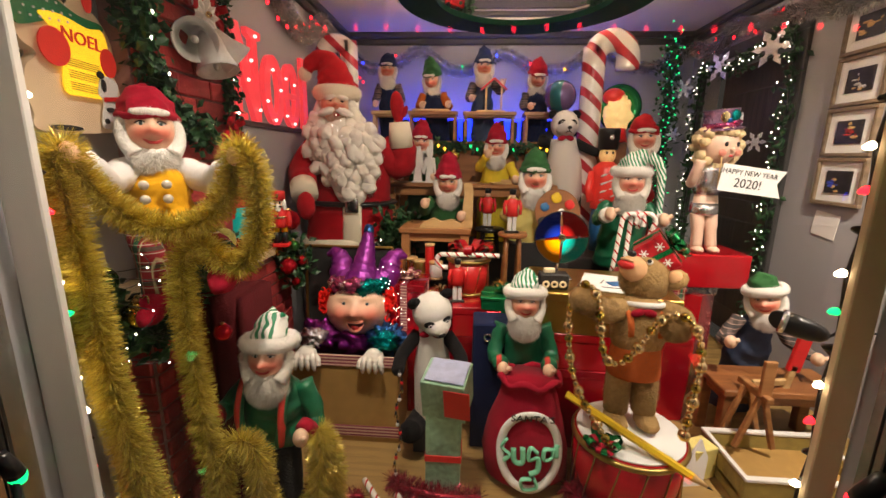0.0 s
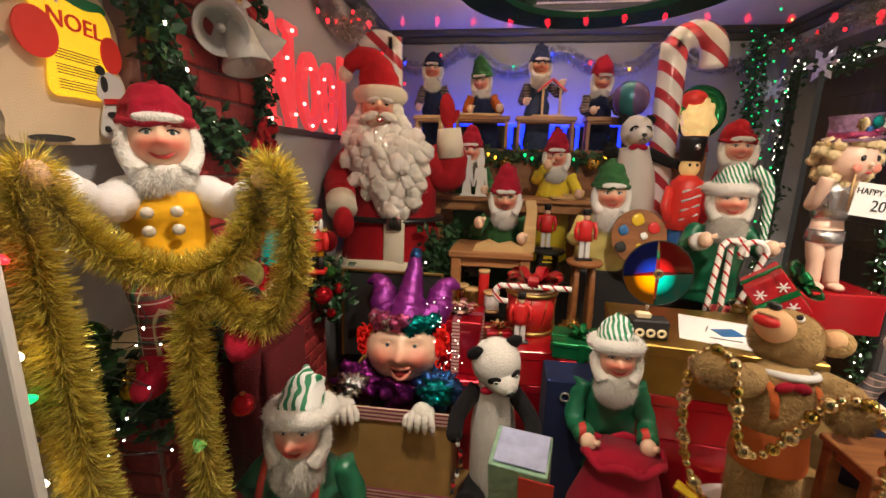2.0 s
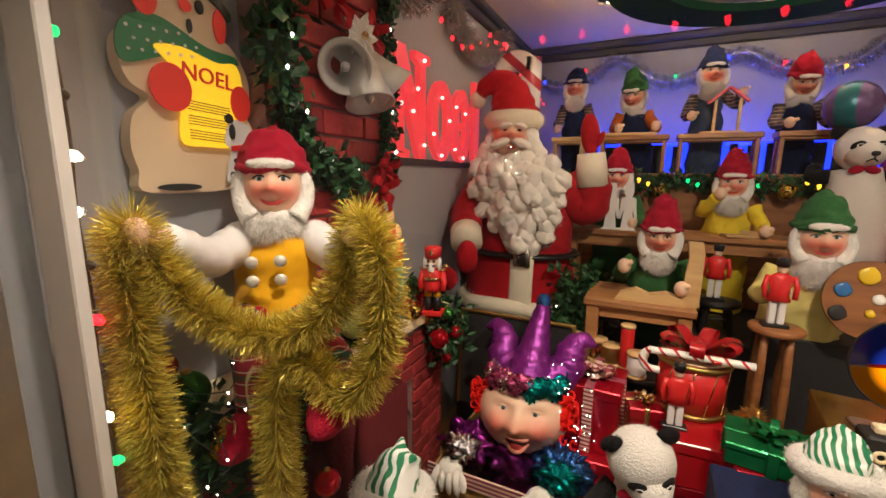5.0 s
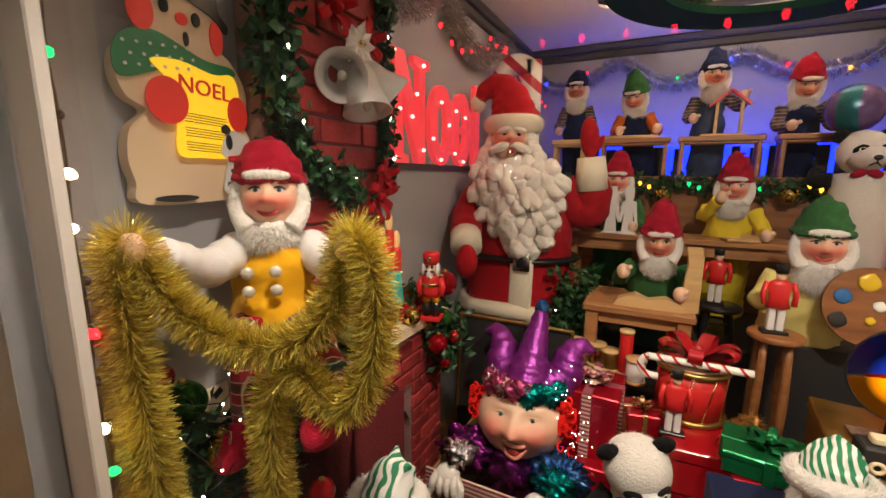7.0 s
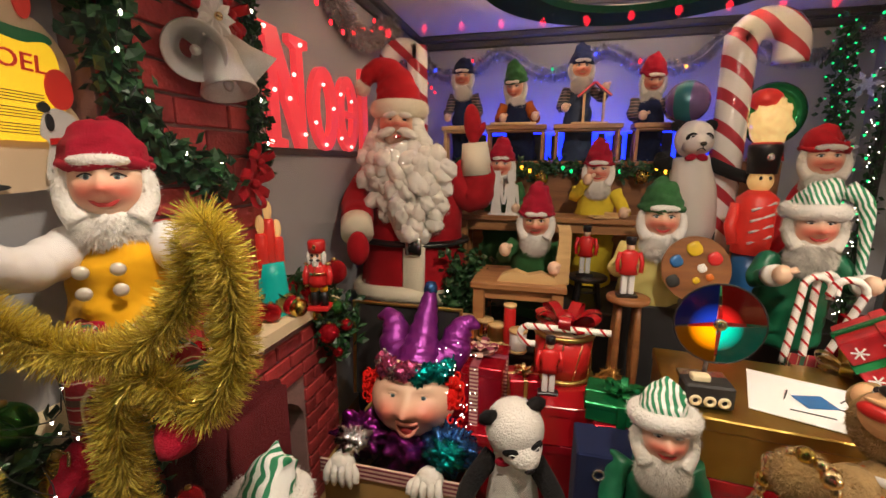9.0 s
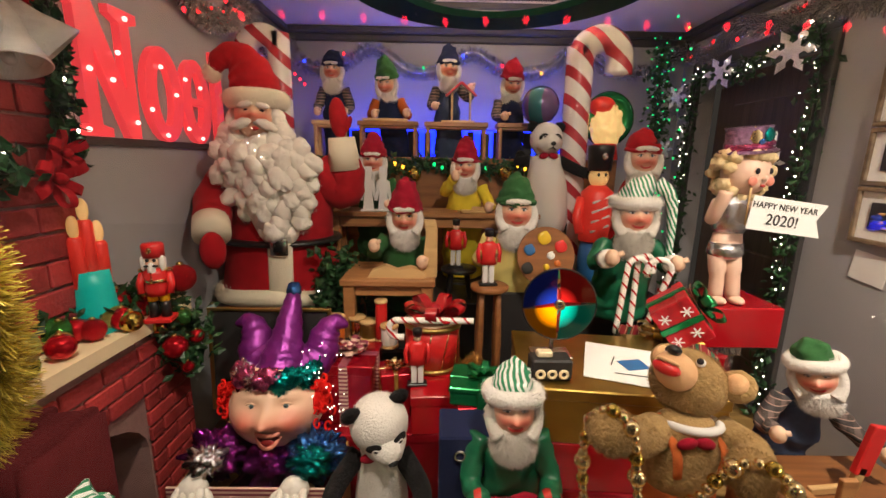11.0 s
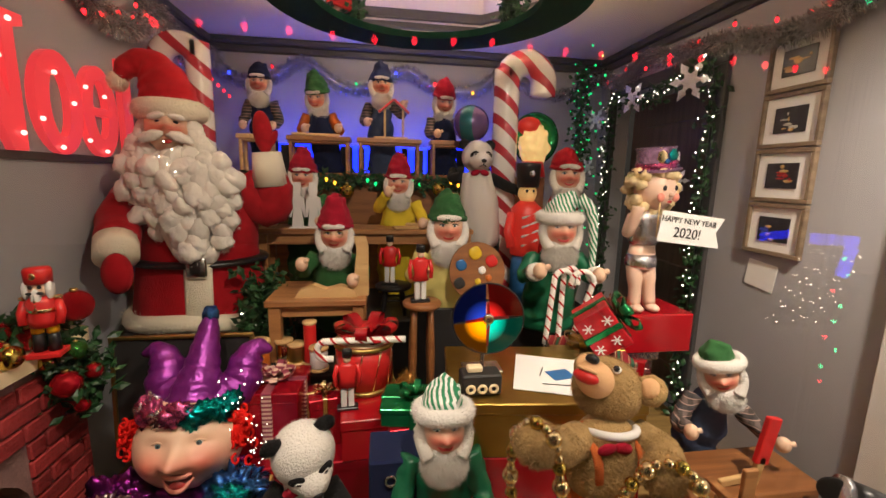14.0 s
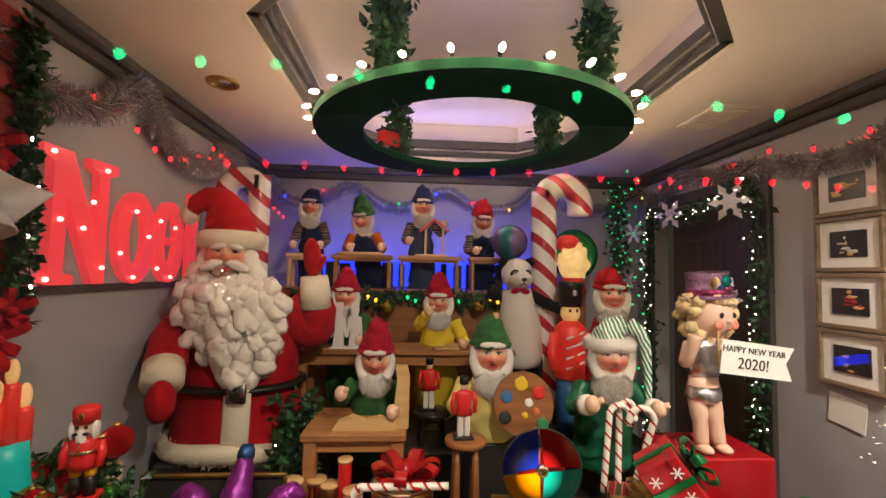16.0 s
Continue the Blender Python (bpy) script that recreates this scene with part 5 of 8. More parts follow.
garland("fir_garland", [(-1.38, 1.75, FZ + 0.05), (-1.33, 1.95, FZ + 0.05), (-1.30, 2.15, FZ + 0.045), (-1.28, 2.24, FZ + 0.04)], 20, 0.03, 0.05, FIR, "short fir spray lying along the mantel", 30)
for p, r, m_, t_ in (((-1.27, 1.93, FZ + 0.06), 0.042, GLITG, "pale gold glitter bauble among the greenery"), ((-1.20, 1.93, FZ + 0.045), 0.035, BAUBG, "gold glass bauble among the greenery"), ((-1.32, 2.03, FZ + 0.075), 0.045, BAUBR, "red striped glass bauble among the greenery"), ((-1.26, 2.12, FZ + 0.07), 0.038, BAUBG, "gold glass bauble among the greenery"), ((-1.36, 1.80, FZ + 0.06), 0.05, BAUBGR, "green glass bauble among the greenery"), ((-1.19, 2.19, FZ + 0.115), 0.052, GLITR, "red glitter bauble among the greenery"), ((-1.30, 1.84, FZ + 0.05), 0.036, BAUBR, "red glass bauble among the greenery")):
    bauble(p, r, m_, t_)
for k in range(16):
    u = k / 15
    r_ = 0.026 + 0.014 * ((k * 0.618) % 1)
    bauble((-1.225 - 0.10 * ((k * 0.37) % 1), 1.48 + 0.62 * u, FZ + 0.014 + r_), r_, (BAUBG, BAUBR, GLITG, BAUBGR, GLITR)[k % 5], ("gold glass", "red glass", "pale gold glitter", "dark green glass", "red glitter")[k % 5] + " bauble lying on the mantel")
garland("fir_garland", [(-1.18, 2.10, FZ), (-1.16, 2.12, 0.82), (-1.15, 2.10, 0.72)], 26, 0.035, 0.045, FIR, "hanging fir cluster at the mantel corner", 18)
for p, r, m_ in (((-1.15, 2.05, 0.78), 0.042, BAUBR), ((-1.10, 2.10, 0.80), 0.026, BAUBR), ((-1.13, 2.08, 0.88), 0.03, BAUBGR), ((-1.12, 2.06, 0.70), 0.022, BAUBR), ((-1.19, 2.04, 0.86), 0.026, BAUBG)):
    bauble(p, r, m_, "glass bauble in the hanging fir cluster")

# holly round the chimney breast, bells and poinsettia
garland("holly_garland", [(-1.31, 1.47, 2.28), (-1.31, 1.46, 1.95), (-1.31, 1.43, 1.72), (-1.30, 1.48, 1.55), (-1.29, 1.60, 1.44), (-1.29, 1.72, 1.40)], 22, 0.024, 0.042, HOLLY, "holly garland hanging down the brick chimney", 46, 1.3)
garland("holly_garland", [(-1.31, 1.915, 2.25), (-1.31, 1.93, 1.95), (-1.31, 1.94, 1.75), (-1.31, 1.93, 1.55), (-1.31, 1.94, 1.42)], 16, 0.014, 0.036, HOLLY, "thin holly garland on the chimney edge", 40, 1.3)
light_string("fairy_lights", [(-1.27, 1.47, 2.2), (-1.27, 1.50, 2.0), (-1.27, 1.45, 1.9), (-1.26, 1.44, 1.78), (-1.26, 1.42, 1.70), (-1.25, 1.47, 1.60), (-1.25, 1.56, 1.48), (-1.25, 1.68, 1.45)], [L_CLEAR], 0.004, 0.012, "white fairy lights in the holly")
light_string("fairy_lights", [(-1.28, 1.92, 2.1), (-1.28, 1.91, 1.93), (-1.28, 1.94, 1.80), (-1.28, 1.92, 1.66), (-1.28, 1.94, 1.52)], [L_CLEAR], 0.004, 0.012, "white fairy lights in the holly")
bells = holder("bell_cluster", (-1.30, 1.74, 1.9), "three silver glitter bells with a white poinsettia", "christmas bells")
for p, way in (((-1.272, 1.655, 1.752), (0.60, -0.72, -0.30)), ((-1.235, 1.715, 1.695), (0.28, -0.12, -0.95)), ((-1.235, 1.80, 1.74), (0.50, 0.50, -0.62))):
    M = Matrix.Translation(p) @ Vector(way).to_track_quat("-Z", "Y").to_matrix().to_4x4()
    bell = part("bell", one(lathe([(0.0, 0.10), (0.03, 0.097), (0.044, 0.065), (0.052, 0.02), (0.078, -0.05), (0.074, -0.052), (0.047, 0.02), (0.038, 0.06), (0.0, 0.09)], 28), GLITS, M), bells)
    part("clapper", one(ell(0.014, 0.014, 0.018, 10, 8), GLITS, M @ T(0, 0, -0.03)), bell)
pet = Build()
for i in range(9):
    a = i * 40 + (7 if i % 2 else 0)
    r_ = 0.075 if i % 2 else 0.06
    v = [(0, 0, 0), (r_ * 0.5, 0, 0.022), (r_, -0.01, 0), (r_ * 0.5, 0, -0.022), (r_ * 0.5, -0.012, 0)]
    pet.add((v, [(0, 1, 4), (1, 2, 4), (2, 3, 4), (3, 0, 4)]), WHITE, T(-1.26, 1.72, 1.85, 0, 0, 75) @ T(0, 0, 0, 0, a, 0), True)
pet.add(ell(0.012, 0.012, 0.012, 10, 6), GOLD, T(-1.245, 1.72, 1.85))
part("poinsettia", pet, bells, "white silk poinsettia with gold middle")
for y, z, s in ((1.64, 1.93, 0.10), (1.80, 1.88, 0.09), (1.84, 1.38, 0.10), (1.88, 1.45, 0.08)):
    solid("ribbon_bow", bow_shape(T(-1.29, y, z) @ T(0, 0, 0, 0, 90, 0), s * 0.7, VELVET, 6), (-1.34, y, z), "dark red velvet bow on the chimney garland", "bow")

# ---- the tall Santa doll on his plinth ----
SX, SY = -1.055, 2.865
san = Build()
san.add(lathe([(0.31, 0.74), (0.315, 0.80), (0.285, 1.0), (0.27, 1.1), (0.275, 1.25), (0.26, 1.40), (0.18, 1.50), (0.09, 1.55)], 32, 1.0, 0.75), VELVET, T(SX, SY, 0))
san.add(tube([(SX + 0.315 * math.cos(a), SY + 0.24 * math.sin(a), 0.785 + 0.012 * math.sin(3 * a)) for a in np.linspace(0, 2 * math.pi, 37)[:-1]], 0.042, 10, True), FUR)
san.add(block(0.12, 0.03, 0.34, 0.012), FUR, T(SX + 0.07, SY - 0.225, 0.93, -4))
san.add(tube([(SX + 0.285 * math.cos(a), SY + 0.215 * math.sin(a), 1.06) for a in np.linspace(0, 2 * math.pi, 37)[:-1]], 0.034, 8, True, 0.5), BLACKV)
san.add(block(0.085, 0.025, 0.10, 0.008), STEEL, T(SX + 0.075, SY - 0.245, 1.06))
san.add(block(0.045, 0.03, 0.055, 0.004), BLACKV, T(SX + 0.075, SY - 0.248, 1.06))
HB = (SX + 0.02, SY - 0.10, 1.63)
hd = Build()
hd.add(face_shape(0.78, 0.86, 0.98, 1.1, 1.1), SKIN, T(HB[0], HB[1] - 0.03, HB[2], -4, 0, 18) @ T(s=0.142))
for s in (-1, 1):
    hd.add(ell(0.017, 0.008, 0.009, 12, 8), EYED, T(HB[0] + 0.036 + s * 0.038, HB[1] - 0.127 + s * 0.012, HB[2] + 0.022))
    hd.add(ell(0.048, 0.020, 0.017, 18, 12, 0.3, 6, s), COTTON, T(HB[0] + 0.038 + s * 0.042, HB[1] - 0.138 + s * 0.012, HB[2] + 0.052, 0, s * 15, 0))
    hd.add(ell(0.068, 0.034, 0.026, 20, 14, 0.35, 6, s), COTTON, T(HB[0] + 0.036 + s * 0.062, HB[1] - 0.155 + s * 0.02, HB[2] - 0.055, 0, s * 20, 0))
hd.add(ell(0.026, 0.012, 0.012, 12, 8), LIP, T(HB[0] + 0.042, HB[1] - 0.150, HB[2] - 0.078))
hat_pts = smooth([(HB[0], HB[1] + 0.03, 1.735), (HB[0] - 0.015, HB[1] + 0.03, 1.82), (HB[0] - 0.05, HB[1] + 0.03, 1.91), (HB[0] - 0.11, HB[1] + 0.02, 1.965), (HB[0] - 0.185, HB[1], 1.945), (HB[0] - 0.225, HB[1] - 0.01, 1.885)], 6)
hd.add(tube(hat_pts, np.interp(np.linspace(0, 1, len(hat_pts)), [0, 0.3, 0.6, 0.85, 1], [0.150, 0.130, 0.085, 0.055, 0.035]) * (1 + 0.04 * np.sin(np.arange(len(hat_pts)) * 1.3)), 24), VELVET)
hd.add(ell(0.048, 0.048, 0.050, 18, 12, 0.2, 5), FUR, T(HB[0] - 0.238, HB[1] - 0.012, 1.865))
hd.add(fuzz((HB[0] - 0.238, HB[1] - 0.012, 1.865), (0.048, 0.048, 0.05), 500, 0.018, 0.0012, 0.3), FUR)
hd.add(tube([(HB[0] + 0.142 * math.cos(a), HB[1] + 0.02 + 0.142 * math.sin(a), 1.725) for a in np.linspace(0, 2 * math.pi, 41)[:-1]], 0.044, 14, True, 1.25), FUR)
hd.add(strips(np.array([(HB[0] + 0.142 * math.cos(a), HB[1] + 0.02 + 0.142 * math.sin(a), 1.725) for a in np.linspace(0, 2 * math.pi, 41)]), 5000, 0.058, 0.0022), FUR)
san.join(hd, T(HB[0] - 0.055, HB[1] - 0.02, HB[2] + 0.035) @ T(s=0.80) @ T(-HB[0], -HB[1], -HB[2]))
BEX = HB[0] - 0.05
san.add(ell(0.19, 0.09, 0.22, 24, 16, 0.2, 4), COTTON, T(BEX + 0.02, SY - 0.145, 1.38))
san.add(ell(0.12, 0.08, 0.20, 20, 14, 0.2, 4), COTTON, T(BEX + 0.06, SY - 0.18, 1.28))
rr = np.random.default_rng(3)
for row in range(11):
    z = 1.582 - row * 0.046
    half = (0.135, 0.185, 0.205, 0.21, 0.205, 0.19, 0.17, 0.145, 0.115, 0.085, 0.045)[row]
    k = max(2, int(half / 0.030))
    for i in range(k + 1):
        u = -1 + 2 * (i + (0.25 if row % 2 else -0.1)) / k
        if row == 0 and abs(u) < 0.62:
            continue
        x = BEX + 0.015 + u * half + rr.normal() * 0.010 + row * 0.009
        y = SY - 0.195 - 0.065 * max(0, 1 - u * u) + rr.normal() * 0.008 + 0.03 * (row < 2)
        r_ = 0.036 + 0.012 * rr.random()
        san.add(ell(r_, r_ * 1.05, r_ * (1.05 + 0.45 * rr.random()), 20, 15, 0.30, 2.2, row * 3.7 + i * 1.9), COTTON, T(x, y, z + rr.normal() * 0.010, rr.normal() * 14, rr.normal() * 38 - u * 18, rr.normal() * 30))
        san.add(fuzz((x, y, z), (r_, r_, r_ * 1.15), 110, 0.016, 0.0008, 0.2), COTTON)
for s in (-1, 1):
    for i in range(4):
        san.add(ell(0.038, 0.042, 0.046, 18, 13, 0.30, 3, i + s), COTTON, T(HB[0] - 0.055 + s * (0.098 + 0.014 * i), HB[1] - 0.03 - 0.008 * i, 1.66 - i * 0.03, 0, s * -20, 0))
san.add(tube(smooth([(SX - 0.20, SY, 1.42), (SX - 0.27, SY - 0.10, 1.28), (SX - 0.23, SY - 0.24, 1.20), (SX - 0.20, SY - 0.30, 1.17)], 5), [0.10] * 4 + [0.095] * 4 + [0.085] * 4 + [0.08] * 4, 16), VELVET)
san.add(tube([(SX - 0.21, SY - 0.29, 1.185), (SX - 0.175, SY - 0.36, 1.13)], 0.080, 16), FUR)
san.add(ell(0.055, 0.05, 0.085, 14, 10), VELVET, T(SX - 0.155, SY - 0.40, 1.07))
san.add(tube(smooth([(SX + 0.20, SY, 1.42), (SX + 0.33, SY - 0.0, 1.31), (SX + 0.365, SY - 0.02, 1.40), (SX + 0.355, SY - 0.03, 1.46)], 5), [0.105] * 4 + [0.10] * 4 + [0.09] * 4 + [0.08] * 4, 16), VELVET)
san.add(tube([(SX + 0.358, SY - 0.03, 1.42), (SX + 0.345, SY - 0.04, 1.58)], [0.085, 0.066], 16), FUR)
san.add(ell(0.045, 0.04, 0.10, 14, 10), VELVET, T(SX + 0.335, SY - 0.05, 1.67, 0, -6, 0))
san.add(ell(0.018, 0.018, 0.045, 10, 8), VELVET, T(SX + 0.38, SY - 0.055, 1.64, 0, 25, 0))
san.add(strips(np.array([(SX + 0.315 * math.cos(a), SY + 0.24 * math.sin(a), 0.785) for a in np.linspace(0, 2 * math.pi, 41)]), 4000, 0.052, 0.002), FUR)
solid("santa_doll", san, (SX, SY, 0.74), "large red velvet Santa doll with a curly white cotton beard", "doll").location = (SX, SY, 0.71)
# Added support, near-black like the shade below the doll.
solid("plinth", one(block(0.56, 0.44, 0.712, 0.008), DARK, T(SX, SY, 0.356), True), (SX, SY, 0), "added dark box plinth under the Santa doll", "plinth")
light_string("fairy_lights", [(HB[0] + 0.0 + 0.03 * math.sin(i * 2.1), SY - 0.315 + 0.004 * i, 1.57 - i * 0.030) for i in range(14)], [L_CLEAR], 0.0025, 0.006, "warm fairy lights in the Santa doll's beard", wire=False)
cane("giant_candy_cane", (-1.135, 3.215, 0.0), 2.12, 0.19, 0.062, CANE, 180, "giant striped candy cane behind the Santa doll", cat="candy cane", group="giant candy canes")

# ---- jester in the box ----
jb = holder("jack_box", (-0.79, 2.0, 0), "open kraft toy box with pink striped rim", "toy box")
for nm_, sx, sy, sz, x, y, z in (("front", 0.50, 0.012, 0.42, -0.79, 1.78, 0.21), ("back", 0.50, 0.012, 0.42, -0.79, 2.24, 0.21), ("side", 0.012, 0.448, 0.42, -1.034, 2.01, 0.21), ("side", 0.012, 0.448, 0.42, -0.546, 2.01, 0.21)):
    part(nm_, one(block(sx, sy, sz, 0.002), CARDB, T(x, y, z), True), jb)
for z in (0.42, 0.06):
    part("rim", one(block(0.516, 0.008, 0.055, 0.002), BANDP, T(-0.79, 1.770, z), True), jb, "pink striped ribbon")
part("lid", one(block(0.48, 0.014, 0.43, 0.003), DARK, T(-0.90, 2.262, 0.625, -4), True), jb, "dark lid standing open")
for sx, sz, x, z in ((0.50, 0.014, -0.90, 0.843), (0.014, 0.43, -1.142, 0.625), (0.014, 0.43, -0.656, 0.625)):
    part("edging", one(block(sx, 0.02, sz, 0.003), BRASS, T(x, 2.255 + (z - 0.625) * 0.07, z, -4), True), jb, "gold edging")
jes, glove = Build(), Build()
JC = (-0.775, 1.995, 0.60)
FM = T(*JC, 0, 0, 6) @ T(s=0.160)
jes.add(face_shape(1.0, 0.84, 0.92, 1.9, 1.5), SKIN, FM)
jes.add(ell(0.13, 0.10, 0.12, 16, 10), SKIN, FM @ T(0, -1.06, -0.10))
for s in (-1, 1):
    jes.add(ell(0.115, 0.05, 0.062, 14, 10), EYEW, FM @ T(s * 0.345, -0.70, 0.15, 0, 0, s * 14))
    jes.add(ell(0.055, 0.03, 0.055, 12, 8), EYEB, FM @ T(s * 0.335, -0.74, 0.15))
    jes.add(ell(0.028, 0.02, 0.030, 10, 6), EYED, FM @ T(s * 0.335, -0.755, 0.15))
    jes.add(tube(smooth([(s * 0.22, -0.735, 0.16), (s * 0.34, -0.765, 0.225), (s * 0.47, -0.69, 0.165)], 4), 0.020, 6), SKIN, FM)
    for k in range(46):
        q = RNG.normal(size=3) * (0.018, 0.022, 0.030)
        c0 = Vector((JC[0] + s * 0.160 + q[0], JC[1] - 0.035 + q[1], JC[2] + 0.025 + q[2]))
        jes.add(tube([c0 + Vector((0.011 * math.cos(a + k), 0.008 * math.sin(a * 0.7 + k), 0.013 * math.sin(a + k))) for a in np.linspace(0, 5.2, 9)], 0.0042, 6), YARN)
    jes.add(ell(0.035, 0.035, 0.045, 14, 10), YARN, T(JC[0] + s * 0.150, JC[1] - 0.02, JC[2] + 0.02))
    jes.add(ell(0.085, 0.075, 0.065, 40, 28, 0.75, 6, s + 2), PURPLEF if s < 0 else BLUEM, T(JC[0] + s * 0.165, JC[1] - 0.085, JC[2] - 0.145))
    jes.add(ell(0.055, 0.045, 0.040, 34, 24, 0.8, 7, s + 5), SILVER if s < 0 else TEALM, T(JC[0] + s * 0.165, JC[1] - 0.155, JC[2] - 0.135))
    gx, gy, gz = -0.80 + s * 0.15 + (0.0 if s > 0 else -0.01), 1.765, 0.425
    glove.add(ell(0.046, 0.034, 0.042, 18, 12, 0.1, 4), COTTON, T(gx, gy, gz + 0.02))
    for k in range(4):
        spread = (k - 1.5) * 0.026
        glove.add(tube(smooth([(gx + spread * 0.8, gy - 0.012, gz + 0.032), (gx + spread, gy - 0.036, gz + 0.010), (gx + spread * 1.15, gy - 0.034, gz - 0.042)], 4), [0.0125] * 7 + [0.010, 0.005], 10), COTTON)
    glove.add(tube(smooth([(gx - s * 0.03, gy, gz + 0.02), (gx - s * 0.058, gy - 0.02, gz + 0.01), (gx - s * 0.062, gy - 0.03, gz - 0.02)], 4), 0.0115, 10), COTTON)
jes.add(ell(0.24, 0.10, 0.17, 18, 12), MOUTH, FM @ T(0.03, -0.775, -0.44, -14))
jes.add(ell(0.15, 0.09, 0.09, 16, 10), LIP, FM @ T(0.03, -0.82, -0.53, -10))
jes.add(tube(smooth([(-0.30, -0.80, -0.28), (-0.14, -0.895, -0.36), (0.03, -0.925, -0.375), (0.20, -0.895, -0.36), (0.36, -0.80, -0.28)], 4), [0.02] * 3 + [0.042] * 11 + [0.02] * 3, 8), CHEEK, FM)
jes.add(tube(smooth([(-0.22, -0.80, -0.44), (-0.08, -0.855, -0.60), (0.03, -0.865, -0.635), (0.14, -0.855, -0.60), (0.28, -0.80, -0.44)], 4), [0.02] * 2 + [0.045] * 13 + [0.02] * 2, 8), CHEEK, FM)
jes.add(ell(0.17, 0.14, 0.12, 44, 30, 0.7, 6), PURPLEF, T(JC[0], JC[1] + 0.03, JC[2] - 0.19))
for k in range(26):
    a = 2 * math.pi * k / 26
    teal = math.cos(a - 0.25) > 0.05 or math.sin(a) > 0.4
    rr_ = 0.024 + 0.010 * ((k * 0.618) % 1)
    jes.add(ell(0.034, 0.026, rr_, 20, 14, 0.75, 5, k), TEALM if teal else (PINKM if k % 3 else SILVER), T(JC[0] + 0.128 * math.cos(a), JC[1] + 0.118 * math.sin(a), JC[2] + 0.108 + 0.012 * math.sin(k * 2.3), 0, 30 * math.sin(k), math.degrees(a) + 90))
hp = smooth([(JC[0], JC[1] + 0.02, JC[2] + 0.10), (JC[0] + 0.004, JC[1] + 0.05, JC[2] + 0.2), (JC[0] + 0.008, JC[1] + 0.08, JC[2] + 0.30), (JC[0] + 0.010, JC[1] + 0.10, JC[2] + 0.375)], 8)
jes.add(tube(hp, np.interp(np.linspace(0, 1, len(hp)), [0, 0.15, 0.4, 0.7, 0.92, 1], [0.090, 0.080, 0.056, 0.040, 0.030, 0.024]) * (1 + 0.05 * np.sin(np.arange(len(hp)) * 1.9)), 26), PURPLE)
for s in (-1, 1):
    hq = smooth([(JC[0] + s * 0.045, JC[1] + 0.06, JC[2] + 0.10), (JC[0] + s * 0.115, JC[1] + 0.09, JC[2] + 0.145), (JC[0] + s * 0.130, JC[1] + 0.11, JC[2] + 0.215), (JC[0] + s * 0.165, JC[1] + 0.12, JC[2] + 0.262), (JC[0] + s * 0.215, JC[1] + 0.12, JC[2] + 0.255)], 6)
    jes.add(tube(hq, np.interp(np.linspace(0, 1, len(hq)), [0, 0.3, 0.6, 0.85, 1], [0.075, 0.066, 0.050, 0.030, 0.008]) * (1 + 0.06 * np.sin(np.arange(len(hq)) * 1.7)), 20), PURPLE)
jes.add(ell(0.027, 0.027, 0.034, 20, 14, 0.3, 5), BLUEM, T(JC[0] + 0.010, JC[1] + 0.10, JC[2] + 0.385))
jes.add(ell(0.022, 0.022, 0.014, 20, 14, 0.4, 5), GOLD, T(JC[0] + 0.008, JC[1] + 0.085, JC[2] + 0.350))
glove.join(jes, T(*JC) @ T(0, 0, 0, -14, 0, 0) @ T(-JC[0], -JC[1], -JC[2]))
solid("jester_doll", glove, (JC[0], JC[1], 0.30), "jester doll with a purple three-point cap peeping from the box", "doll")

# ---- elves, panda and bear along the front ----


def fl_extra(b):
    b.add(tube(smooth([(-0.935, 1.33, 0.42), (-0.94, 1.33, 0.25), (-0.95, 1.30, 0.02)], 4), 0.05, 12), BLACKP)
    b.add(tube(smooth([(-0.885, 1.33, 0.42), (-0.87, 1.33, 0.25), (-0.86, 1.30, 0.02)], 4), 0.05, 12), BLACKP)
    for s in (-1, 1):
        b.add(tube(smooth([(-0.91 + s * 0.07, 1.29 + 0.01, 0.60), (-0.91 + s * 0.075, 1.245, 0.5), (-0.91 + s * 0.06, 1.24, 0.38)], 4), 0.016, 8), TRIMG)


elf("small elf in green satin with striped cap and white fur brim", (-0.91, 1.35, 0.36), (-0.895, 1.31, 0.675), 0.088, [(-1.05, 1.20, 0.50), (-0.77, 1.27, 0.42)], yaw=6, nod=-8, hat=STRIPEG, brim=BEARD, coat=GREENS, beard=GREYB, hat_h=1.55, tip=(0.2, 0.3), wide=1.15, group="striped cap elves", extra=fl_extra, tufts=600, long=1.2, cuff=REDF)
elf("elf in green satin behind a red sack, striped cap", (0.03, 1.86, 0.10), (0.012, 1.77, 0.735), 0.085, [(-0.085, 1.67, 0.49), (0.115, 1.67, 0.49)], yaw=-2, nod=-8, hat=STRIPEG, brim=BEARD, coat=GREENS, beard=GREYB, hat_h=1.5, tip=(0.25, 0.2), wide=1.1, group="striped cap elves", tufts=600, long=1.2, cuff=TRIMG)

sack = holder("gift_sack", (0.03, 1.63, 0), "bulging red cloth sack with a white ring and green letters", "sack")
sk = lathe([(0.13, 0.0), (0.175, 0.04), (0.18, 0.14), (0.155, 0.27), (0.12, 0.38), (0.105, 0.43), (0.125, 0.47)], 34, 1.0, 0.72)
v = sk[0].copy()
v *= np.array([1 + 0.05 * math.sin(7 * math.atan2(p[1], p[0])) * (p[2] / 0.47) + 0.03 * math.sin(p[2] * 40 + 3 * math.atan2(p[1], p[0])) for p in v])[:, None] ** np.array([1, 1, 0])
part("cloth", one((v, sk[1]), REDF, T(0.03, 1.63, 0)), sack)


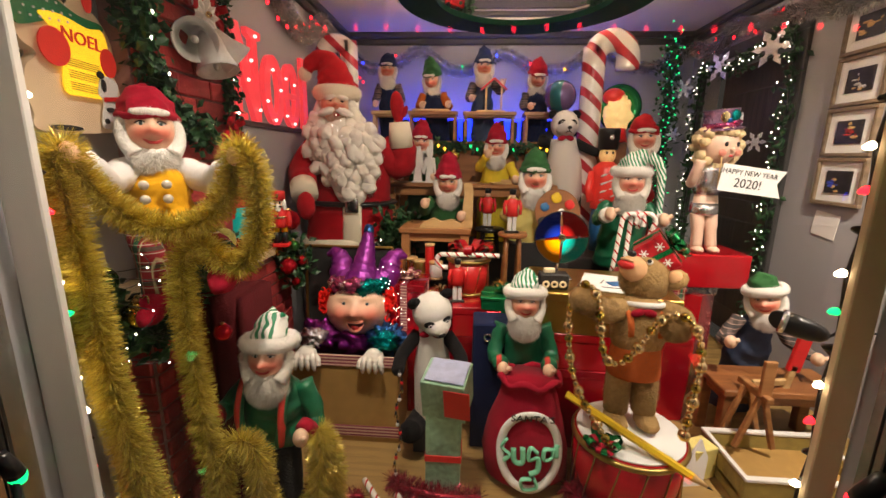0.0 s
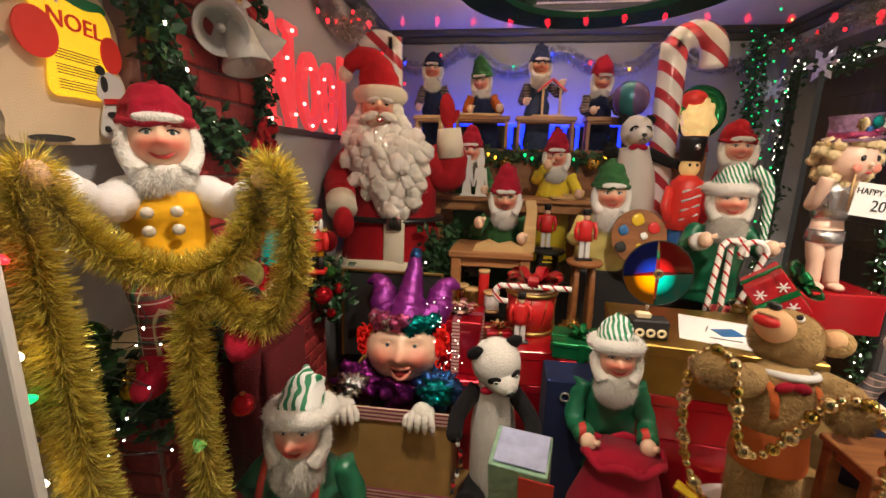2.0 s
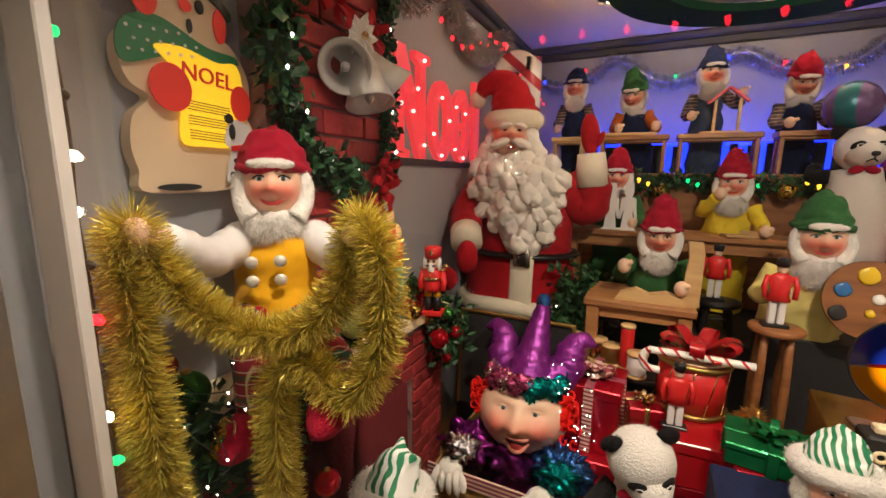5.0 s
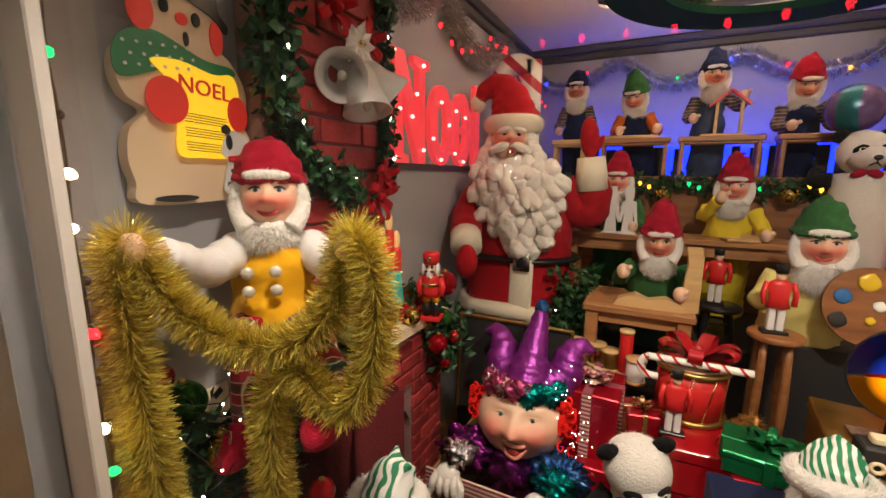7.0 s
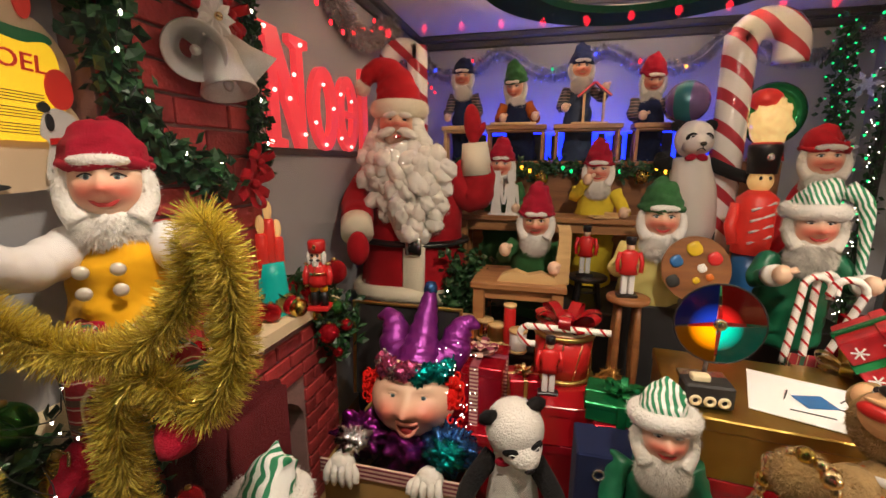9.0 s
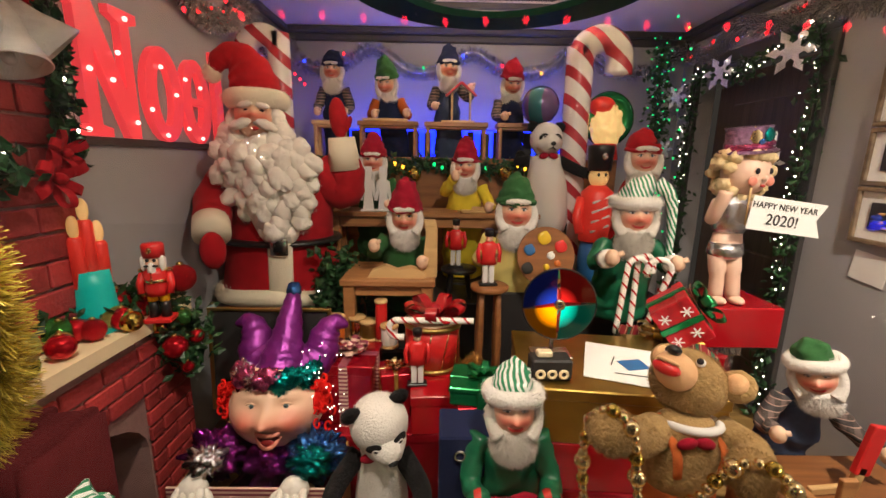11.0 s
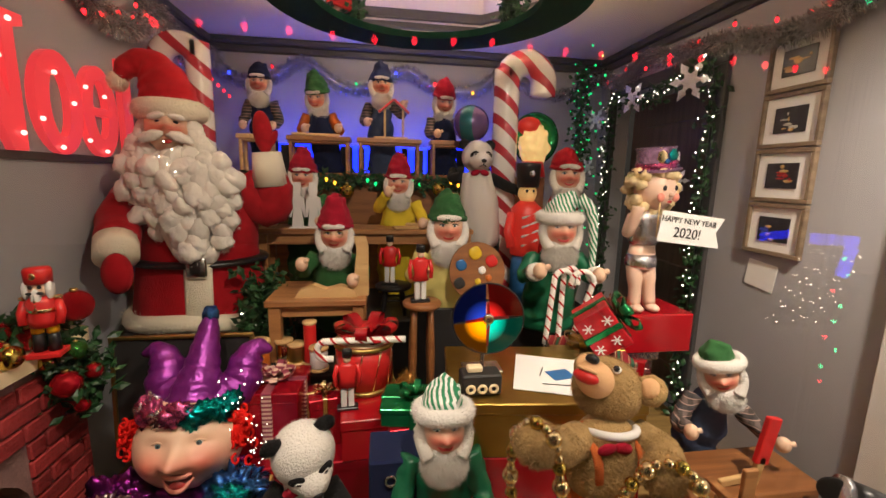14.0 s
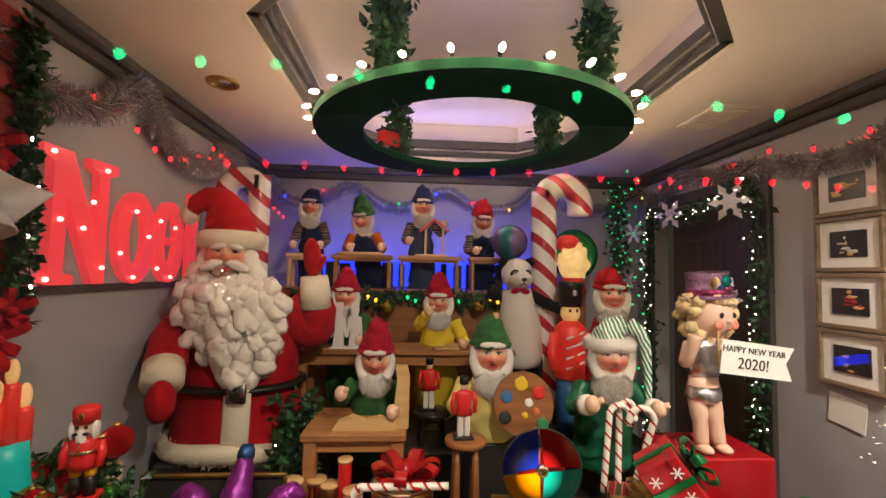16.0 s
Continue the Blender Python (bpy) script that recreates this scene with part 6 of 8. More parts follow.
def on_sack(u, z, lift=0.004):
    r = np.interp(z, [0, 0.04, 0.14, 0.27, 0.38, 0.43], [0.13, 0.175, 0.18, 0.155, 0.12, 0.105])
    return (0.03 + u, 1.63 - 0.72 * math.sqrt(max(0.0001, r * r - u * u)) - lift - 0.008, z)


part("ring", one(tube([on_sack(0.115 * math.cos(a), 0.20 + 0.155 * math.sin(a)) for a in np.linspace(0, 2 * math.pi, 37)[:-1]], 0.017, 8, True, 0.5), PAPER), sack, "white printed ring")
for pts in ([(-0.09, 0.25), (-0.11, 0.21), (-0.08, 0.19), (-0.1, 0.16)], [(-0.065, 0.22), (-0.06, 0.17), (-0.03, 0.17), (-0.03, 0.23)], [(0.03, 0.21), (0.0, 0.23), (-0.005, 0.18), (0.03, 0.19), (0.03, 0.14), (0.0, 0.12)], [(0.08, 0.22), (0.055, 0.22), (0.055, 0.18), (0.085, 0.185), (0.09, 0.22)], [(0.105, 0.18), (0.105, 0.22), (0.125, 0.23)], [(0.01, 0.10), (-0.03, 0.09), (-0.02, 0.05), (0.03, 0.06), (0.02, 0.10)]):
    part("printed_letter", one(tube(smooth([on_sack(u, z, 0.008) for u, z in pts], 5), 0.011, 8, False, 0.6), mat("mint print", (0.22, 0.62, 0.40), 0.6, bump=0.1)), sack, "mint green stroke")
part("writing", letters("SANTA'S", 0.045, INK, T(0.035, 1.63 - 0.117, 0.345, 12, 0, 0)), sack, "dark printed word")
part("collar", one(tube([(0.03 + 0.12 * math.cos(a), 1.63 + 0.088 * math.sin(a), 0.462 + 0.012 * math.sin(6 * a)) for a in np.linspace(0, 2 * math.pi, 33)[:-1]], 0.014, 8, True), REDF), sack)


def panda(label, base, head, r, yaw, nod, body_w, palms, legs=False, tall=1.0, roll=0):
    b = Build()
    H = T(*head, nod, roll, yaw) @ T(s=r)
    b.add(ell(0.98, 0.98, 1.0, 32, 22, 0.03, 4), PLUSHW, H)
    b.add(lathe([(0.80, 0.0), (0.66, 0.42), (0.46, 0.72), (0.34, 0.88), (0.16, 0.96), (0.0, 0.97)], 28, 1.0, 0.85), PLUSHW, H @ T(0, -0.40, -0.24, 84))
    b.add(ell(0.17, 0.11, 0.12, 14, 10), BLACKV, H @ T(0, -1.36, -0.26))
    b.add(tube([(0, -1.36, -0.36), (0, -1.30, -0.48)], 0.028, 6), INK, H)
    b.add(tube(smooth([(-0.20, -1.14, -0.60), (0, -1.27, -0.49), (0.20, -1.14, -0.60)], 4), 0.032, 6), INK, H)
    for s in (-1, 1):
        b.add(ell(0.29, 0.10, 0.21, 18, 12, 0.1, 4, s), BLACKP, H @ T(s * 0.43, -0.855, 0.10, 0, s * 22, s * 28))
        b.add(ell(0.13, 0.05, 0.085, 14, 10), EYEW, H @ T(s * 0.42, -0.945, 0.11, 0, s * 22, s * 28))
        b.add(ell(0.085, 0.04, 0.070, 12, 8), EYED, H @ T(s * 0.41, -0.982, 0.11, 0, 0, s * 28))
        b.add(ell(0.34, 0.19, 0.32, 18, 12, 0.08, 4, s), BLACKP, H @ T(s * 0.82, 0.16, 0.74))
        b.add(fuzz((s * 0.82, 0.16, 0.74), (0.34, 0.19, 0.32), 250, 0.10, 0.010, 0.1), BLACKP, H)
    b.add(fuzz((0, 0.03, 0.05), (0.97, 0.95, 0.98), 2600, 0.075, 0.008, 0.1), PLUSHW, H)
    nk = (head[0], head[1] + r * 0.15, head[2] - r * 0.9)
    line = smooth([base, ((base[0] + nk[0]) / 2, (base[1] + nk[1]) / 2, (base[2] + nk[2]) / 2), nk], 8)
    b.add(tube(line, np.interp(np.linspace(0, 1, len(line)), [0, 0.15, 0.6, 1], [body_w * 0.85, body_w, body_w, body_w * 0.7]), 20), PLUSHW)
    for s in (-1, 1):
        b.add(ell(r * 0.3, r * 0.12, r * 0.18, 12, 8), REDF, T(nk[0] + s * r * 0.28, nk[1] - body_w * 0.75, nk[2] - r * 0.05, 0, s * 15, 0))
    for p in palms:
        s = 1 if p[0] > nk[0] else -1
        sh = (nk[0] + s * body_w * 0.75, nk[1], nk[2] - r * 0.35)
        b.add(tube(smooth([sh, ((sh[0] + p[0]) / 2 + s * r * 0.3, (sh[1] + p[1]) / 2, (sh[2] + p[2]) / 2 - r * 0.2), p], 5), np.linspace(r * 0.36, r * 0.30, 11), 12), BLACKP)
        b.add(ell(r * 0.33, r * 0.33, r * 0.33, 12, 8), BLACKP, T(*p))
    if tall > 1:
        for s in (-1, 1):
            b.add(tube([(base[0] + s * body_w * 0.55, base[1], base[2] + 0.05), (base[0] + s * body_w * 0.6, base[1], base[2] - tall + 1)], body_w * 0.42, 12), BLACKP)
    if legs:
        for s in (-1, 1):
            b.add(tube(smooth([(base[0] + s * body_w * 0.5, base[1], base[2] + 0.04), (base[0] + s * body_w * 0.9, base[1] - 0.1, base[2] + 0.03), (base[0] + s * body_w * 1.0, base[1] - 0.16, base[2] + 0.05)], 4), 0.05, 12), BLACKP)
    return solid("panda_doll", b, base, label, "doll")


panda("black and white plush panda doll with red bow tie", (-0.385, 1.82, 0.10), (-0.388, 1.785, 0.668), 0.090, 22, 24, 0.085, [(-0.52, 1.66, 0.45), (-0.25, 1.66, 0.47)], True, roll=-12)
# Added support that lifts the panda off the floor.
solid("panda_stand", one(block(0.16, 0.16, 0.10, 0.005), DARK, T(-0.385, 1.80, 0.05), True), (-0.385, 1.80, 0), "added dark block under the panda", "stand")
gb = holder("gift_stack", (-0.31, 1.53, 0), "two stacked green and red printed gift boxes", "gift box", "wrapped gifts")
part("box", one(block(0.14, 0.10, 0.36, 0.003), MINT, T(-0.312, 1.53, 0.18), True), gb, "green printed box")
part("box", one(block(0.17, 0.15, 0.17, 0.003), MINT, T(-0.30, 1.52, 0.452, 12, 0, -12), True), gb, "pale green box tilted on top")
part("box_end", one(block(0.10, 0.006, 0.13, 0.002), REDPL, T(-0.262, 1.438, 0.435, 12, 0, -12), True), gb, "red printed end")
part("box_top", one(block(0.15, 0.13, 0.006, 0.002), mat("lilac print", (0.35, 0.38, 0.55), 0.5, var=0.3), T(-0.30, 1.50, 0.542, 12, 0, -12), True), gb, "lilac printed top")
part("band", one(block(0.146, 0.106, 0.03, 0.002), REDPL, T(-0.312, 1.53, 0.17), True), gb, "red band")
light_string("bead_string", [(-0.50 + 0.012 * math.sin(i), 1.58 - i * 0.006, 0.48 - i * 0.034) for i in range(14)], [WHITE, REDPL, GOLD], 0.008, 0.02, "string of small white and red beads")
cane("candy_cane", (-0.655, 1.53, 0.012), 0.22, 0.075, 0.012, CANES, 0, "small candy cane lying on the floor", tilt=(0, 0), group="small candy canes").matrix_world = T(-0.64, 1.52, 0.014, 84, 0, 215 - 180)
tinsel("tinsel_garland", [(-0.86, 1.46, 0.03), (-0.72, 1.40, 0.04), (-0.62, 1.42, 0.03)], 900, 0.05, TRED, "dark red tinsel lying on the floor", 0.003)
tinsel("tinsel_garland", [(-0.52, 1.52, 0.03), (-0.44, 1.45, 0.05), (-0.30, 1.42, 0.05), (-0.16, 1.44, 0.04)], 1700, 0.06, TRED, "dark red tinsel heaped under the panda", 0.003)
tinsel("tinsel_garland", [(0.19, 1.55, 0.03), (0.24, 1.42, 0.05), (0.22, 1.30, 0.04)], 1000, 0.055, TRED, "dark red tinsel beside the sack", 0.003)

# drum with the bear
bd = holder("big_drum", (0.42, 1.54, 0), "large red drum with a white head and gold hoops", "drum")
part("shell", one(lathe([(0.205, 0.0), (0.205, 0.29)], 40), REDGLOSS, T(0.42, 1.56, 0)), bd)
part("drumhead", one(lathe([(0.20, 0), (0.198, 0.006), (0, 0.007)], 40), PAPER, T(0.42, 1.56, 0.291)), bd, "white drum skin")
for z in (0.02, 0.275):
    part("hoop", one(tube([(0.42 + 0.207 * math.cos(a), 1.56 + 0.207 * math.sin(a), z) for a in np.linspace(0, 2 * math.pi, 49)[:-1]], 0.012, 8, True), BRASS), bd, "gold hoop")
for i in range(14):
    a, c = 2 * math.pi * i / 14, 2 * math.pi * (i + 0.5) / 14
    part("cord", one(tube([(0.42 + 0.208 * math.cos(a), 1.56 + 0.208 * math.sin(a), 0.03), (0.42 + 0.208 * math.cos(c), 1.56 + 0.208 * math.sin(c), 0.265)], 0.003, 5), BRASS), bd)
bear = Build()
BX_, BY_ = 0.425, 1.605
bh = (BX_ + 0.025, BY_ + 0.055, 0.885)
BH = T(*bh, -42, 0, -58) @ T(s=0.86)
bear.add(ell(0.108, 0.105, 0.098, 30, 22, 0.05, 4), BEARM, BH)
bear.add(ell(0.058, 0.075, 0.055, 20, 14), PEACH, BH @ T(0, -0.098, -0.012))
bear.add(ell(0.042, 0.02, 0.020, 14, 10), REDPL, BH @ T(0, -0.158, -0.030, 20))
bear.add(ell(0.034, 0.016, 0.008, 14, 8), PEACH, BH @ T(0, -0.168, -0.012, 10))
bear.add(ell(0.022, 0.016, 0.015, 12, 8), BLACKV, BH @ T(0, -0.166, 0.026))
for s in (-1, 1):
    bear.add(ell(0.050, 0.030, 0.050, 18, 12, 0.1, 4), BEARM, BH @ T(s * 0.108, 0.035, 0.055))
    bear.add(ell(0.030, 0.020, 0.032, 12, 8), PEACH, BH @ T(s * 0.112, 0.012, 0.055))
    bear.add(ell(0.013, 0.009, 0.013, 12, 8), EYEW, BH @ T(s * 0.047, -0.094, 0.042))
    bear.add(ell(0.010, 0.008, 0.010, 10, 8), EYED, BH @ T(s * 0.047, -0.101, 0.043))
bear.add(lathe([(0.085, 0.62), (0.105, 0.68), (0.100, 0.74), (0.075, 0.80), (0.05, 0.83)], 26, 1.0, 0.85), BEARM, T(BX_, BY_, 0))
bear.add(lathe([(0.100, 0.520), (0.102, 0.53), (0.092, 0.62), (0.084, 0.70), (0.080, 0.705)], 30, 1.0, 0.88), TERRA, T(BX_, BY_, 0))
for s in (-1, 1):
    bear.add(tube(smooth([(BX_ + s * 0.05, BY_ - 0.075, 0.70), (BX_ + s * 0.06, BY_ - 0.070, 0.77), (BX_ + s * 0.055, BY_ + 0.02, 0.812)], 4), 0.012, 8, False, 0.5), TERRA)
    bear.add(tube([(BX_ + s * 0.048, BY_, 0.54), (BX_ + s * 0.055, BY_ - 0.01, 0.36)], [0.052, 0.046], 18), BEARM)
    bear.add(ell(0.044, 0.072, 0.032, 18, 12, 0.06, 4), BEARM, T(BX_ + s * 0.06, BY_ - 0.035, 0.330))
bear.add(tube([(BX_ + 0.01 + 0.066 * math.cos(a), BY_ + 0.062 * math.sin(a), 0.805 - 0.012 * math.sin(a)) for a in np.linspace(0, 2 * math.pi, 29)[:-1]], 0.011, 8, True), WHITE)
for s in (-1, 1):
    bear.add(ell(0.026, 0.010, 0.015, 12, 8), REDF, T(BX_ - 0.015 + s * 0.022, BY_ - 0.072, 0.792, 0, s * 14, 0))
RPAW, LPAW = (BX_ + 0.065, BY_ - 0.15, 0.775), (BX_ - 0.235, BY_ - 0.10, 0.845)
bear.add(tube(smooth([(BX_ + 0.085, BY_, 0.775), (BX_ + 0.115, BY_ - 0.075, 0.77), RPAW], 5), [0.048] * 6 + [0.046] * 5, 16), BEARM)
bear.add(tube(smooth([(BX_ - 0.075, BY_, 0.775), (BX_ - 0.155, BY_ - 0.05, 0.79), LPAW], 5), [0.048] * 6 + [0.044] * 5, 16), BEARM)
for p in (RPAW, LPAW):
    bear.add(ell(0.052, 0.050, 0.052, 18, 12, 0.08, 4), BEARM, T(*p))
for c_, r_, k_ in ((bh, (0.093, 0.091, 0.084), 5200), ((BX_, BY_, 0.745), (0.100, 0.086, 0.075), 2600), (RPAW, (0.054, 0.052, 0.054), 1500), (LPAW, (0.054, 0.052, 0.054), 1500), ((BX_ - 0.155, BY_ - 0.045, 0.79), (0.06, 0.05, 0.048), 900), ((BX_ + 0.11, BY_ - 0.07, 0.77), (0.05, 0.06, 0.048), 900), ((BX_ - 0.052, BY_ - 0.005, 0.44), (0.052, 0.052, 0.12), 900), ((BX_ + 0.052, BY_ - 0.005, 0.44), (0.052, 0.052, 0.12), 900)):
    bear.add(fuzz(c_, r_, k_ * 2, 0.010, 0.0007, 0.2), BEARM)
solid("bear_doll", bear, (BX_, BY_, 0.298), "tan plush bear in orange dungarees standing on the drum", "doll")


def beads(pts, label):
    c = smooth(pts, 14)
    n = int(np.linalg.norm(np.diff(c, axis=0), axis=1).sum() / 0.026)
    th = holder("bead_garland", tuple(pts[0]), label, "bead garland", "gold bead garlands")
    q = along(c, np.linspace(0, 1, n))
    big, small = one(ell(0.021, 0.021, 0.021, 16, 10), GOLD).mesh("bead", (0, 0, 0)), one(ell(0.012, 0.012, 0.012, 12, 8), GOLD).mesh("bead", (0, 0, 0))
    mid = one(ell(0.0165, 0.0165, 0.0165, 14, 10), BAUBG).mesh("bead", (0, 0, 0))
    for i, p in enumerate(q):
        o = new("bead", (big, small, mid, small, small)[i % 5])
        o.parent = th
        o.location = Vector(p) - th.location
    return th


beads([(0.535, 1.39, 0.40), (0.545, 1.385, 0.55), (0.55, 1.385, 0.68), (0.535, 1.385, 0.765), (0.50, 1.40, 0.825), (0.45, 1.43, 0.825), (0.41, 1.455, 0.76), (0.37, 1.47, 0.67), (0.32, 1.48, 0.615), (0.27, 1.48, 0.64), (0.245, 1.475, 0.74), (0.225, 1.47, 0.85), (0.19, 1.485, 0.905), (0.16, 1.53, 0.87), (0.15, 1.56, 0.76), (0.165, 1.57, 0.62), (0.19, 1.56, 0.50), (0.24, 1.50, 0.40), (0.30, 1.42, 0.32)], "string of shiny gold beads over the bear's arms")
pen = holder("giant_pencil", (0.37, 1.44, 0.30), "giant yellow pencil leaning across the drum", "pencil")
pa, pb = Vector((0.165, 1.56, 0.435)), Vector((0.605, 1.30, 0.262))
pd = pb - pa
part("shaft", one(tube([pa, pa + pd * 0.88], 0.015, 6), ENAMYE, flat=True), pen)
part("point", one(tube([pa + pd * 0.88, pa + pd * 0.97], [0.015, 0.005], 8), PINE), pen, "sharpened wooden point")
part("lead", one(tube([pa + pd * 0.97, pb], [0.005, 0.001], 6), INK), pen)
solid("gift_bow", bow_shape(T(0.28, 1.44, 0.30), 0.06, GREENFOIL, 7).join(bow_shape(T(0.27, 1.42, 0.302), 0.045, REDF, 6), Matrix.Identity(4)), (0.28, 1.44, 0.30), "green and red ribbon rosette on the drum", "bow")

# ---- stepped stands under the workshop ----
# Added supports; the two lower ones are near-black to pass for shade.
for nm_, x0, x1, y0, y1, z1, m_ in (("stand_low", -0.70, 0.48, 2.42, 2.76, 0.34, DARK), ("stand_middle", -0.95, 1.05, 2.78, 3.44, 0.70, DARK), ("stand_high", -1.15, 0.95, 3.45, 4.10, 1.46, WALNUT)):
    solid(nm_, one(block(x1 - x0, y1 - y0, z1, 0.006), m_, T((x0 + x1) / 2, (y0 + y1) / 2, z1 / 2), True), ((x0 + x1) / 2, (y0 + y1) / 2, 0), "added dark stepped stand filling the shade under the workshop benches" if m_ is DARK else "tall brown boarded stand for the upper benches", "stand", kind="structure")
bp = holder("blue_panel", (-0.1, 3.86, 1.46), "blue lit strip behind dark pickets on the high stand", "light panel")
# Backdrop lit blue: the light on it is given as its own emission.
part("panel", one(block(1.75, 0.012, 0.19, 0.002), L_BLUEP, T(-0.1, 3.84, 1.565), True), bp, "blue backdrop with its blue light put into emission")
for i in range(17):
    part("picket", one(block(0.045 + 0.02 * (i % 3), 0.01, 0.17 + 0.02 * (i % 2), 0.002), DARK, T(-0.93 + i * 0.104, 3.80, 1.462 + 0.09), True), bp)

# ---- upper row ----
for x0, x1 in ((-1.06, -0.84), (-0.76, -0.36), (-0.32, 0.10), (0.16, 0.52)):
    table("workbench", x0, x1, 3.50, 3.64, 1.69, 1.46, PINE if x0 < -1 else BENCH, "small wooden workbench on the high stand", 0.022, 0.014)
solid("plank", one(block(0.30, 0.09, 0.016, 0.003), PINE, T(-0.58, 3.55, 1.699, 0, 0, 3), True), (-0.58, 3.55, 1.69), "pale pine board on the small bench", "board")
rf = holder("toy_roof", (-0.10, 3.56, 1.69), "toy house with a red pitched roof being built", "toy house")
for s in (-1, 1):
    part("roof_board", one(block(0.13, 0.04, 0.014, 0.002), REDPL, T(-0.08 + s * 0.05, 3.55, 1.90, 0, s * 40, 0), True), rf, "red painted board")
    part("wall_board", one(block(0.014, 0.04, 0.19, 0.002), PINE, T(-0.08 + s * 0.06, 3.56, 1.785), True), rf)
part("base_board", one(block(0.22, 0.07, 0.012, 0.002), PINE, T(-0.10, 3.56, 1.697), True), rf)
UP = "upper bench elves"
elf("bearded elf in brown tartan with a navy cap", (-0.95, 3.76, 1.46), (-0.945, 3.68, 2.02), 0.082, [(-1.04, 3.60, 1.76), (-0.85, 3.60, 1.76)], hat=NAVY, coat=NAVY, sleeve=PLAIDB, hat_h=1.55, wide=0.92, group=UP, long=1.15)
elf("elf in a rust shirt and green cap bent over a board", (-0.52, 3.80, 1.46), (-0.575, 3.64, 1.95), 0.085, [(-0.66, 3.58, 1.74), (-0.44, 3.57, 1.745)], yaw=-16, nod=22, hat=GREENF, coat=NAVY, sleeve=ORANGEF, hat_h=1.7, tip=(-0.2, 0.25), wide=0.98, group=UP)
elf("elf in denim with a navy cap and a pipe", (-0.16, 3.78, 1.46), (-0.165, 3.66, 2.04), 0.085, [(-0.26, 3.58, 1.80), (-0.02, 3.58, 1.90)], yaw=6, hat=NAVY, coat=DENIM, sleeve=PLAIDB, hat_h=1.75, wide=0.95, group=UP, long=1.1)
elf("elf in dark overalls and a red cap looking down", (0.30, 3.80, 1.46), (0.262, 3.64, 1.96), 0.085, [(0.20, 3.58, 1.74), (0.40, 3.58, 1.74)], yaw=8, nod=24, hat=REDF, coat=NAVY, sleeve=PLAIDB, hat_h=1.6, tip=(-0.1, 0.3), wide=0.95, group=UP)

# ---- middle row ----
table("workbench", -0.84, 0.36, 3.0, 3.24, 1.155, 0.70, BENCH, "long oiled wooden workbench with an apron", 0.05, 0.06)
MID = "middle bench elves"
elf("elf in green felt and a red cap behind white soldiers", (-0.62, 3.34, 0.70), (-0.605, 3.18, 1.43), 0.085, [(-0.74, 3.05, 1.20), (-0.50, 3.06, 1.20)], hat=REDF, coat=GREENF, hat_h=1.8, wide=1.15, group=MID)
elf("elf in a bright yellow shirt and red cap with a pipe", (-0.06, 3.34, 0.70), (-0.062, 3.17, 1.405), 0.088, [(-0.135, 3.06, 1.345), (0.07, 3.04, 1.19)], yaw=-6, hat=REDF, coat=YELLOWS, hat_h=1.8, wide=1.25, group=MID, long=1.1)
for x in (-0.615, -0.53):
    wd = holder("white_soldier", (x, 3.02, 1.155), "plain white cut-out soldier on the bench", "toy soldier", "white soldiers")
    W = T(x, 3.02, 1.155)
    part("figure", one(plate([(-0.045, 0), (0.045, 0), (0.03, 0.015), (0.02, 0.12), (0.035, 0.06), (0.045, 0.065), (0.035, 0.17), (0.015, 0.178), (0.022, 0.20), (0.02, 0.25), (-0.02, 0.25), (-0.022, 0.20), (-0.015, 0.178), (-0.035, 0.17), (-0.045, 0.065), (-0.035, 0.06), (-0.02, 0.12), (-0.03, 0.015)], 0.018), WHITE, W, True), wd)
    part("foot", one(block(0.09, 0.05, 0.008, 0.002), WHITE, W @ T(0, 0.01, 0.005), True), wd)
solid("wood_scraps", one(block(0.16, 0.08, 0.012, 0.003), PINE, T(-0.02, 3.04, 1.162, 0, 0, 14), True).add(block(0.12, 0.02, 0.02, 0.003), PINE, T(0.03, 3.03, 1.178, 0, 0, -20), True), (-0.02, 3.04, 1.155), "pale wood offcuts on the workbench", "offcuts")
solid("wooden_box", one(block(0.06, 0.05, 0.16, 0.003), PINE, T(0.24, 3.06, 1.235), True).add(block(0.03, 0.03, 0.05, 0.003), PINE, T(0.255, 3.06, 1.335), True), (0.24, 3.06, 1.155), "tall pale wooden block toy", "wooden toy")
garland("fir_garland", [(-0.95, 3.41, 1.43), (-0.6, 3.40, 1.40), (-0.2, 3.41, 1.42), (0.2, 3.40, 1.40), (0.6, 3.41, 1.42)], 22, 0.024, 0.045, FIR, "fir garland along the edge of the high stand", 60)
for i, (x, c) in enumerate(((-0.85, L_AMBER), (-0.5, L_AMBER), (-0.25, L_GREEN), (0.03, L_GREEN), (0.28, L_AMBER), (-0.70, L_BLUE))):
    light_string("fairy_lights", [(x, 3.36, 1.43), (x + 0.05, 3.37, 1.41)], [c], 0.010, 0.026, "coloured bulbs in the fir garland", "garland bulbs")
for p in ((-0.376, 3.36, 1.35), (0.20, 3.36, 1.37), (-0.62, 3.37, 1.36)):
    bauble(p, 0.045, BAUBG, "gold glass bauble hanging from the fir garland", "gold garland baubles")

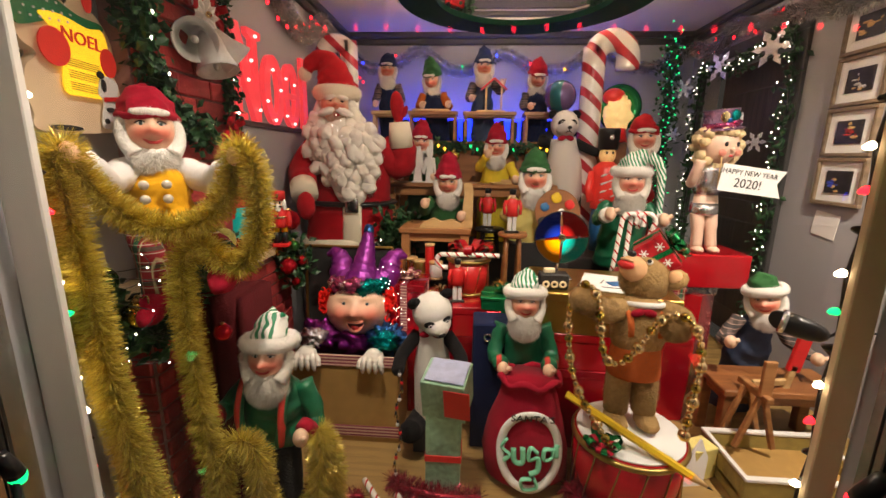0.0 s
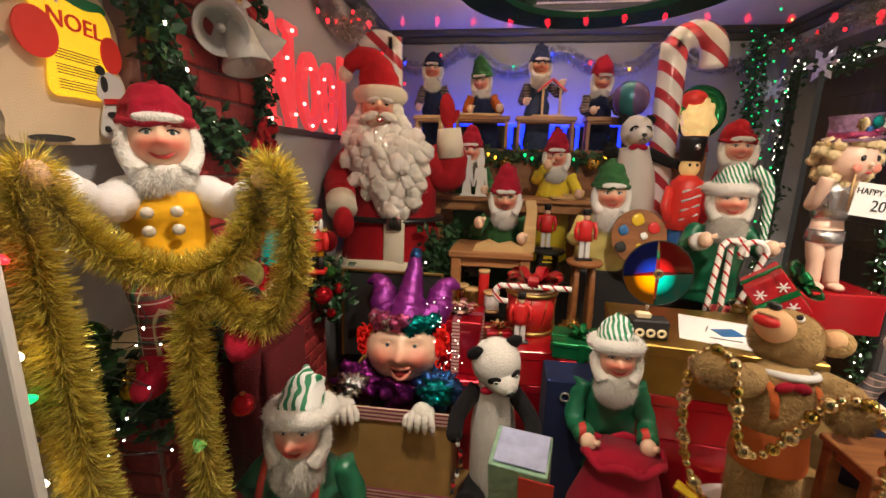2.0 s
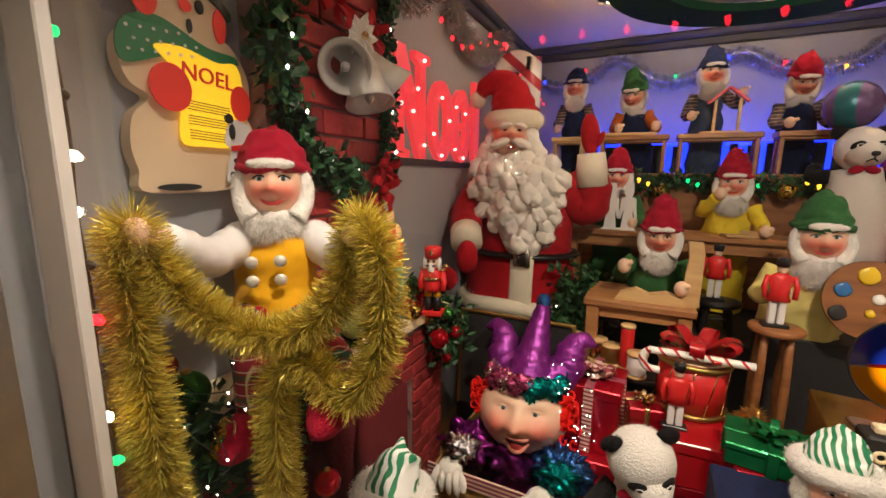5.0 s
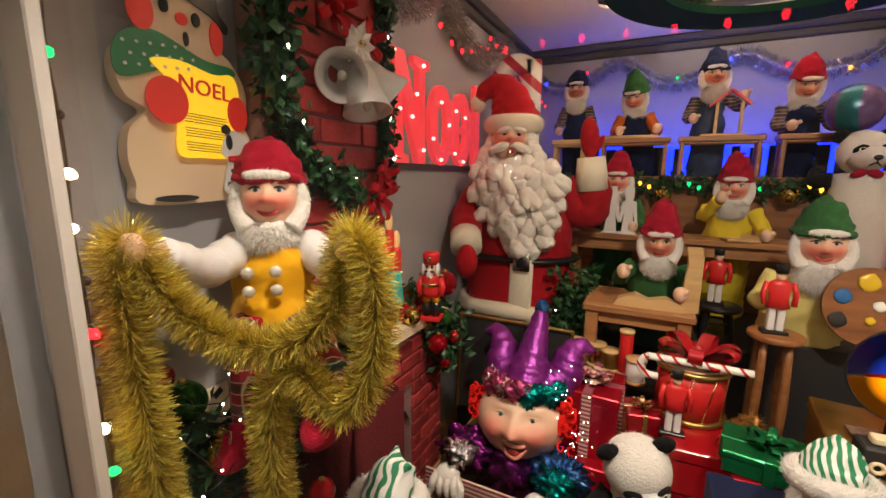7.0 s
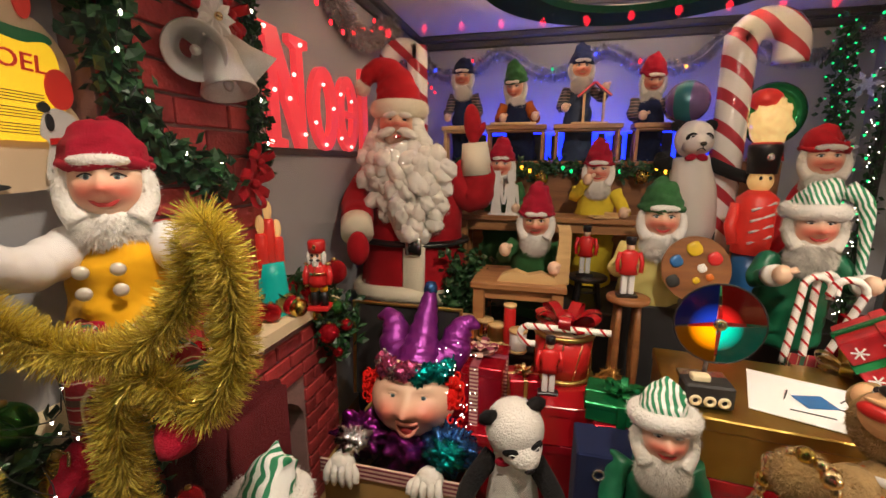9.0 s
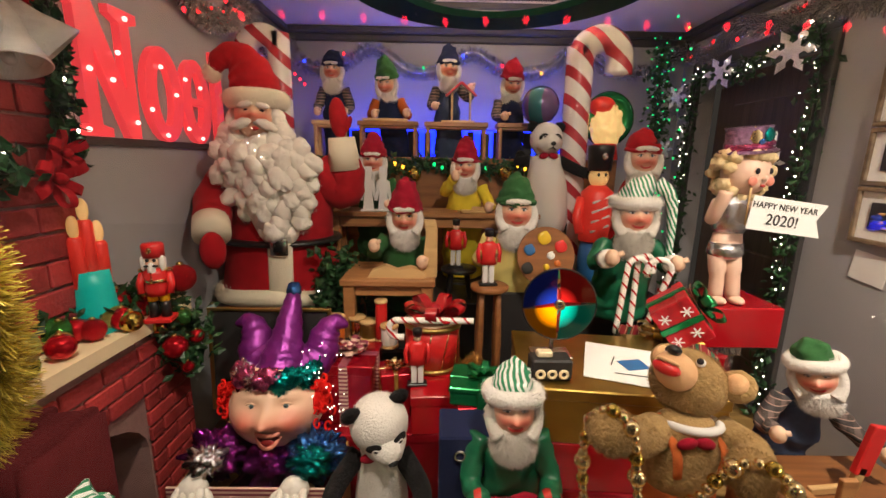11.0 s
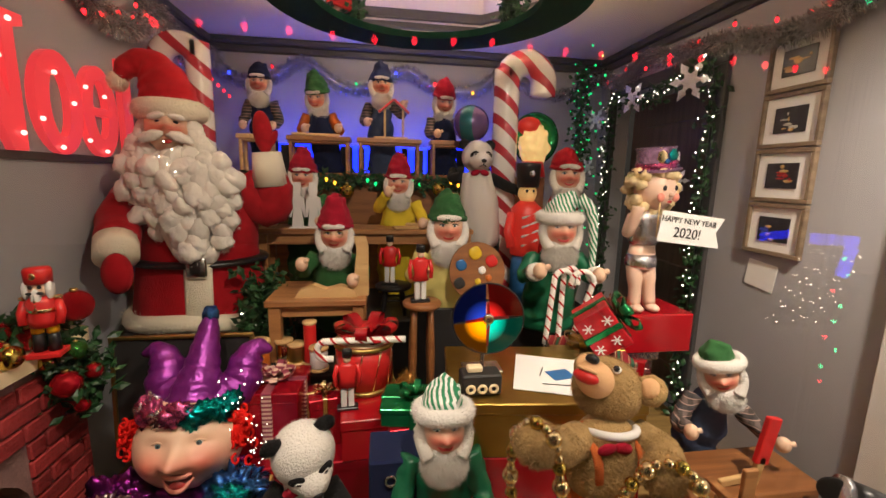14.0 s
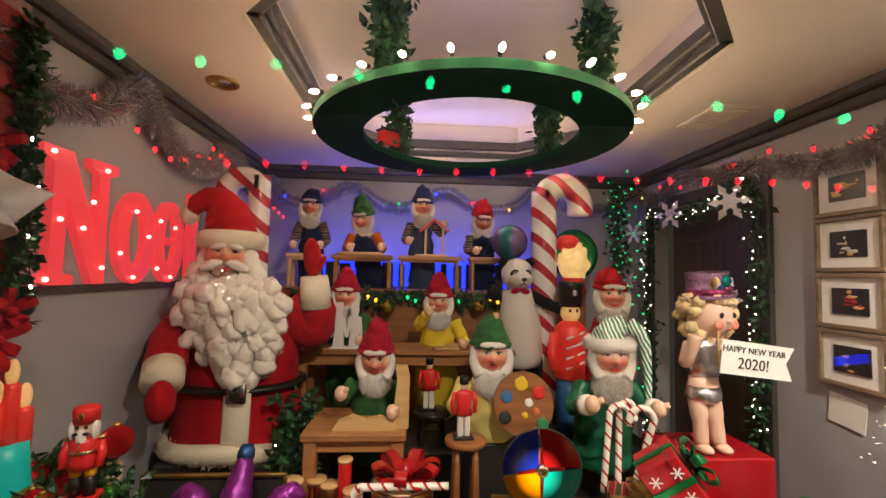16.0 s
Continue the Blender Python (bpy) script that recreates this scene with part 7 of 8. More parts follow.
# ---- front bench and stools ----
table("workbench", -0.645, -0.228, 2.40, 2.74, 0.932, 0.34, BENCH, "oiled wooden bench with a scorched top", 0.05, 0.05)
elf("elf in green felt with glasses and a red cap", (-0.385, 2.80, 0.70), (-0.376, 2.63, 1.185), 0.088, [(-0.505, 2.50, 1.06), (-0.28, 2.48, 1.0)], nod=6, hat=REDF, coat=GREENF, hat_h=1.85, wide=1.2, group="bench elves", glasses=True, long=1.15)
solid("upright_board", one(plate([(-0.035, 0), (0.035, 0), (0.035, 0.22), (0.025, 0.26), (-0.025, 0.26), (-0.015, 0.20)], 0.02), PINE, T(-0.255, 2.46, 0.932, 0, 0, 8), True), (-0.255, 2.46, 0.932), "pale pine board standing on the bench", "board")
solid("carved_wood", one(plate([(-0.13, 0), (0.13, 0), (0.12, 0.03), (0.06, 0.05), (0.0, 0.035), (-0.05, 0.055), (-0.11, 0.03)], 0.05), PINE, T(-0.40, 2.44, 0.932), True), (-0.40, 2.44, 0.932), "rough carved pine piece on the bench", "carving")
stool((-0.10, 2.92, 0.70), 0.862, 0.10, BLACKV, "small black painted stool")
toy_soldier((-0.12, 2.91, 0.862), 0.275, -6, "red-coated wooden soldier on the black stool")
stool((0.005, 2.37, 0.0), 0.930, 0.082, WALNUT, "paint-splashed round wooden stool")
toy_soldier((-0.005, 2.36, 0.930), 0.245, 5, "red-coated wooden soldier on the painted stool")
elf("painter elf in a pale yellow shirt and green cap", (0.13, 2.66, 0.80), (0.135, 2.55, 1.225), 0.096, [(-0.0, 2.46, 1.02), (0.26, 2.50, 0.98)], yaw=-4, hat=GREENF, coat=PALEY, hat_h=1.6, wide=1.2, group="bench elves", long=1.2)
pal = holder("palette", (0.258, 2.44, 0.91), "large wooden artist palette with five paint blobs", "palette")
PM = T(0.258, 2.44, 1.04, -10, 0, 4)
part("board", one(plate(oval(0, 0, 0.128, 0.132, 30, 0.3), 0.014), WALNUT, PM, True), pal)
for x, z, m_, s in ((-0.075, 0.03, ENAMBL, 0.025), (-0.01, 0.082, ENAMYE, 0.03), (0.065, 0.045, REDPL, 0.028), (-0.085, -0.05, INK, 0.026), (0.02, 0.005, PAPER, 0.018), (0.05, -0.03, ENAMOR, 0.015), (0.075, -0.08, ENAMGR, 0.026), (0.0, -0.045, ENAMYE, 0.014)):
    part("paint_blob", one(ell(s, 0.006, s, 14, 8, 0.2, 3, x), m_, PM @ T(x, -0.003, z)), pal)
# Added near-black support for the painter, in place of the shade behind the palette.
solid("easel_block", one(block(0.36, 0.14, 0.50, 0.005), DARK, T(0.18, 2.60, 0.34 + 0.25), True), (0.27, 2.50, 0.34), "added dark block behind the palette", "stand")
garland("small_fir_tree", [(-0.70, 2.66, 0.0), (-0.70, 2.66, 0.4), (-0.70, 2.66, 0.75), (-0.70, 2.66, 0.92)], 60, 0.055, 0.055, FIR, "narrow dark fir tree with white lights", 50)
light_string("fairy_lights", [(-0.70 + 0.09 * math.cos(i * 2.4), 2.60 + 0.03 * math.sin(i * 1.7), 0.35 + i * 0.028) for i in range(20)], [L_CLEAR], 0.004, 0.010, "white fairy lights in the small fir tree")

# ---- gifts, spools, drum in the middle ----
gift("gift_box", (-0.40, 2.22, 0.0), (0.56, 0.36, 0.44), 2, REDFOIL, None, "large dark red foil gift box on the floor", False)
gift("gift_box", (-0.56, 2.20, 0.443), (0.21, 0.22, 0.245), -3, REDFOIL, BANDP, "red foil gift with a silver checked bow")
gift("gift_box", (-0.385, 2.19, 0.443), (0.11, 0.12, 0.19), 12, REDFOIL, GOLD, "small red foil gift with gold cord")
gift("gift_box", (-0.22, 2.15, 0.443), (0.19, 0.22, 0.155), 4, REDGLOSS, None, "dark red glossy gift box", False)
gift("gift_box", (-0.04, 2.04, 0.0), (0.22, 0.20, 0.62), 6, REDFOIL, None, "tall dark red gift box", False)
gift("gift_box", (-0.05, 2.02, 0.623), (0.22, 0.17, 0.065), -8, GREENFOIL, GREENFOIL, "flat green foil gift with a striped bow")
# Added near-black support for the spools, in place of the shade behind the gifts.
solid("shelf_board", one(block(0.40, 0.16, 0.02, 0.003), DARK, T(-0.50, 2.385, 0.65), True).add(block(0.36, 0.12, 0.64, 0.003), DARK, T(-0.50, 2.40, 0.32), True), (-0.5, 2.4, 0), "added dark stand behind the gifts", "stand")
for x, y, z0, h, r, m_, t_ in ((-0.655, 2.34, 0.66, 0.13, 0.042, ENAMOR, "orange thread spool"), (-0.52, 2.40, 0.66, 0.09, 0.035, BRASS, "brown thread spool"), (-0.575, 2.42, 0.66, 0.10, 0.035, GOLD, "gold thread spool"), (-0.42, 2.33, 0.66, 0.10, 0.036, WHITE, "white thread spool"), (-0.462, 2.385, 0.66, 0.19, 0.026, REDPL, "tall red thread spool")):
    sp = holder("thread_spool", (x, y, z0), "large wooden " + t_, "spool", "thread spools")
    part("thread", one(lathe([(r * 0.95, 0.012), (r, 0.02), (r, h - 0.02), (r * 0.95, h - 0.012)], 20), m_, T(x, y, z0)), sp)
    for z in (0, h - 0.012):
        part("rim", one(lathe([(r * 1.08, 0), (r * 1.12, 0.006), (r * 1.08, 0.012), (0, 0.012)], 20), PINE, T(x, y, z0 + z)), sp)
dr = holder("toy_drum", (-0.235, 2.30, 0.60), "red toy drum with gold hoops", "drum")
DX, DY = -0.235, 2.30
part("shell", one(lathe([(0.112, 0), (0.112, 0.20)], 30), REDPL, T(DX, DY, 0.60)), dr)
part("drumhead", one(lathe([(0.108, 0), (0.106, 0.004), (0, 0.005)], 30), CREAM, T(DX, DY, 0.80)), dr)
for z in (0.612, 0.79):
    part("hoop", one(tube([(DX + 0.113 * math.cos(a), DY + 0.113 * math.sin(a), z) for a in np.linspace(0, 2 * math.pi, 37)[:-1]], 0.011, 8, True), BRASS), dr, "gold hoop")
for i in range(10):
    a, c = 2 * math.pi * i / 10, 2 * math.pi * (i + 0.5) / 10
    part("cord", one(tube([(DX + 0.115 * math.cos(a), DY + 0.115 * math.sin(a), 0.62), (DX + 0.115 * math.cos(c), DY + 0.115 * math.sin(c), 0.785)], 0.003, 5), GOLD), dr)
solid("gift_bow", bow_shape(T(DX + 0.01, DY - 0.01, 0.805), 0.11, REDGLOSS, 11), (DX, DY, 0.805), "big glossy red ribbon bow on the toy drum", "bow")
cane("candy_cane", (-0.075, 2.19, 0.835), 0.33, 0.07, 0.013, CANES, 180, "candy cane lying across the toy drum", tilt=(0, 90), group="small candy canes")
toy_soldier((-0.29, 2.12, 0.60), 0.235, 4, "flat red wooden soldier leaning on the drum")
tinsel("tinsel_garland", [(-0.12, 2.20, 0.62), (-0.06, 2.16, 0.70), (-0.09, 2.12, 0.60), (-0.14, 2.06, 0.50)], 1200, 0.035, TCOPPER, "copper gold tinsel beside the drum", 0.002)
light_string("fairy_lights", [(-0.60 + RNG.normal() * 0.055, 1.98 + RNG.normal() * 0.03, 0.82 - i * 0.0075 + RNG.normal() * 0.02) for i in range(60)], [L_CLEAR], 0.0017, 0.005, "fine copper-wire fairy lights behind the jester", wire=False)

# gold and red boxes with the colour wheel
gift("gift_box", (0.36, 2.02, 0.0), (0.56, 0.42, 0.40), -4, REDFOIL, None, "large red foil gift box on the floor", False)
gift("gift_box", (0.36, 2.02, 0.403), (0.56, 0.42, 0.17), -4, REDGLOSS, None, "dark red glossy gift box", False)
gift("gift_box", (0.38, 2.02, 0.576), (0.62, 0.44, 0.185), -6, GOLDF, None, "wide gold foil gift box under the colour wheel", False)
sheet = holder("drawing_sheet", (0.47, 1.97, 0.764), "white sheet with a blue toy drawing", "paper")
part("paper", one(block(0.34, 0.28, 0.003, 0.001), PAPER, T(0.47, 1.97, 0.768, 0, 0, -20), True), sheet)
part("drawing", one(block(0.085, 0.07, 0.002, 0.001), ENAMBL, T(0.46, 1.97, 0.7715, 0, 0, 10), True), sheet, "blue drawn box")
for i, (x, y, l, a) in enumerate(((0.40, 2.0, 0.07, 60), (0.53, 1.93, 0.06, -30), (0.42, 1.90, 0.10, -15), (0.55, 2.0, 0.05, 40))):
    part("pen_line", one(block(l, 0.004, 0.002, 0.0005), INK, T(x, y, 0.7715, 0, 0, a), True), sheet)
wh = holder("colour_wheel", (0.193, 2.03, 0.765), "vintage colour wheel lamp with four lit gels", "lamp")
WM = T(0.193, 1.985, 0.98, -4, 0, -4)
for k in range(4):
    a0 = (0, 1, 2, 3)[k]
    start = {0: 95, 1: 5, 2: -90, 3: 190}[k]
    end = {0: 188, 1: 93, 2: 3, 3: 268}[k]
    pts = [(0.012 * math.cos(radians((start + end) / 2)), 0.012 * math.sin(radians((start + end) / 2)))] + [(0.121 * math.cos(radians(a)), 0.121 * math.sin(radians(a))) for a in np.linspace(start, end, 14)]
    part("gel", one(plate(pts, 0.004), WHEELS[k], WM, True), wh, ("blue", "red", "teal green", "amber")[k] + " gel segment")
part("rim", one(tube([(0.122 * math.cos(a), 0.002, 0.122 * math.sin(a)) for a in np.linspace(0, 2 * math.pi, 49)[:-1]], 0.003, 8, True), BLACKV, WM), wh)
part("hub", one(ell(0.02, 0.012, 0.02, 14, 8), STEEL, WM @ T(0, -0.006, 0)).add(tube([(0.012 * math.cos(a), -0.016, 0.012 * math.sin(a)) for a in np.linspace(0, 2 * math.pi, 17)[:-1]], 0.003, 6, True), BRASS, WM), wh)
part("lamp_housing", one(lathe([(0.05, 0), (0.075, 0.06), (0.078, 0.09)], 24), REDPL, T(0.20, 2.10, 0.95, 90)), wh)
part("stand", one(tube([(0.193, 2.0, 0.98), (0.193, 2.04, 0.87), (0.193, 2.05, 0.77)], 0.008, 8), STEEL).add(block(0.14, 0.09, 0.012, 0.003), STEEL, T(0.193, 2.05, 0.771), True), wh)
rb = holder("robot_box", (0.15, 1.90, 0.764), "small dark box toy with round brass dials", "toy")
part("case", one(block(0.13, 0.07, 0.07, 0.006), DARK, T(0.15, 1.90, 0.80), True), rb)
for i in range(3):
    part("dial", one(tube([(0.113 + i * 0.037 + 0.012 * math.cos(a), 1.862, 0.79 + 0.012 * math.sin(a)) for a in np.linspace(0, 2 * math.pi, 17)[:-1]], 0.005, 6, True), CREAM), rb)
part("top_knob", one(block(0.05, 0.03, 0.02, 0.004), CREAM, T(0.13, 1.90, 0.845), True), rb)
radio = holder("toy_radio", (-0.08, 1.80, 0.0), "dark navy toy box with white dials", "toy")
part("case", one(block(0.19, 0.16, 0.62, 0.006), NAVY, T(-0.11, 1.86, 0.31), True), radio)
for i in range(2):
    part("dial", one(tube([(-0.14 + i * 0.05 + 0.016 * math.cos(a), 1.776, 0.56 + 0.016 * math.sin(a)) for a in np.linspace(0, 2 * math.pi, 17)[:-1]], 0.005, 6, True), SILVER), radio)

# ---- east side: stacked gifts, canes, striped elf, pandas, cane, doll ----
gift("gift_box", (0.72, 2.24, 0.0), (0.34, 0.34, 0.46), 5, REDFOIL, None, "large red foil gift box on the floor", False)
gift("gift_box", (0.70, 2.24, 0.463), (0.30, 0.28, 0.28), -8, PLAID, GOLDF, "red tartan gift box with gold ribbon")
tg = gift("tilted_gift", (0.635, 2.15, 0.845), (0.17, 0.15, 0.14), -14, GIFTW, GREENFOIL, "red snowflake gift with a green ribbon, tilted", True, (8, 52))
TGM = T(0.635, 2.15, 0.845, 8, 52, -14)
for x, z in ((-0.045, 0.035), (0.045, 0.10), (-0.04, 0.112), (0.05, 0.028)):
    fl = Build()
    for k in range(3):
        fl.add(block(0.042, 0.002, 0.005, 0.0005), PAPER, TGM @ T(x, -0.081, z, 0, 60 * k, 0), True)
    part("printed_flake", fl, tg, "white printed snowflake")
solid("gift_bow", bow_shape(TGM @ T(0, 0, 0.150), 0.075, GREENFOIL, 12), tuple(TGM @ Vector((0, 0, 0.15))), "big green foil ribbon bow on the tilted gift", "bow")
for x, y, a, m_ in ((0.56, 2.36, 0, 1), (0.63, 2.38, 20, 1), (0.68, 2.36, 170, 1)):
    cane("candy_cane", (x, y, 0.72), 0.36 - 0.02 * m_, 0.09, 0.013, CANES, a, "candy cane standing among the gifts", tilt=(-6, 8 if a < 90 else -14), group="small candy canes")
elf("large elf with striped green cap and long grey beard", (0.70, 2.70, 0.70), (0.69, 2.58, 1.215), 0.105, [(0.54, 2.46, 1.03), (0.86, 2.50, 1.0)], yaw=-8, hat=STRIPEG, brim=BEARD, coat=GREENS, beard=GREYB, hat_h=1.5, tip=(0.6, 0.1), wide=1.15, group="striped cap elves", long=1.35, tufts=800, cuff=BEARD)
solid("cap_tail", one(tube(smooth([(0.78, 2.58, 1.36), (0.84, 2.56, 1.30), (0.855, 2.55, 1.15), (0.86, 2.55, 0.98)], 6), np.linspace(0.035, 0.012, 19), 12), STRIPEG), (0.84, 2.56, 1.15), "striped satin cap tail hanging beside the elf", "cap")
elf("old elf with a floppy red velvet cap", (0.88, 3.05, 0.70), (0.875, 2.95, 1.47), 0.10, [], yaw=-10, hat=VELVET, brim=None, coat=VELVET, beard=GREYB, hat_h=1.15, tip=(0.4, 0.1), wide=1.1, group="bench elves")
sl = holder("soldier_light", (0.69, 3.08, 0.70), "lit plastic toy soldier lamp, red coat, black hat", "light-up decoration")
SLM = T(0.69, 3.06, 0.70)
part("blue_legs", one(lathe([(0.075, 0), (0.08, 0.2), (0.07, 0.30)], 20), ENAMBL, SLM), sl, "blue moulded legs")
part("coat", one(lathe([(0.085, 0.30), (0.09, 0.36), (0.085, 0.50), (0.09, 0.58), (0.045, 0.62)], 20), L_MRED, SLM), sl, "lit red coat")
for i in range(4):
    part("braid", one(tube([(-0.05, -0.08, 0.36 + i * 0.055), (0.05, -0.08, 0.40 + i * 0.055)], 0.007, 6), WHITE, SLM), sl, "white braid")
part("face", one(ell(0.055, 0.055, 0.06, 18, 12), L_MOULD, SLM @ T(0, 0, 0.665)), sl)
part("hat", one(lathe([(0.062, 0.70), (0.072, 0.82), (0.07, 0.84), (0, 0.845)], 20), BLACKV, SLM).add(ell(0.018, 0.008, 0.02, 12, 8), SILVER, SLM @ T(0, -0.068, 0.78)), sl)
for s in (-1, 1):
    part("eye", one(ell(0.008, 0.005, 0.010, 8, 6), INK, SLM @ T(s * 0.02, -0.05, 0.68)), sl)
    part("arm", one(tube([(s * 0.09, 0, 0.55), (s * 0.115, -0.02, 0.44), (s * 0.10, -0.05, 0.35)], 0.026, 10), L_MRED, SLM), sl)
cane("giant_candy_cane", (0.615, 3.33, 0.70), 1.46, 0.235, 0.082, CANE, 0, "giant striped candy cane with a curved top", group="giant candy canes")
bm_ = holder("santa_light", (0.86, 3.42, 1.46), "glowing amber blow-moulded Santa lamp with red cap", "light-up decoration")
part("globe", one(ell(0.10, 0.09, 0.125, 36, 26, 0.3, 5), L_GLOBE, T(0.835, 3.40, 1.67)), bm_, "glowing amber head")
part("cap", one(ell(0.08, 0.07, 0.06, 20, 12), L_MRED, T(0.80, 3.40, 1.79)), bm_)
part("wreath", one(tube([(0.87 + 0.12 * math.cos(a), 3.47, 1.72 + 0.13 * math.sin(a)) for a in np.linspace(0, 2 * math.pi, 33)[:-1]], 0.045, 10, True), GREENFOIL), bm_, "dark green wreath ring")
part("foot", one(lathe([(0.09, 0), (0.07, 0.1)], 20), REDPL, T(0.835, 3.40, 1.463)), bm_)
panda("white plush panda doll with red bow tie, arms out", (0.475, 3.28, 1.02), (0.425, 3.25, 1.575), 0.10, 4, 0, 0.125, [(0.66, 3.12, 1.38), (0.29, 3.34, 1.48)], tall=1.32)
ballm = banded("ball panels", ((0.02, 0.16, 0.18), (0.14, 0.08, 0.22)), (0, 0, 30), 0.16, 0.5, 0.25, 0.3, coat=0.6)
solid("beach_ball", one(ell(0.115, 0.115, 0.115, 28, 18), ballm, T(0.40, 3.36, 1.785)), (0.40, 3.36, 1.67), "shiny teal and purple ball on the panda's head", "ball")
# Green reflection sparkles modelled as small bulbs; the fir behind them is added.
garland("hanging_fir", [(1.42, 3.98, 2.3), (1.43, 3.97, 1.8), (1.42, 3.98, 1.2), (1.42, 3.97, 0.5)], 16, 0.035, 0.05, FIR, "added fir garland that carries the green sparkle dots", 60)
light_string("fairy_lights", [(1.30 + 0.16 * ((i * 0.618) % 1), 3.86 + 0.05 * ((i * 0.37) % 1), 2.32 - i * 0.026) for i in range(66)], [L_GREEN], 0.006, 0.011, "green bulbs standing in for reflected sparkles in the corner", wire=False)
light_string("fairy_lights", [(0.98 + 0.10 * ((i * 0.618) % 1), 2.96, 2.18 - i * 0.05) for i in range(26)], [L_GREEN], 0.006, 0.012, "green bulbs standing in for a column of reflected sparkles", wire=False)

red = holder("doll_stand", (1.10, 2.52, 0), "red lacquer stand of stacked boxes with a silver band", "stand")
part("top_box", one(block(0.42, 0.30, 0.19, 0.006), REDGLOSS, T(1.11, 2.54, 0.735), True), red)
part("band", one(block(0.22, 0.22, 0.05, 0.004), SILVER, T(1.07, 2.53, 0.615), True), red, "silver band")
part("column", one(tube_up([(1.04, 2.53, 0.0), (1.08, 2.53, 0.59)], [0.20, 0.15], 4, 1, 1), REDGLOSS, None, True), red)
dl = Build()
DH_ = (1.09, 2.46, 1.415)
DM = T(*DH_, 2, 0, 14)
dl.add(ell(0.092, 0.09, 0.098, 26, 18), PORC, DM)
dl.add(ell(0.012, 0.014, 0.012, 10, 8), PORC, DM @ T(0, -0.09, -0.015))
for s in (-1, 1):
    dl.add(ell(0.022, 0.01, 0.02, 12, 8), CHEEK, DM @ T(s * 0.045, -0.078, -0.03))
    dl.add(ell(0.011, 0.006, 0.013, 10, 8), EYED, DM @ T(s * 0.034, -0.083, 0.012))
dl.add(ell(0.014, 0.006, 0.006, 10, 6), LIP, DM @ T(0, -0.088, -0.048))
r2 = np.random.default_rng(11)
for i in range(150):
    d = r2.normal(size=3)
    d /= np.linalg.norm(d)
    if d[1] < -0.35 and d[2] < 0.55:
        continue
    q = d * (0.112, 0.108, 0.108) + (0, 0.012, 0.0)
    dl.add(ell(0.026, 0.024, 0.026, 9, 7, 0.4, 4, i), BLONDE, DM @ T(*q, r2.random() * 90, 0, r2.random() * 90))
dl.add(lathe([(0.105, 0.0), (0.11, 0.008), (0.085, 0.014), (0.082, 0.09), (0.088, 0.105), (0, 0.108)], 26), SEQUIN, DM @ T(0.0, 0.01, 0.085, 0, -8, 0))
dl.add(lathe([(0.088, 0.012), (0.087, 0.04)], 26), PINKM, DM @ T(0.0, 0.01, 0.085, 0, -8, 0))
dl.add(lathe([(0.060, 1.06), (0.068, 1.10), (0.058, 1.16)], 22, 1.0, 0.75), PORC, T(1.07, 2.48, 0))
dl.add(lathe([(0.066, 1.155), (0.082, 1.20), (0.086, 1.27), (0.062, 1.325), (0.03, 1.345)], 22, 1.0, 0.75), SILVER, T(1.07, 2.48, 0))
dl.add(lathe([(0.062, 1.04), (0.078, 1.06), (0.070, 1.11)], 22, 1.0, 0.8), SILVER, T(1.07, 2.48, 0))
for s in (-1, 1):
    dl.add(tube(smooth([(1.07 + s * 0.035, 2.48, 1.06), (1.08 + s * 0.035, 2.47, 0.96), (1.09 + s * 0.04, 2.47, 0.86)], 4), [0.036] * 4 + [0.03] * 5, 14), PORC)
    dl.add(ell(0.03, 0.05, 0.02, 14, 10), PORC, T(1.09 + s * 0.042, 2.45, 0.85))
dl.add(tube(smooth([(1.0, 2.47, 1.29), (0.955, 2.43, 1.22), (0.955, 2.38, 1.30), (0.96, 2.37, 1.34)], 4), 0.026, 12), PORC)
dl.add(tube(smooth([(1.14, 2.47, 1.29), (1.18, 2.43, 1.26), (1.15, 2.39, 1.27)], 4), 0.026, 12), PORC)
for x, z, w, h, m_ in ((-0.05, 0.15, 0.022, 0.034, GOLD), (0.0, 0.155, 0.026, 0.028, TEALM), (0.045, 0.14, 0.020, 0.030, GLITS), (0.02, 0.125, 0.030, 0.014, PINKM), (-0.03, 0.13, 0.016, 0.014, BLUEM)):
    dl.add(ell(w, 0.007, h, 16, 10, 0.3, 4, x), m_, DM @ T(x, 0.01 - math.sqrt(max(0.0, 0.0072 - x * x)), z, 0, -8, math.degrees(math.asin(x / 0.085))))
solid("new_year_doll", dl, (1.09, 2.47, 0.832), "blonde doll in silver lame and a shiny top hat", "doll")
ban = holder("banner", (1.23, 2.385, 1.16), "white paper pennant with black New Year lettering", "banner")
BM = T(1.235, 2.375, 1.238, 0, 7, 4)
part("paper", one(plate([(-0.17, -0.07), (0.17, -0.07), (0.135, 0.0), (0.17, 0.07), (-0.17, 0.07)], 0.003), PAPER, BM, True), ban)
part("writing", letters("HAPPY NEW YEAR", 0.036, INK, BM @ T(-0.02, -0.002, 0.034), 0.001), ban, "black letters")
part("writing", letters("2020!", 0.066, INK, BM @ T(-0.02, -0.002, -0.022), 0.001), ban, "black numerals")
part("stick", one(tube([(1.07, 2.385, 1.20), (1.07, 2.385, 1.36)], 0.004, 6), PINE), ban)

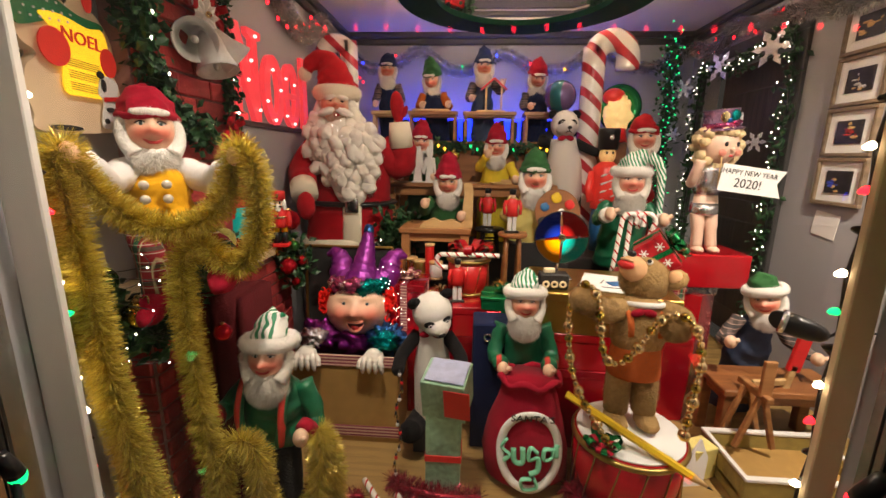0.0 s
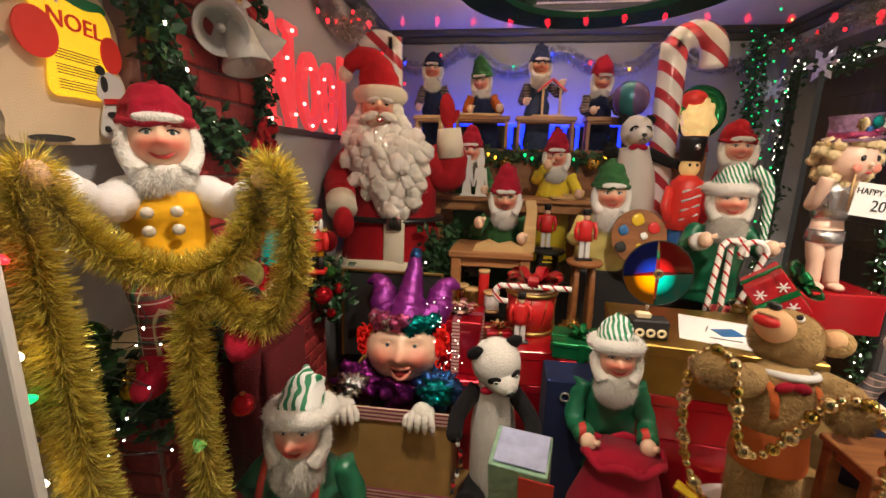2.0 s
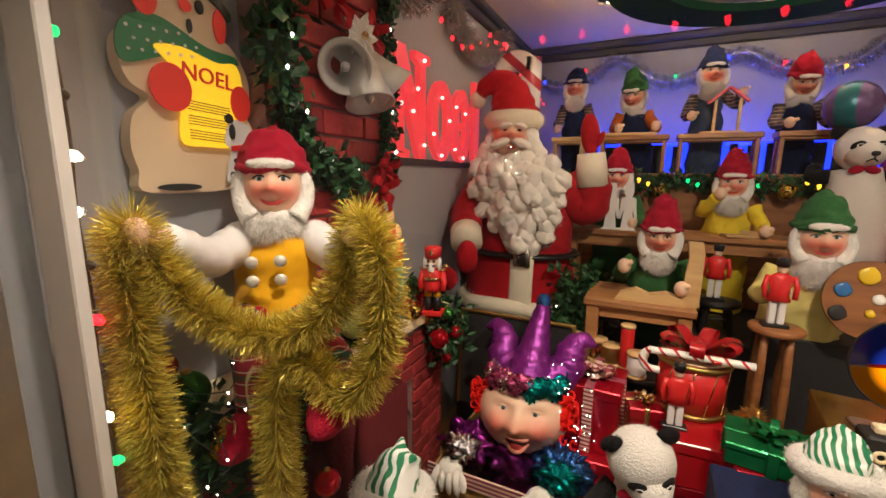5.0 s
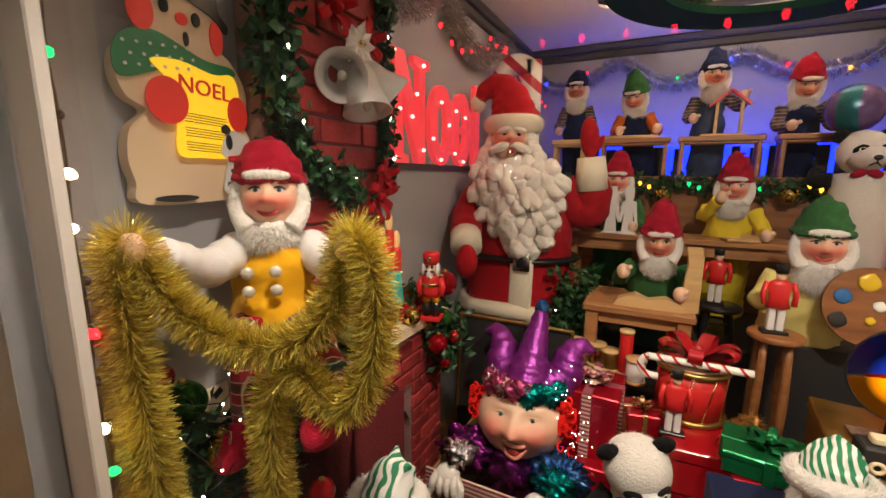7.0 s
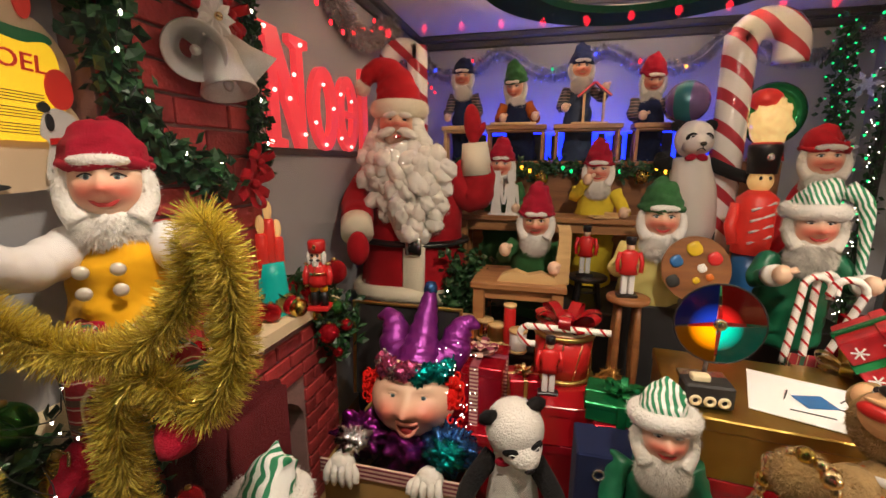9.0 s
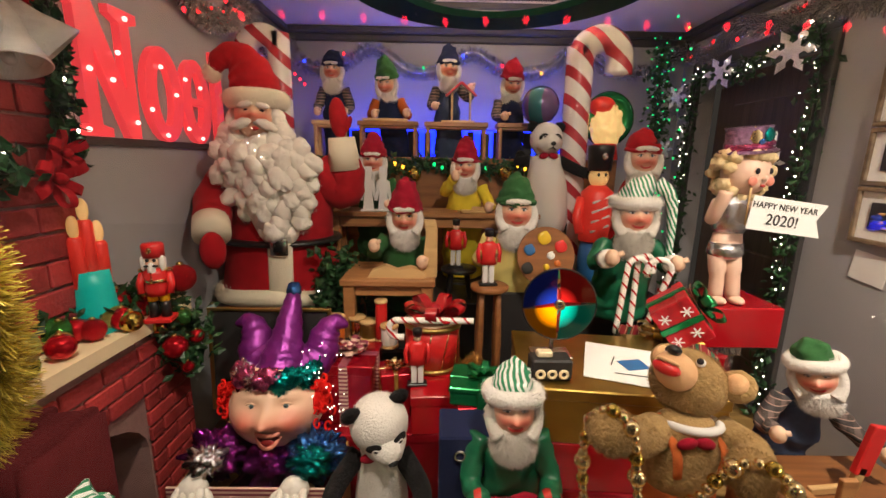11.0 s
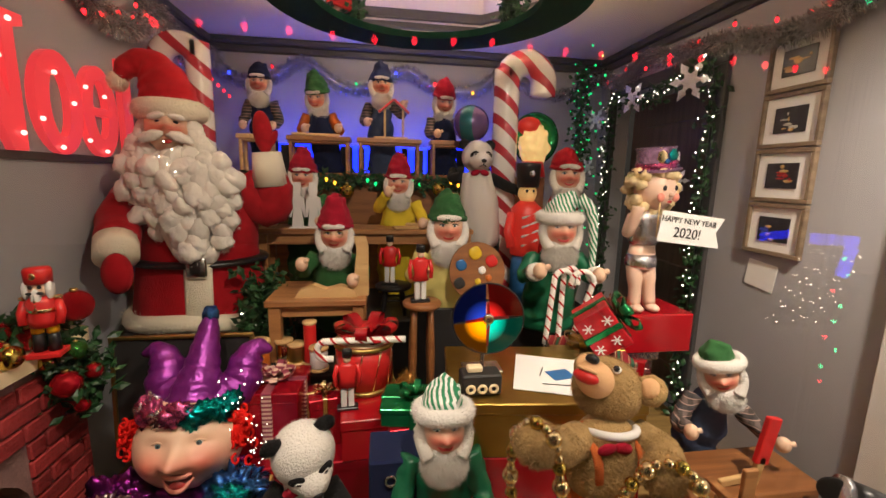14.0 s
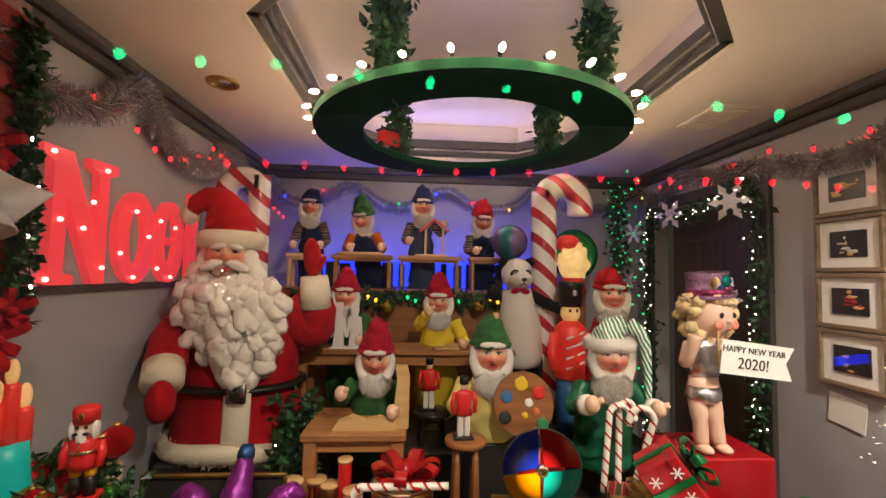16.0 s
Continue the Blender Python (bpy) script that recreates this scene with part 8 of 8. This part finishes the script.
# ---- sawing elf at his bench ----
table("low_bench", 0.94, 1.50, 1.84, 2.10, 0.325, 0.0, WALNUT, "low reddish brown bench for the sawing elf", 0.05, 0.05)
elf("sawing elf in tartan with a green cap and white beard", (1.25, 2.28, 0.0), (1.215, 2.09, 0.685), 0.088, [(1.02, 2.0, 0.50), (1.37, 1.95, 0.46)], yaw=-38, nod=2, roll=-14, hat=GREENF, brim=BEARD, coat=DENIM, sleeve=PLAIDB, hat_h=1.35, tip=(0.25, 0.1), wide=1.05, group="bench elves", palm=SKIN)
fs = holder("frame_saw", (1.26, 1.90, 0.325), "wooden frame saw with an orange blade guard", "saw")
part("handle", one(block(0.055, 0.025, 0.19, 0.004), REDPL, T(1.27, 1.90, 0.50, 0, 10, 0), True), fs, "orange painted upright")
part("bow", one(block(0.03, 0.025, 0.14, 0.004), PINE, T(1.245, 1.90, 0.37, 0, 10, 0), True).add(block(0.16, 0.02, 0.03, 0.004), PINE, T(1.17, 1.90, 0.345, 0, -6, 0), True), fs)
sh_ = holder("sawhorse", (1.08, 1.72, 0.0), "small pine sawhorse with crossed legs", "sawhorse")
for s in (-1, 1):
    for y in (1.74, 1.84):
        part("leg", one(block(0.022, 0.022, 0.25, 0.003), BENCH, T(1.03 + s * 0.045, y, 0.235, 0, -s * 16, 0), True), sh_)
part("beam", one(block(0.03, 0.20, 0.03, 0.003), BENCH, T(1.03, 1.79, 0.365), True), sh_)
part("post", one(block(0.05, 0.018, 0.16, 0.003), BENCH, T(1.03, 1.73, 0.45), True), sh_)
lt = holder("low_tray", (1.08, 1.70, 0), "low white-edged tray on the floor", "tray")
part("bottom", one(block(0.50, 0.30, 0.02, 0.003), CARDB, T(1.10, 1.66, 0.06), True), lt)
for sx, sy, x, y in ((0.50, 0.02, 1.10, 1.51), (0.50, 0.02, 1.10, 1.81), (0.02, 0.28, 0.86, 1.66), (0.02, 0.28, 1.34, 1.66)):
    part("edge", one(block(sx, sy, 0.085, 0.004), KHAKI, T(x, y, 0.0925), True), lt)
    part("lip", one(block(sx, sy + 0.006, 0.014, 0.003), WHITE, T(x, y, 0.143), True), lt, "white painted lip")
part("skirt", one(block(0.48, 0.28, 0.05, 0.003), KHAKI, T(1.10, 1.66, 0.025), True), lt)
solid("mouse_board", one(plate([(-0.05, 0), (0.06, 0.0), (0.08, 0.12), (0.05, 0.20), (-0.02, 0.10)], 0.012), PAPER, T(0.72, 1.62, 0.0, -8, 0, 10), True), (0.72, 1.62, 0), "white cut-out board leaning by the drum", "board")
solid("yellow_box", one(block(0.12, 0.09, 0.15, 0.005), PALEY, T(0.78, 1.70, 0.075, 0, 0, 20), True), (0.78, 1.70, 0), "pale yellow printed box on the floor", "box")
cl = holder("clip_spotlight", (0.60, 0.925, 0.86), "black clip-on spotlight with a looped cable on the window frame", "spotlight")
part("clamp", one(block(0.045, 0.03, 0.07, 0.005), BLACKV, T(0.60, 0.94, 0.86), True), cl)
part("arm", one(tube(smooth([(0.61, 0.95, 0.86), (0.68, 1.03, 0.85), (0.728, 1.16, 0.858)], 5), 0.007, 8), BLACKV), cl)
lb = part("lamp_body", one(tube([(0.665, 1.225, 0.897), (0.69, 1.208, 0.891), (0.715, 1.192, 0.885), (0.735, 1.178, 0.880), (0.745, 1.172, 0.878)], [0.031, 0.032, 0.029, 0.022, 0.012], 24), BLACKV), cl)
part("lens_ring", one(tube([(0.657, 1.230, 0.899), (0.668, 1.223, 0.897)], 0.034, 28), SILVER), lb, "bright metal rim")
part("lens", one(ell(0.028, 0.006, 0.028, 20, 10), DARK, T(0.656, 1.2305, 0.8992, 0, 0, -56)), lb, "dark glass lens")
part("cable", one(tube(smooth([(0.745, 1.172, 0.878), (0.80, 1.16, 0.91), (0.88, 1.10, 0.88), (0.84, 1.0, 0.80), (0.75, 0.93, 0.6), (0.66, 0.92, 0.2)], 6), 0.004, 6), BLACKV), cl)

# ---- pictures on the east wall ----
PHOTO_INK = (mat("blue stage light print", (0.04, 0.07, 0.45), 0.3, bump=0), mat("red night print", (0.38, 0.02, 0.02), 0.3, bump=0), mat("pale boat print", (0.55, 0.54, 0.48), 0.3, bump=0), mat("amber light print", (0.60, 0.38, 0.14), 0.3, bump=0))
for i in range(4):
    z0 = 1.118 + 0.250 * i
    pf = holder("picture", (XE, 2.38, z0), ("framed photo of a blue-lit stage", "framed photo of a red car at night", "framed photo of a white boat", "framed photo of a warm-lit night scene")[i] + " in a wood frame", "picture", "framed photos")
    for sy, sz, y, z in ((0.295, 0.02, 2.38, 0.01), (0.295, 0.02, 2.38, 0.235), (0.02, 0.205, 2.2425, 0.1225), (0.02, 0.205, 2.5175, 0.1225)):
        part("frame_bar", one(block(0.025, sy, sz, 0.003), FRAMEW, T(XE - 0.013, y, z0 + z), True), pf)
    part("mount", one(block(0.006, 0.255, 0.205, 0.001), PAPER, T(XE - 0.010, 2.38, z0 + 0.1225), True), pf, "white card mount")
    part("photo", one(block(0.004, 0.155, 0.115, 0.0005), mat("dark photo print", (0.03, 0.026, 0.03), 0.3, var=0.7, scale=30, bump=0), T(XE - 0.0155, 2.38, z0 + 0.1225), True), pf, "dark printed photo")
    for k in range(9):
        dy, dz = RNG.normal() * 0.030, RNG.normal() * 0.018 - 0.008
        part("photo_detail", one(ell(0.0012, 0.004 + 0.022 * RNG.random(), 0.003 + 0.007 * RNG.random(), 12, 8, 0.5, 4, k), PHOTO_INK[i if k % 3 else 3], T(XE - 0.0178, 2.38 + dy, z0 + 0.1225 + dz)), pf, "lit shape in the print")
solid("wall_notice", one(block(0.003, 0.16, 0.13, 0.0005), PAPER, T(XE - 0.003, 2.42, 1.01, 6), True), (XE, 2.42, 0.945), "plain white paper notice on the wall", "notice")

# ---- tinsel on the walls, doorway garland, snowflakes ----
tinsel("tinsel_garland", [(-1.365, 1.62, 2.30), (-1.365, 1.9, 2.15), (-1.365, 2.1, 2.12), (-1.365, 2.3, 2.18), (-1.365, 2.46, 2.32), (-1.365, 2.66, 2.20), (-1.365, 2.9, 2.12), (-1.365, 3.15, 2.18), (-1.365, 3.32, 2.30), (-1.365, 3.6, 2.17), (-1.365, 3.85, 2.18), (-1.36, 4.06, 2.30)], 14000, 0.07, TSILV, "silver tinsel swags along the wall", 0.0028)
tinsel("tinsel_garland", [(-1.40, 4.08, 2.30), (-1.21, 4.08, 2.13), (-0.95, 4.08, 2.16), (-0.73, 4.08, 2.27), (-0.45, 4.08, 2.11), (-0.2, 4.08, 2.13), (0.02, 4.08, 2.25), (0.3, 4.08, 2.12), (0.60, 4.08, 2.14), (0.82, 4.08, 2.30), (1.1, 4.08, 2.15), (1.4, 4.08, 2.16), (1.62, 4.06, 2.30)], 14000, 0.065, TSILV, "silver tinsel swags along the wall", 0.0028)
tinsel("tinsel_garland", [(1.63, 4.05, 2.30), (1.62, 3.75, 2.18), (1.62, 3.45, 2.28), (1.62, 3.15, 2.22), (1.62, 2.85, 2.20), (1.62, 2.55, 2.14), (1.62, 2.30, 2.12), (1.62, 2.05, 2.20), (1.62, 1.80, 2.32)], 14000, 0.07, TSILV, "silver tinsel swags along the wall", 0.0028)
for k, pts in enumerate(([(-1.36, 2.1 + 0.12 * i, 2.14 + 0.05 * math.sin(i)) for i in range(9)], [(-1.25 + 0.3 * i, 4.05, 2.17 + 0.06 * math.sin(i * 1.9)) for i in range(9)], [(1.60, 3.9 - 0.24 * i, 2.22 + 0.04 * math.sin(i * 1.7)) for i in range(8)])):
    light_string("coloured_lights", pts, [(L_RED,), (L_BLUE, L_RED, L_AMBER, L_GREEN), (L_RED,)][k], 0.009, 0.024, "coloured bulbs tangled in the silver tinsel", "tinsel bulbs", wire=False)
light_string("coloured_lights", [(-1.36 + 0.01 * i, 3.10 + 0.075 * i, 2.26 - 0.022 * i) for i in range(13)], [L_RED], 0.009, 0.022, "red mini bulbs strung down into the corner", "tinsel bulbs")
garland("fir_garland", [(1.64, D0 - 0.02, 0.05), (1.64, D0 - 0.02, 0.7), (1.64, D0 - 0.02, 1.4), (1.63, D0 + 0.0, 2.05), (1.62, D0 + 0.25, 2.06), (1.62, D0 + 0.6, 2.0), (1.62, D1 - 0.1, 2.06), (1.64, D1, 1.9), (1.64, D1, 1.2), (1.64, D1, 0.4)], 12, 0.026, 0.045, FIR, "fir garland with white lights round the doorway", 110)
dg = smooth([(1.60, D0 - 0.02, 0.1), (1.60, D0 - 0.02, 0.7), (1.60, D0 - 0.02, 1.4), (1.59, D0 + 0.0, 2.05), (1.58, D0 + 0.25, 2.06), (1.58, D0 + 0.6, 2.0), (1.58, D1 - 0.1, 2.06), (1.60, D1, 1.9), (1.60, D1, 1.2), (1.60, D1, 0.4)], 10)
q = along(dg, np.linspace(0, 1, 120)) + RNG.normal(size=(120, 3)) * (0.012, 0.03, 0.03)
light_string("fairy_lights", [tuple(p) for p in q], [L_CLEAR], 0.0035, 0.008, "white fairy lights in the doorway garland", wire=False)


def snowflake(at, r, rz):
    b = Build()
    for i in range(6):
        a = 60 * i
        b.add(plate([(0, -0.012), (r * 0.25, -r * 0.16), (r * 0.45, -r * 0.07), (r * 0.6, -r * 0.2), (r, 0), (r * 0.6, r * 0.2), (r * 0.45, r * 0.07), (r * 0.25, r * 0.16), (0, 0.012)], 0.006), GLITS, T(*at, 0, 0, rz) @ T(0, 0.003 * (i % 2), 0, 0, a, 0), True)
    return solid("snowflake", b, (at[0], at[1], at[2] - r), "silver glitter snowflake hanging by the doorway", "snowflake", "snowflakes")


for p, r in (((1.57, 3.50, 2.02), 0.11), ((1.57, 2.94, 2.02), 0.12), ((1.50, 3.86, 1.92), 0.09), ((1.57, 2.95, 1.46), 0.07), ((1.45, 3.84, 1.55), 0.07)):
    snowflake(p, r, -62)

# ---- hanging ring under the tray ----
RX, RY, RZ, RO, RI = 0.04, 2.68, 2.255, 0.73, 0.51
hr = holder("hanging_ring", (RX, RY, RZ), "large green ring hung on fir garlands with white bulbs", "hanging ring")
part("board", one(ring_plate(oval(0, 0, RO, RO, 72), oval(0, 0, RI, RI, 72), 0.035), mat("green ring felt", (0.006, 0.045, 0.020), 0.85, var=0.2, scale=40, bump=0.3, bscale=200), T(RX, RY, RZ, 90) @ T(0, -0.035, 0), True), hr)
bmesh_ = Build().add(bulb_shape(0.011, 0.038), L_RING).add(tube([(0, 0, 0), (0, 0, 0.02)], 0.009, 8), BLACKV).mesh("bulb", (0, 0, 0))
for i in range(30):
    a = 2 * math.pi * (i + 0.5) / 30
    o = new("bulb", bmesh_)
    o.parent = hr
    o.matrix_local = pose((RO + 0.012) * math.cos(a), (RO + 0.012) * math.sin(a), 0.016) @ Matrix.Rotation(a, 4, "Z") @ pose(0, 0, 0, 0, -90 + RNG.normal() * 14, 0)
for i, a in enumerate((35, 128, 232, 322)):
    x, y = RX + 0.60 * math.cos(radians(a)), RY + 0.60 * math.sin(radians(a))
    garland("fir_garland", [(x, y, RZ + 0.035), (x, y, RZ + 0.2), (x, y, ZC + 0.25 if abs(x - TX) < TRX - 0.05 else ZC)], 26, 0.028, 0.05, FIR, "fir-covered cord holding up the green ring", 26)
car = holder("train_car", (RX - 0.42, RY + 0.38, RZ + 0.035), "small red toy train car on the green ring", "toy train")
part("car_body", one(block(0.12, 0.07, 0.08, 0.006), REDPL, T(RX - 0.42, RY + 0.42, RZ + 0.09, 0, 0, 40), True), car)
part("car_roof", one(block(0.135, 0.08, 0.012, 0.004), DARK, T(RX - 0.42, RY + 0.42, RZ + 0.137, 0, 0, 40), True), car)
for s in (-1, 1):
    part("wheel", one(tube([(RX - 0.42 + s * 0.03, RY + 0.385 + s * 0.03, RZ + 0.05), (RX - 0.42 + s * 0.03 - 0.02, RY + 0.385 + s * 0.03 + 0.02, RZ + 0.05)], 0.015, 12), BLACKV), car)

# ---- bulbs along the window frame, and strings over the pavement that the glass mirrors ----
light_string("window_lights", [(W0 + 0.056 + 0.006 * math.sin(i * 2), YS + 0.034, 0.10 + i * 0.085) for i in range(24)], [L_WHITE, BLACKV, L_GREEN, L_WHITE, BLACKV, L_RED, BLACKV, L_WHITE], 0.009, 0.028, "coloured bulbs on a dark cord down the window strip", "window bulbs", spread=9, lean=-90)
light_string("window_lights", [(W1 - 0.045 + 0.006 * math.sin(i * 2), YS + 0.034, 0.10 + i * 0.085) for i in range(24)], [L_WHITE, BLACKV, L_RED, L_WHITE, BLACKV, L_GREEN], 0.009, 0.028, "coloured bulbs on a dark cord down the window strip", "window bulbs", spread=9, lean=90)
light_string("window_lights", [(-1.0, YS - 0.29, 0.80), (-1.02, YS - 0.29, 0.42)], [L_GREEN], 0.014, 0.04, "large green bulbs by the outer post", "window bulbs", spread=20, hang=2.56)
light_string("window_lights", [(0.36, YS - 0.29, 0.86), (0.38, YS - 0.29, 0.5)], [L_RED], 0.014, 0.04, "large red bulbs by the outer post", "window bulbs", spread=20, hang=2.56)

light_string("awning_lights", [(-1.2 + 0.20 * i, -1.2, 2.14 + 0.01 * math.sin(i)) for i in range(19)], [L_AWNR], 0.016, 0.045, "string of red bulbs hung under the awning", "awning bulbs", spread=8, hang=2.56)
light_string("awning_lights", [(-1.4 + 0.31 * i, -0.7, 2.44 - 0.012 * i) for i in range(12)], [L_AWNG], 0.020, 0.055, "string of large green bulbs under the awning", "awning bulbs", spread=20, hang=2.56)

# ---- lit things across the pavement, seen mirrored in the glass ----
sg = holder("pavement_sign", (2.68, -1.2, -0.02), "blue lit sign on a slim post across the pavement", "sign")
part("lit_panel", one(block(0.36, 0.02, 0.07, 0.004), L_BLUEP, T(2.68, -1.2, 1.11, 0, 4, 0), True), sg)
part("lit_panel", one(block(0.09, 0.02, 0.20, 0.004), L_BLUEP, T(2.80, -1.2, 0.965, 0, 12, 0), True), sg)
part("lit_panel", one(block(0.20, 0.02, 0.05, 0.004), L_BLUEP, T(2.24, -1.2, 1.14, 0, -6, 0), True), sg)
part("post", one(block(0.03, 0.03, 1.22, 0.003), CROWN, T(2.68, -1.24, 0.59), True), sg)
part("arm", one(block(0.74, 0.02, 0.02, 0.002), CROWN, T(2.49, -1.225, 1.12), True), sg)
light_string("fairy_lights", [(2.26 + 0.46 * ((i * 0.618) % 1) + 0.18 * (1 - i / 70.0), -1.2 + 0.03 * ((i * 0.37) % 1), 1.10 - 0.0075 * i + 0.03 * math.sin(i * 5.3)) for i in range(70)], [L_SPARK], 0.0045, 0.009, "white fairy lights bunched across the pavement", wire=False)
light_string("pavement_lights", [(2.78 + 0.05 * math.sin(i * 2.3), -1.2, 1.0 - 0.105 * i) for i in range(9)], [L_AWNG, L_AWNG, L_AWNR], 0.012, 0.03, "green and red bulbs hanging on a cord outside", "awning bulbs", spread=30, hang=2.56)

# ---- bricks ----
shapes = {}


def brick(parent, x, y, z, ly, lz, dx=0.016):
    key = (round(ly, 3), round(lz, 3), dx)
    if key not in shapes:
        shapes[key] = one(block(dx, ly, lz, 0.004), BRICK, None, True).mesh("brick", (0, 0, 0))
    o = new("brick", shapes[key])
    o.parent = parent
    o.location = Vector((x + random.uniform(-0.0015, 0.0015), y, z)) - parent.location


for parent, x, ya, yb, za, zb, step in ((breast, BX + 0.006, B0 + 0.004, B1 - 0.004, FZ + 0.015, 2.32, 0.082), (fire, FX + 0.006, F0 + 0.004, F1 - 0.004, 0.004, FZ - 0.034, 0.062)):
    rows = int((zb - za) / step)
    long_ = 0.20 if parent is breast else 0.15
    for r in range(rows):
        z = za + (r + 0.5) * step
        y = ya - (long_ / 2 if r % 2 else 0)
        while y < yb:
            a, c = max(y, ya), min(y + long_, yb)
            y += long_
            if c - a < 0.03:
                continue
            if parent is fire:
                if z < AZ + 0.18 and c > A0 and a < A1:
                    if a < A0 - 0.03:
                        c = A0
                    elif c > A1 + 0.03:
                        a = A1
                    else:
                        continue
            brick(parent, x, (a + c) / 2, z, c - a - 0.009, step - 0.009)
for r in range(int((FZ - 0.04) / 0.062)):
    for k in range(2):
        o = one(block(0.088, 0.016, 0.053, 0.004), BRICK, None, True).mesh("brick", (0, 0, 0)) if (r, k) == (0, 0) else o
        for yy in (F0 - 0.006, F1 + 0.006):
            b_ = new("brick", o)
            b_.parent = fire
            b_.location = Vector((XW + 0.05 + k * 0.095, yy, 0.035 + r * 0.062)) - fire.location
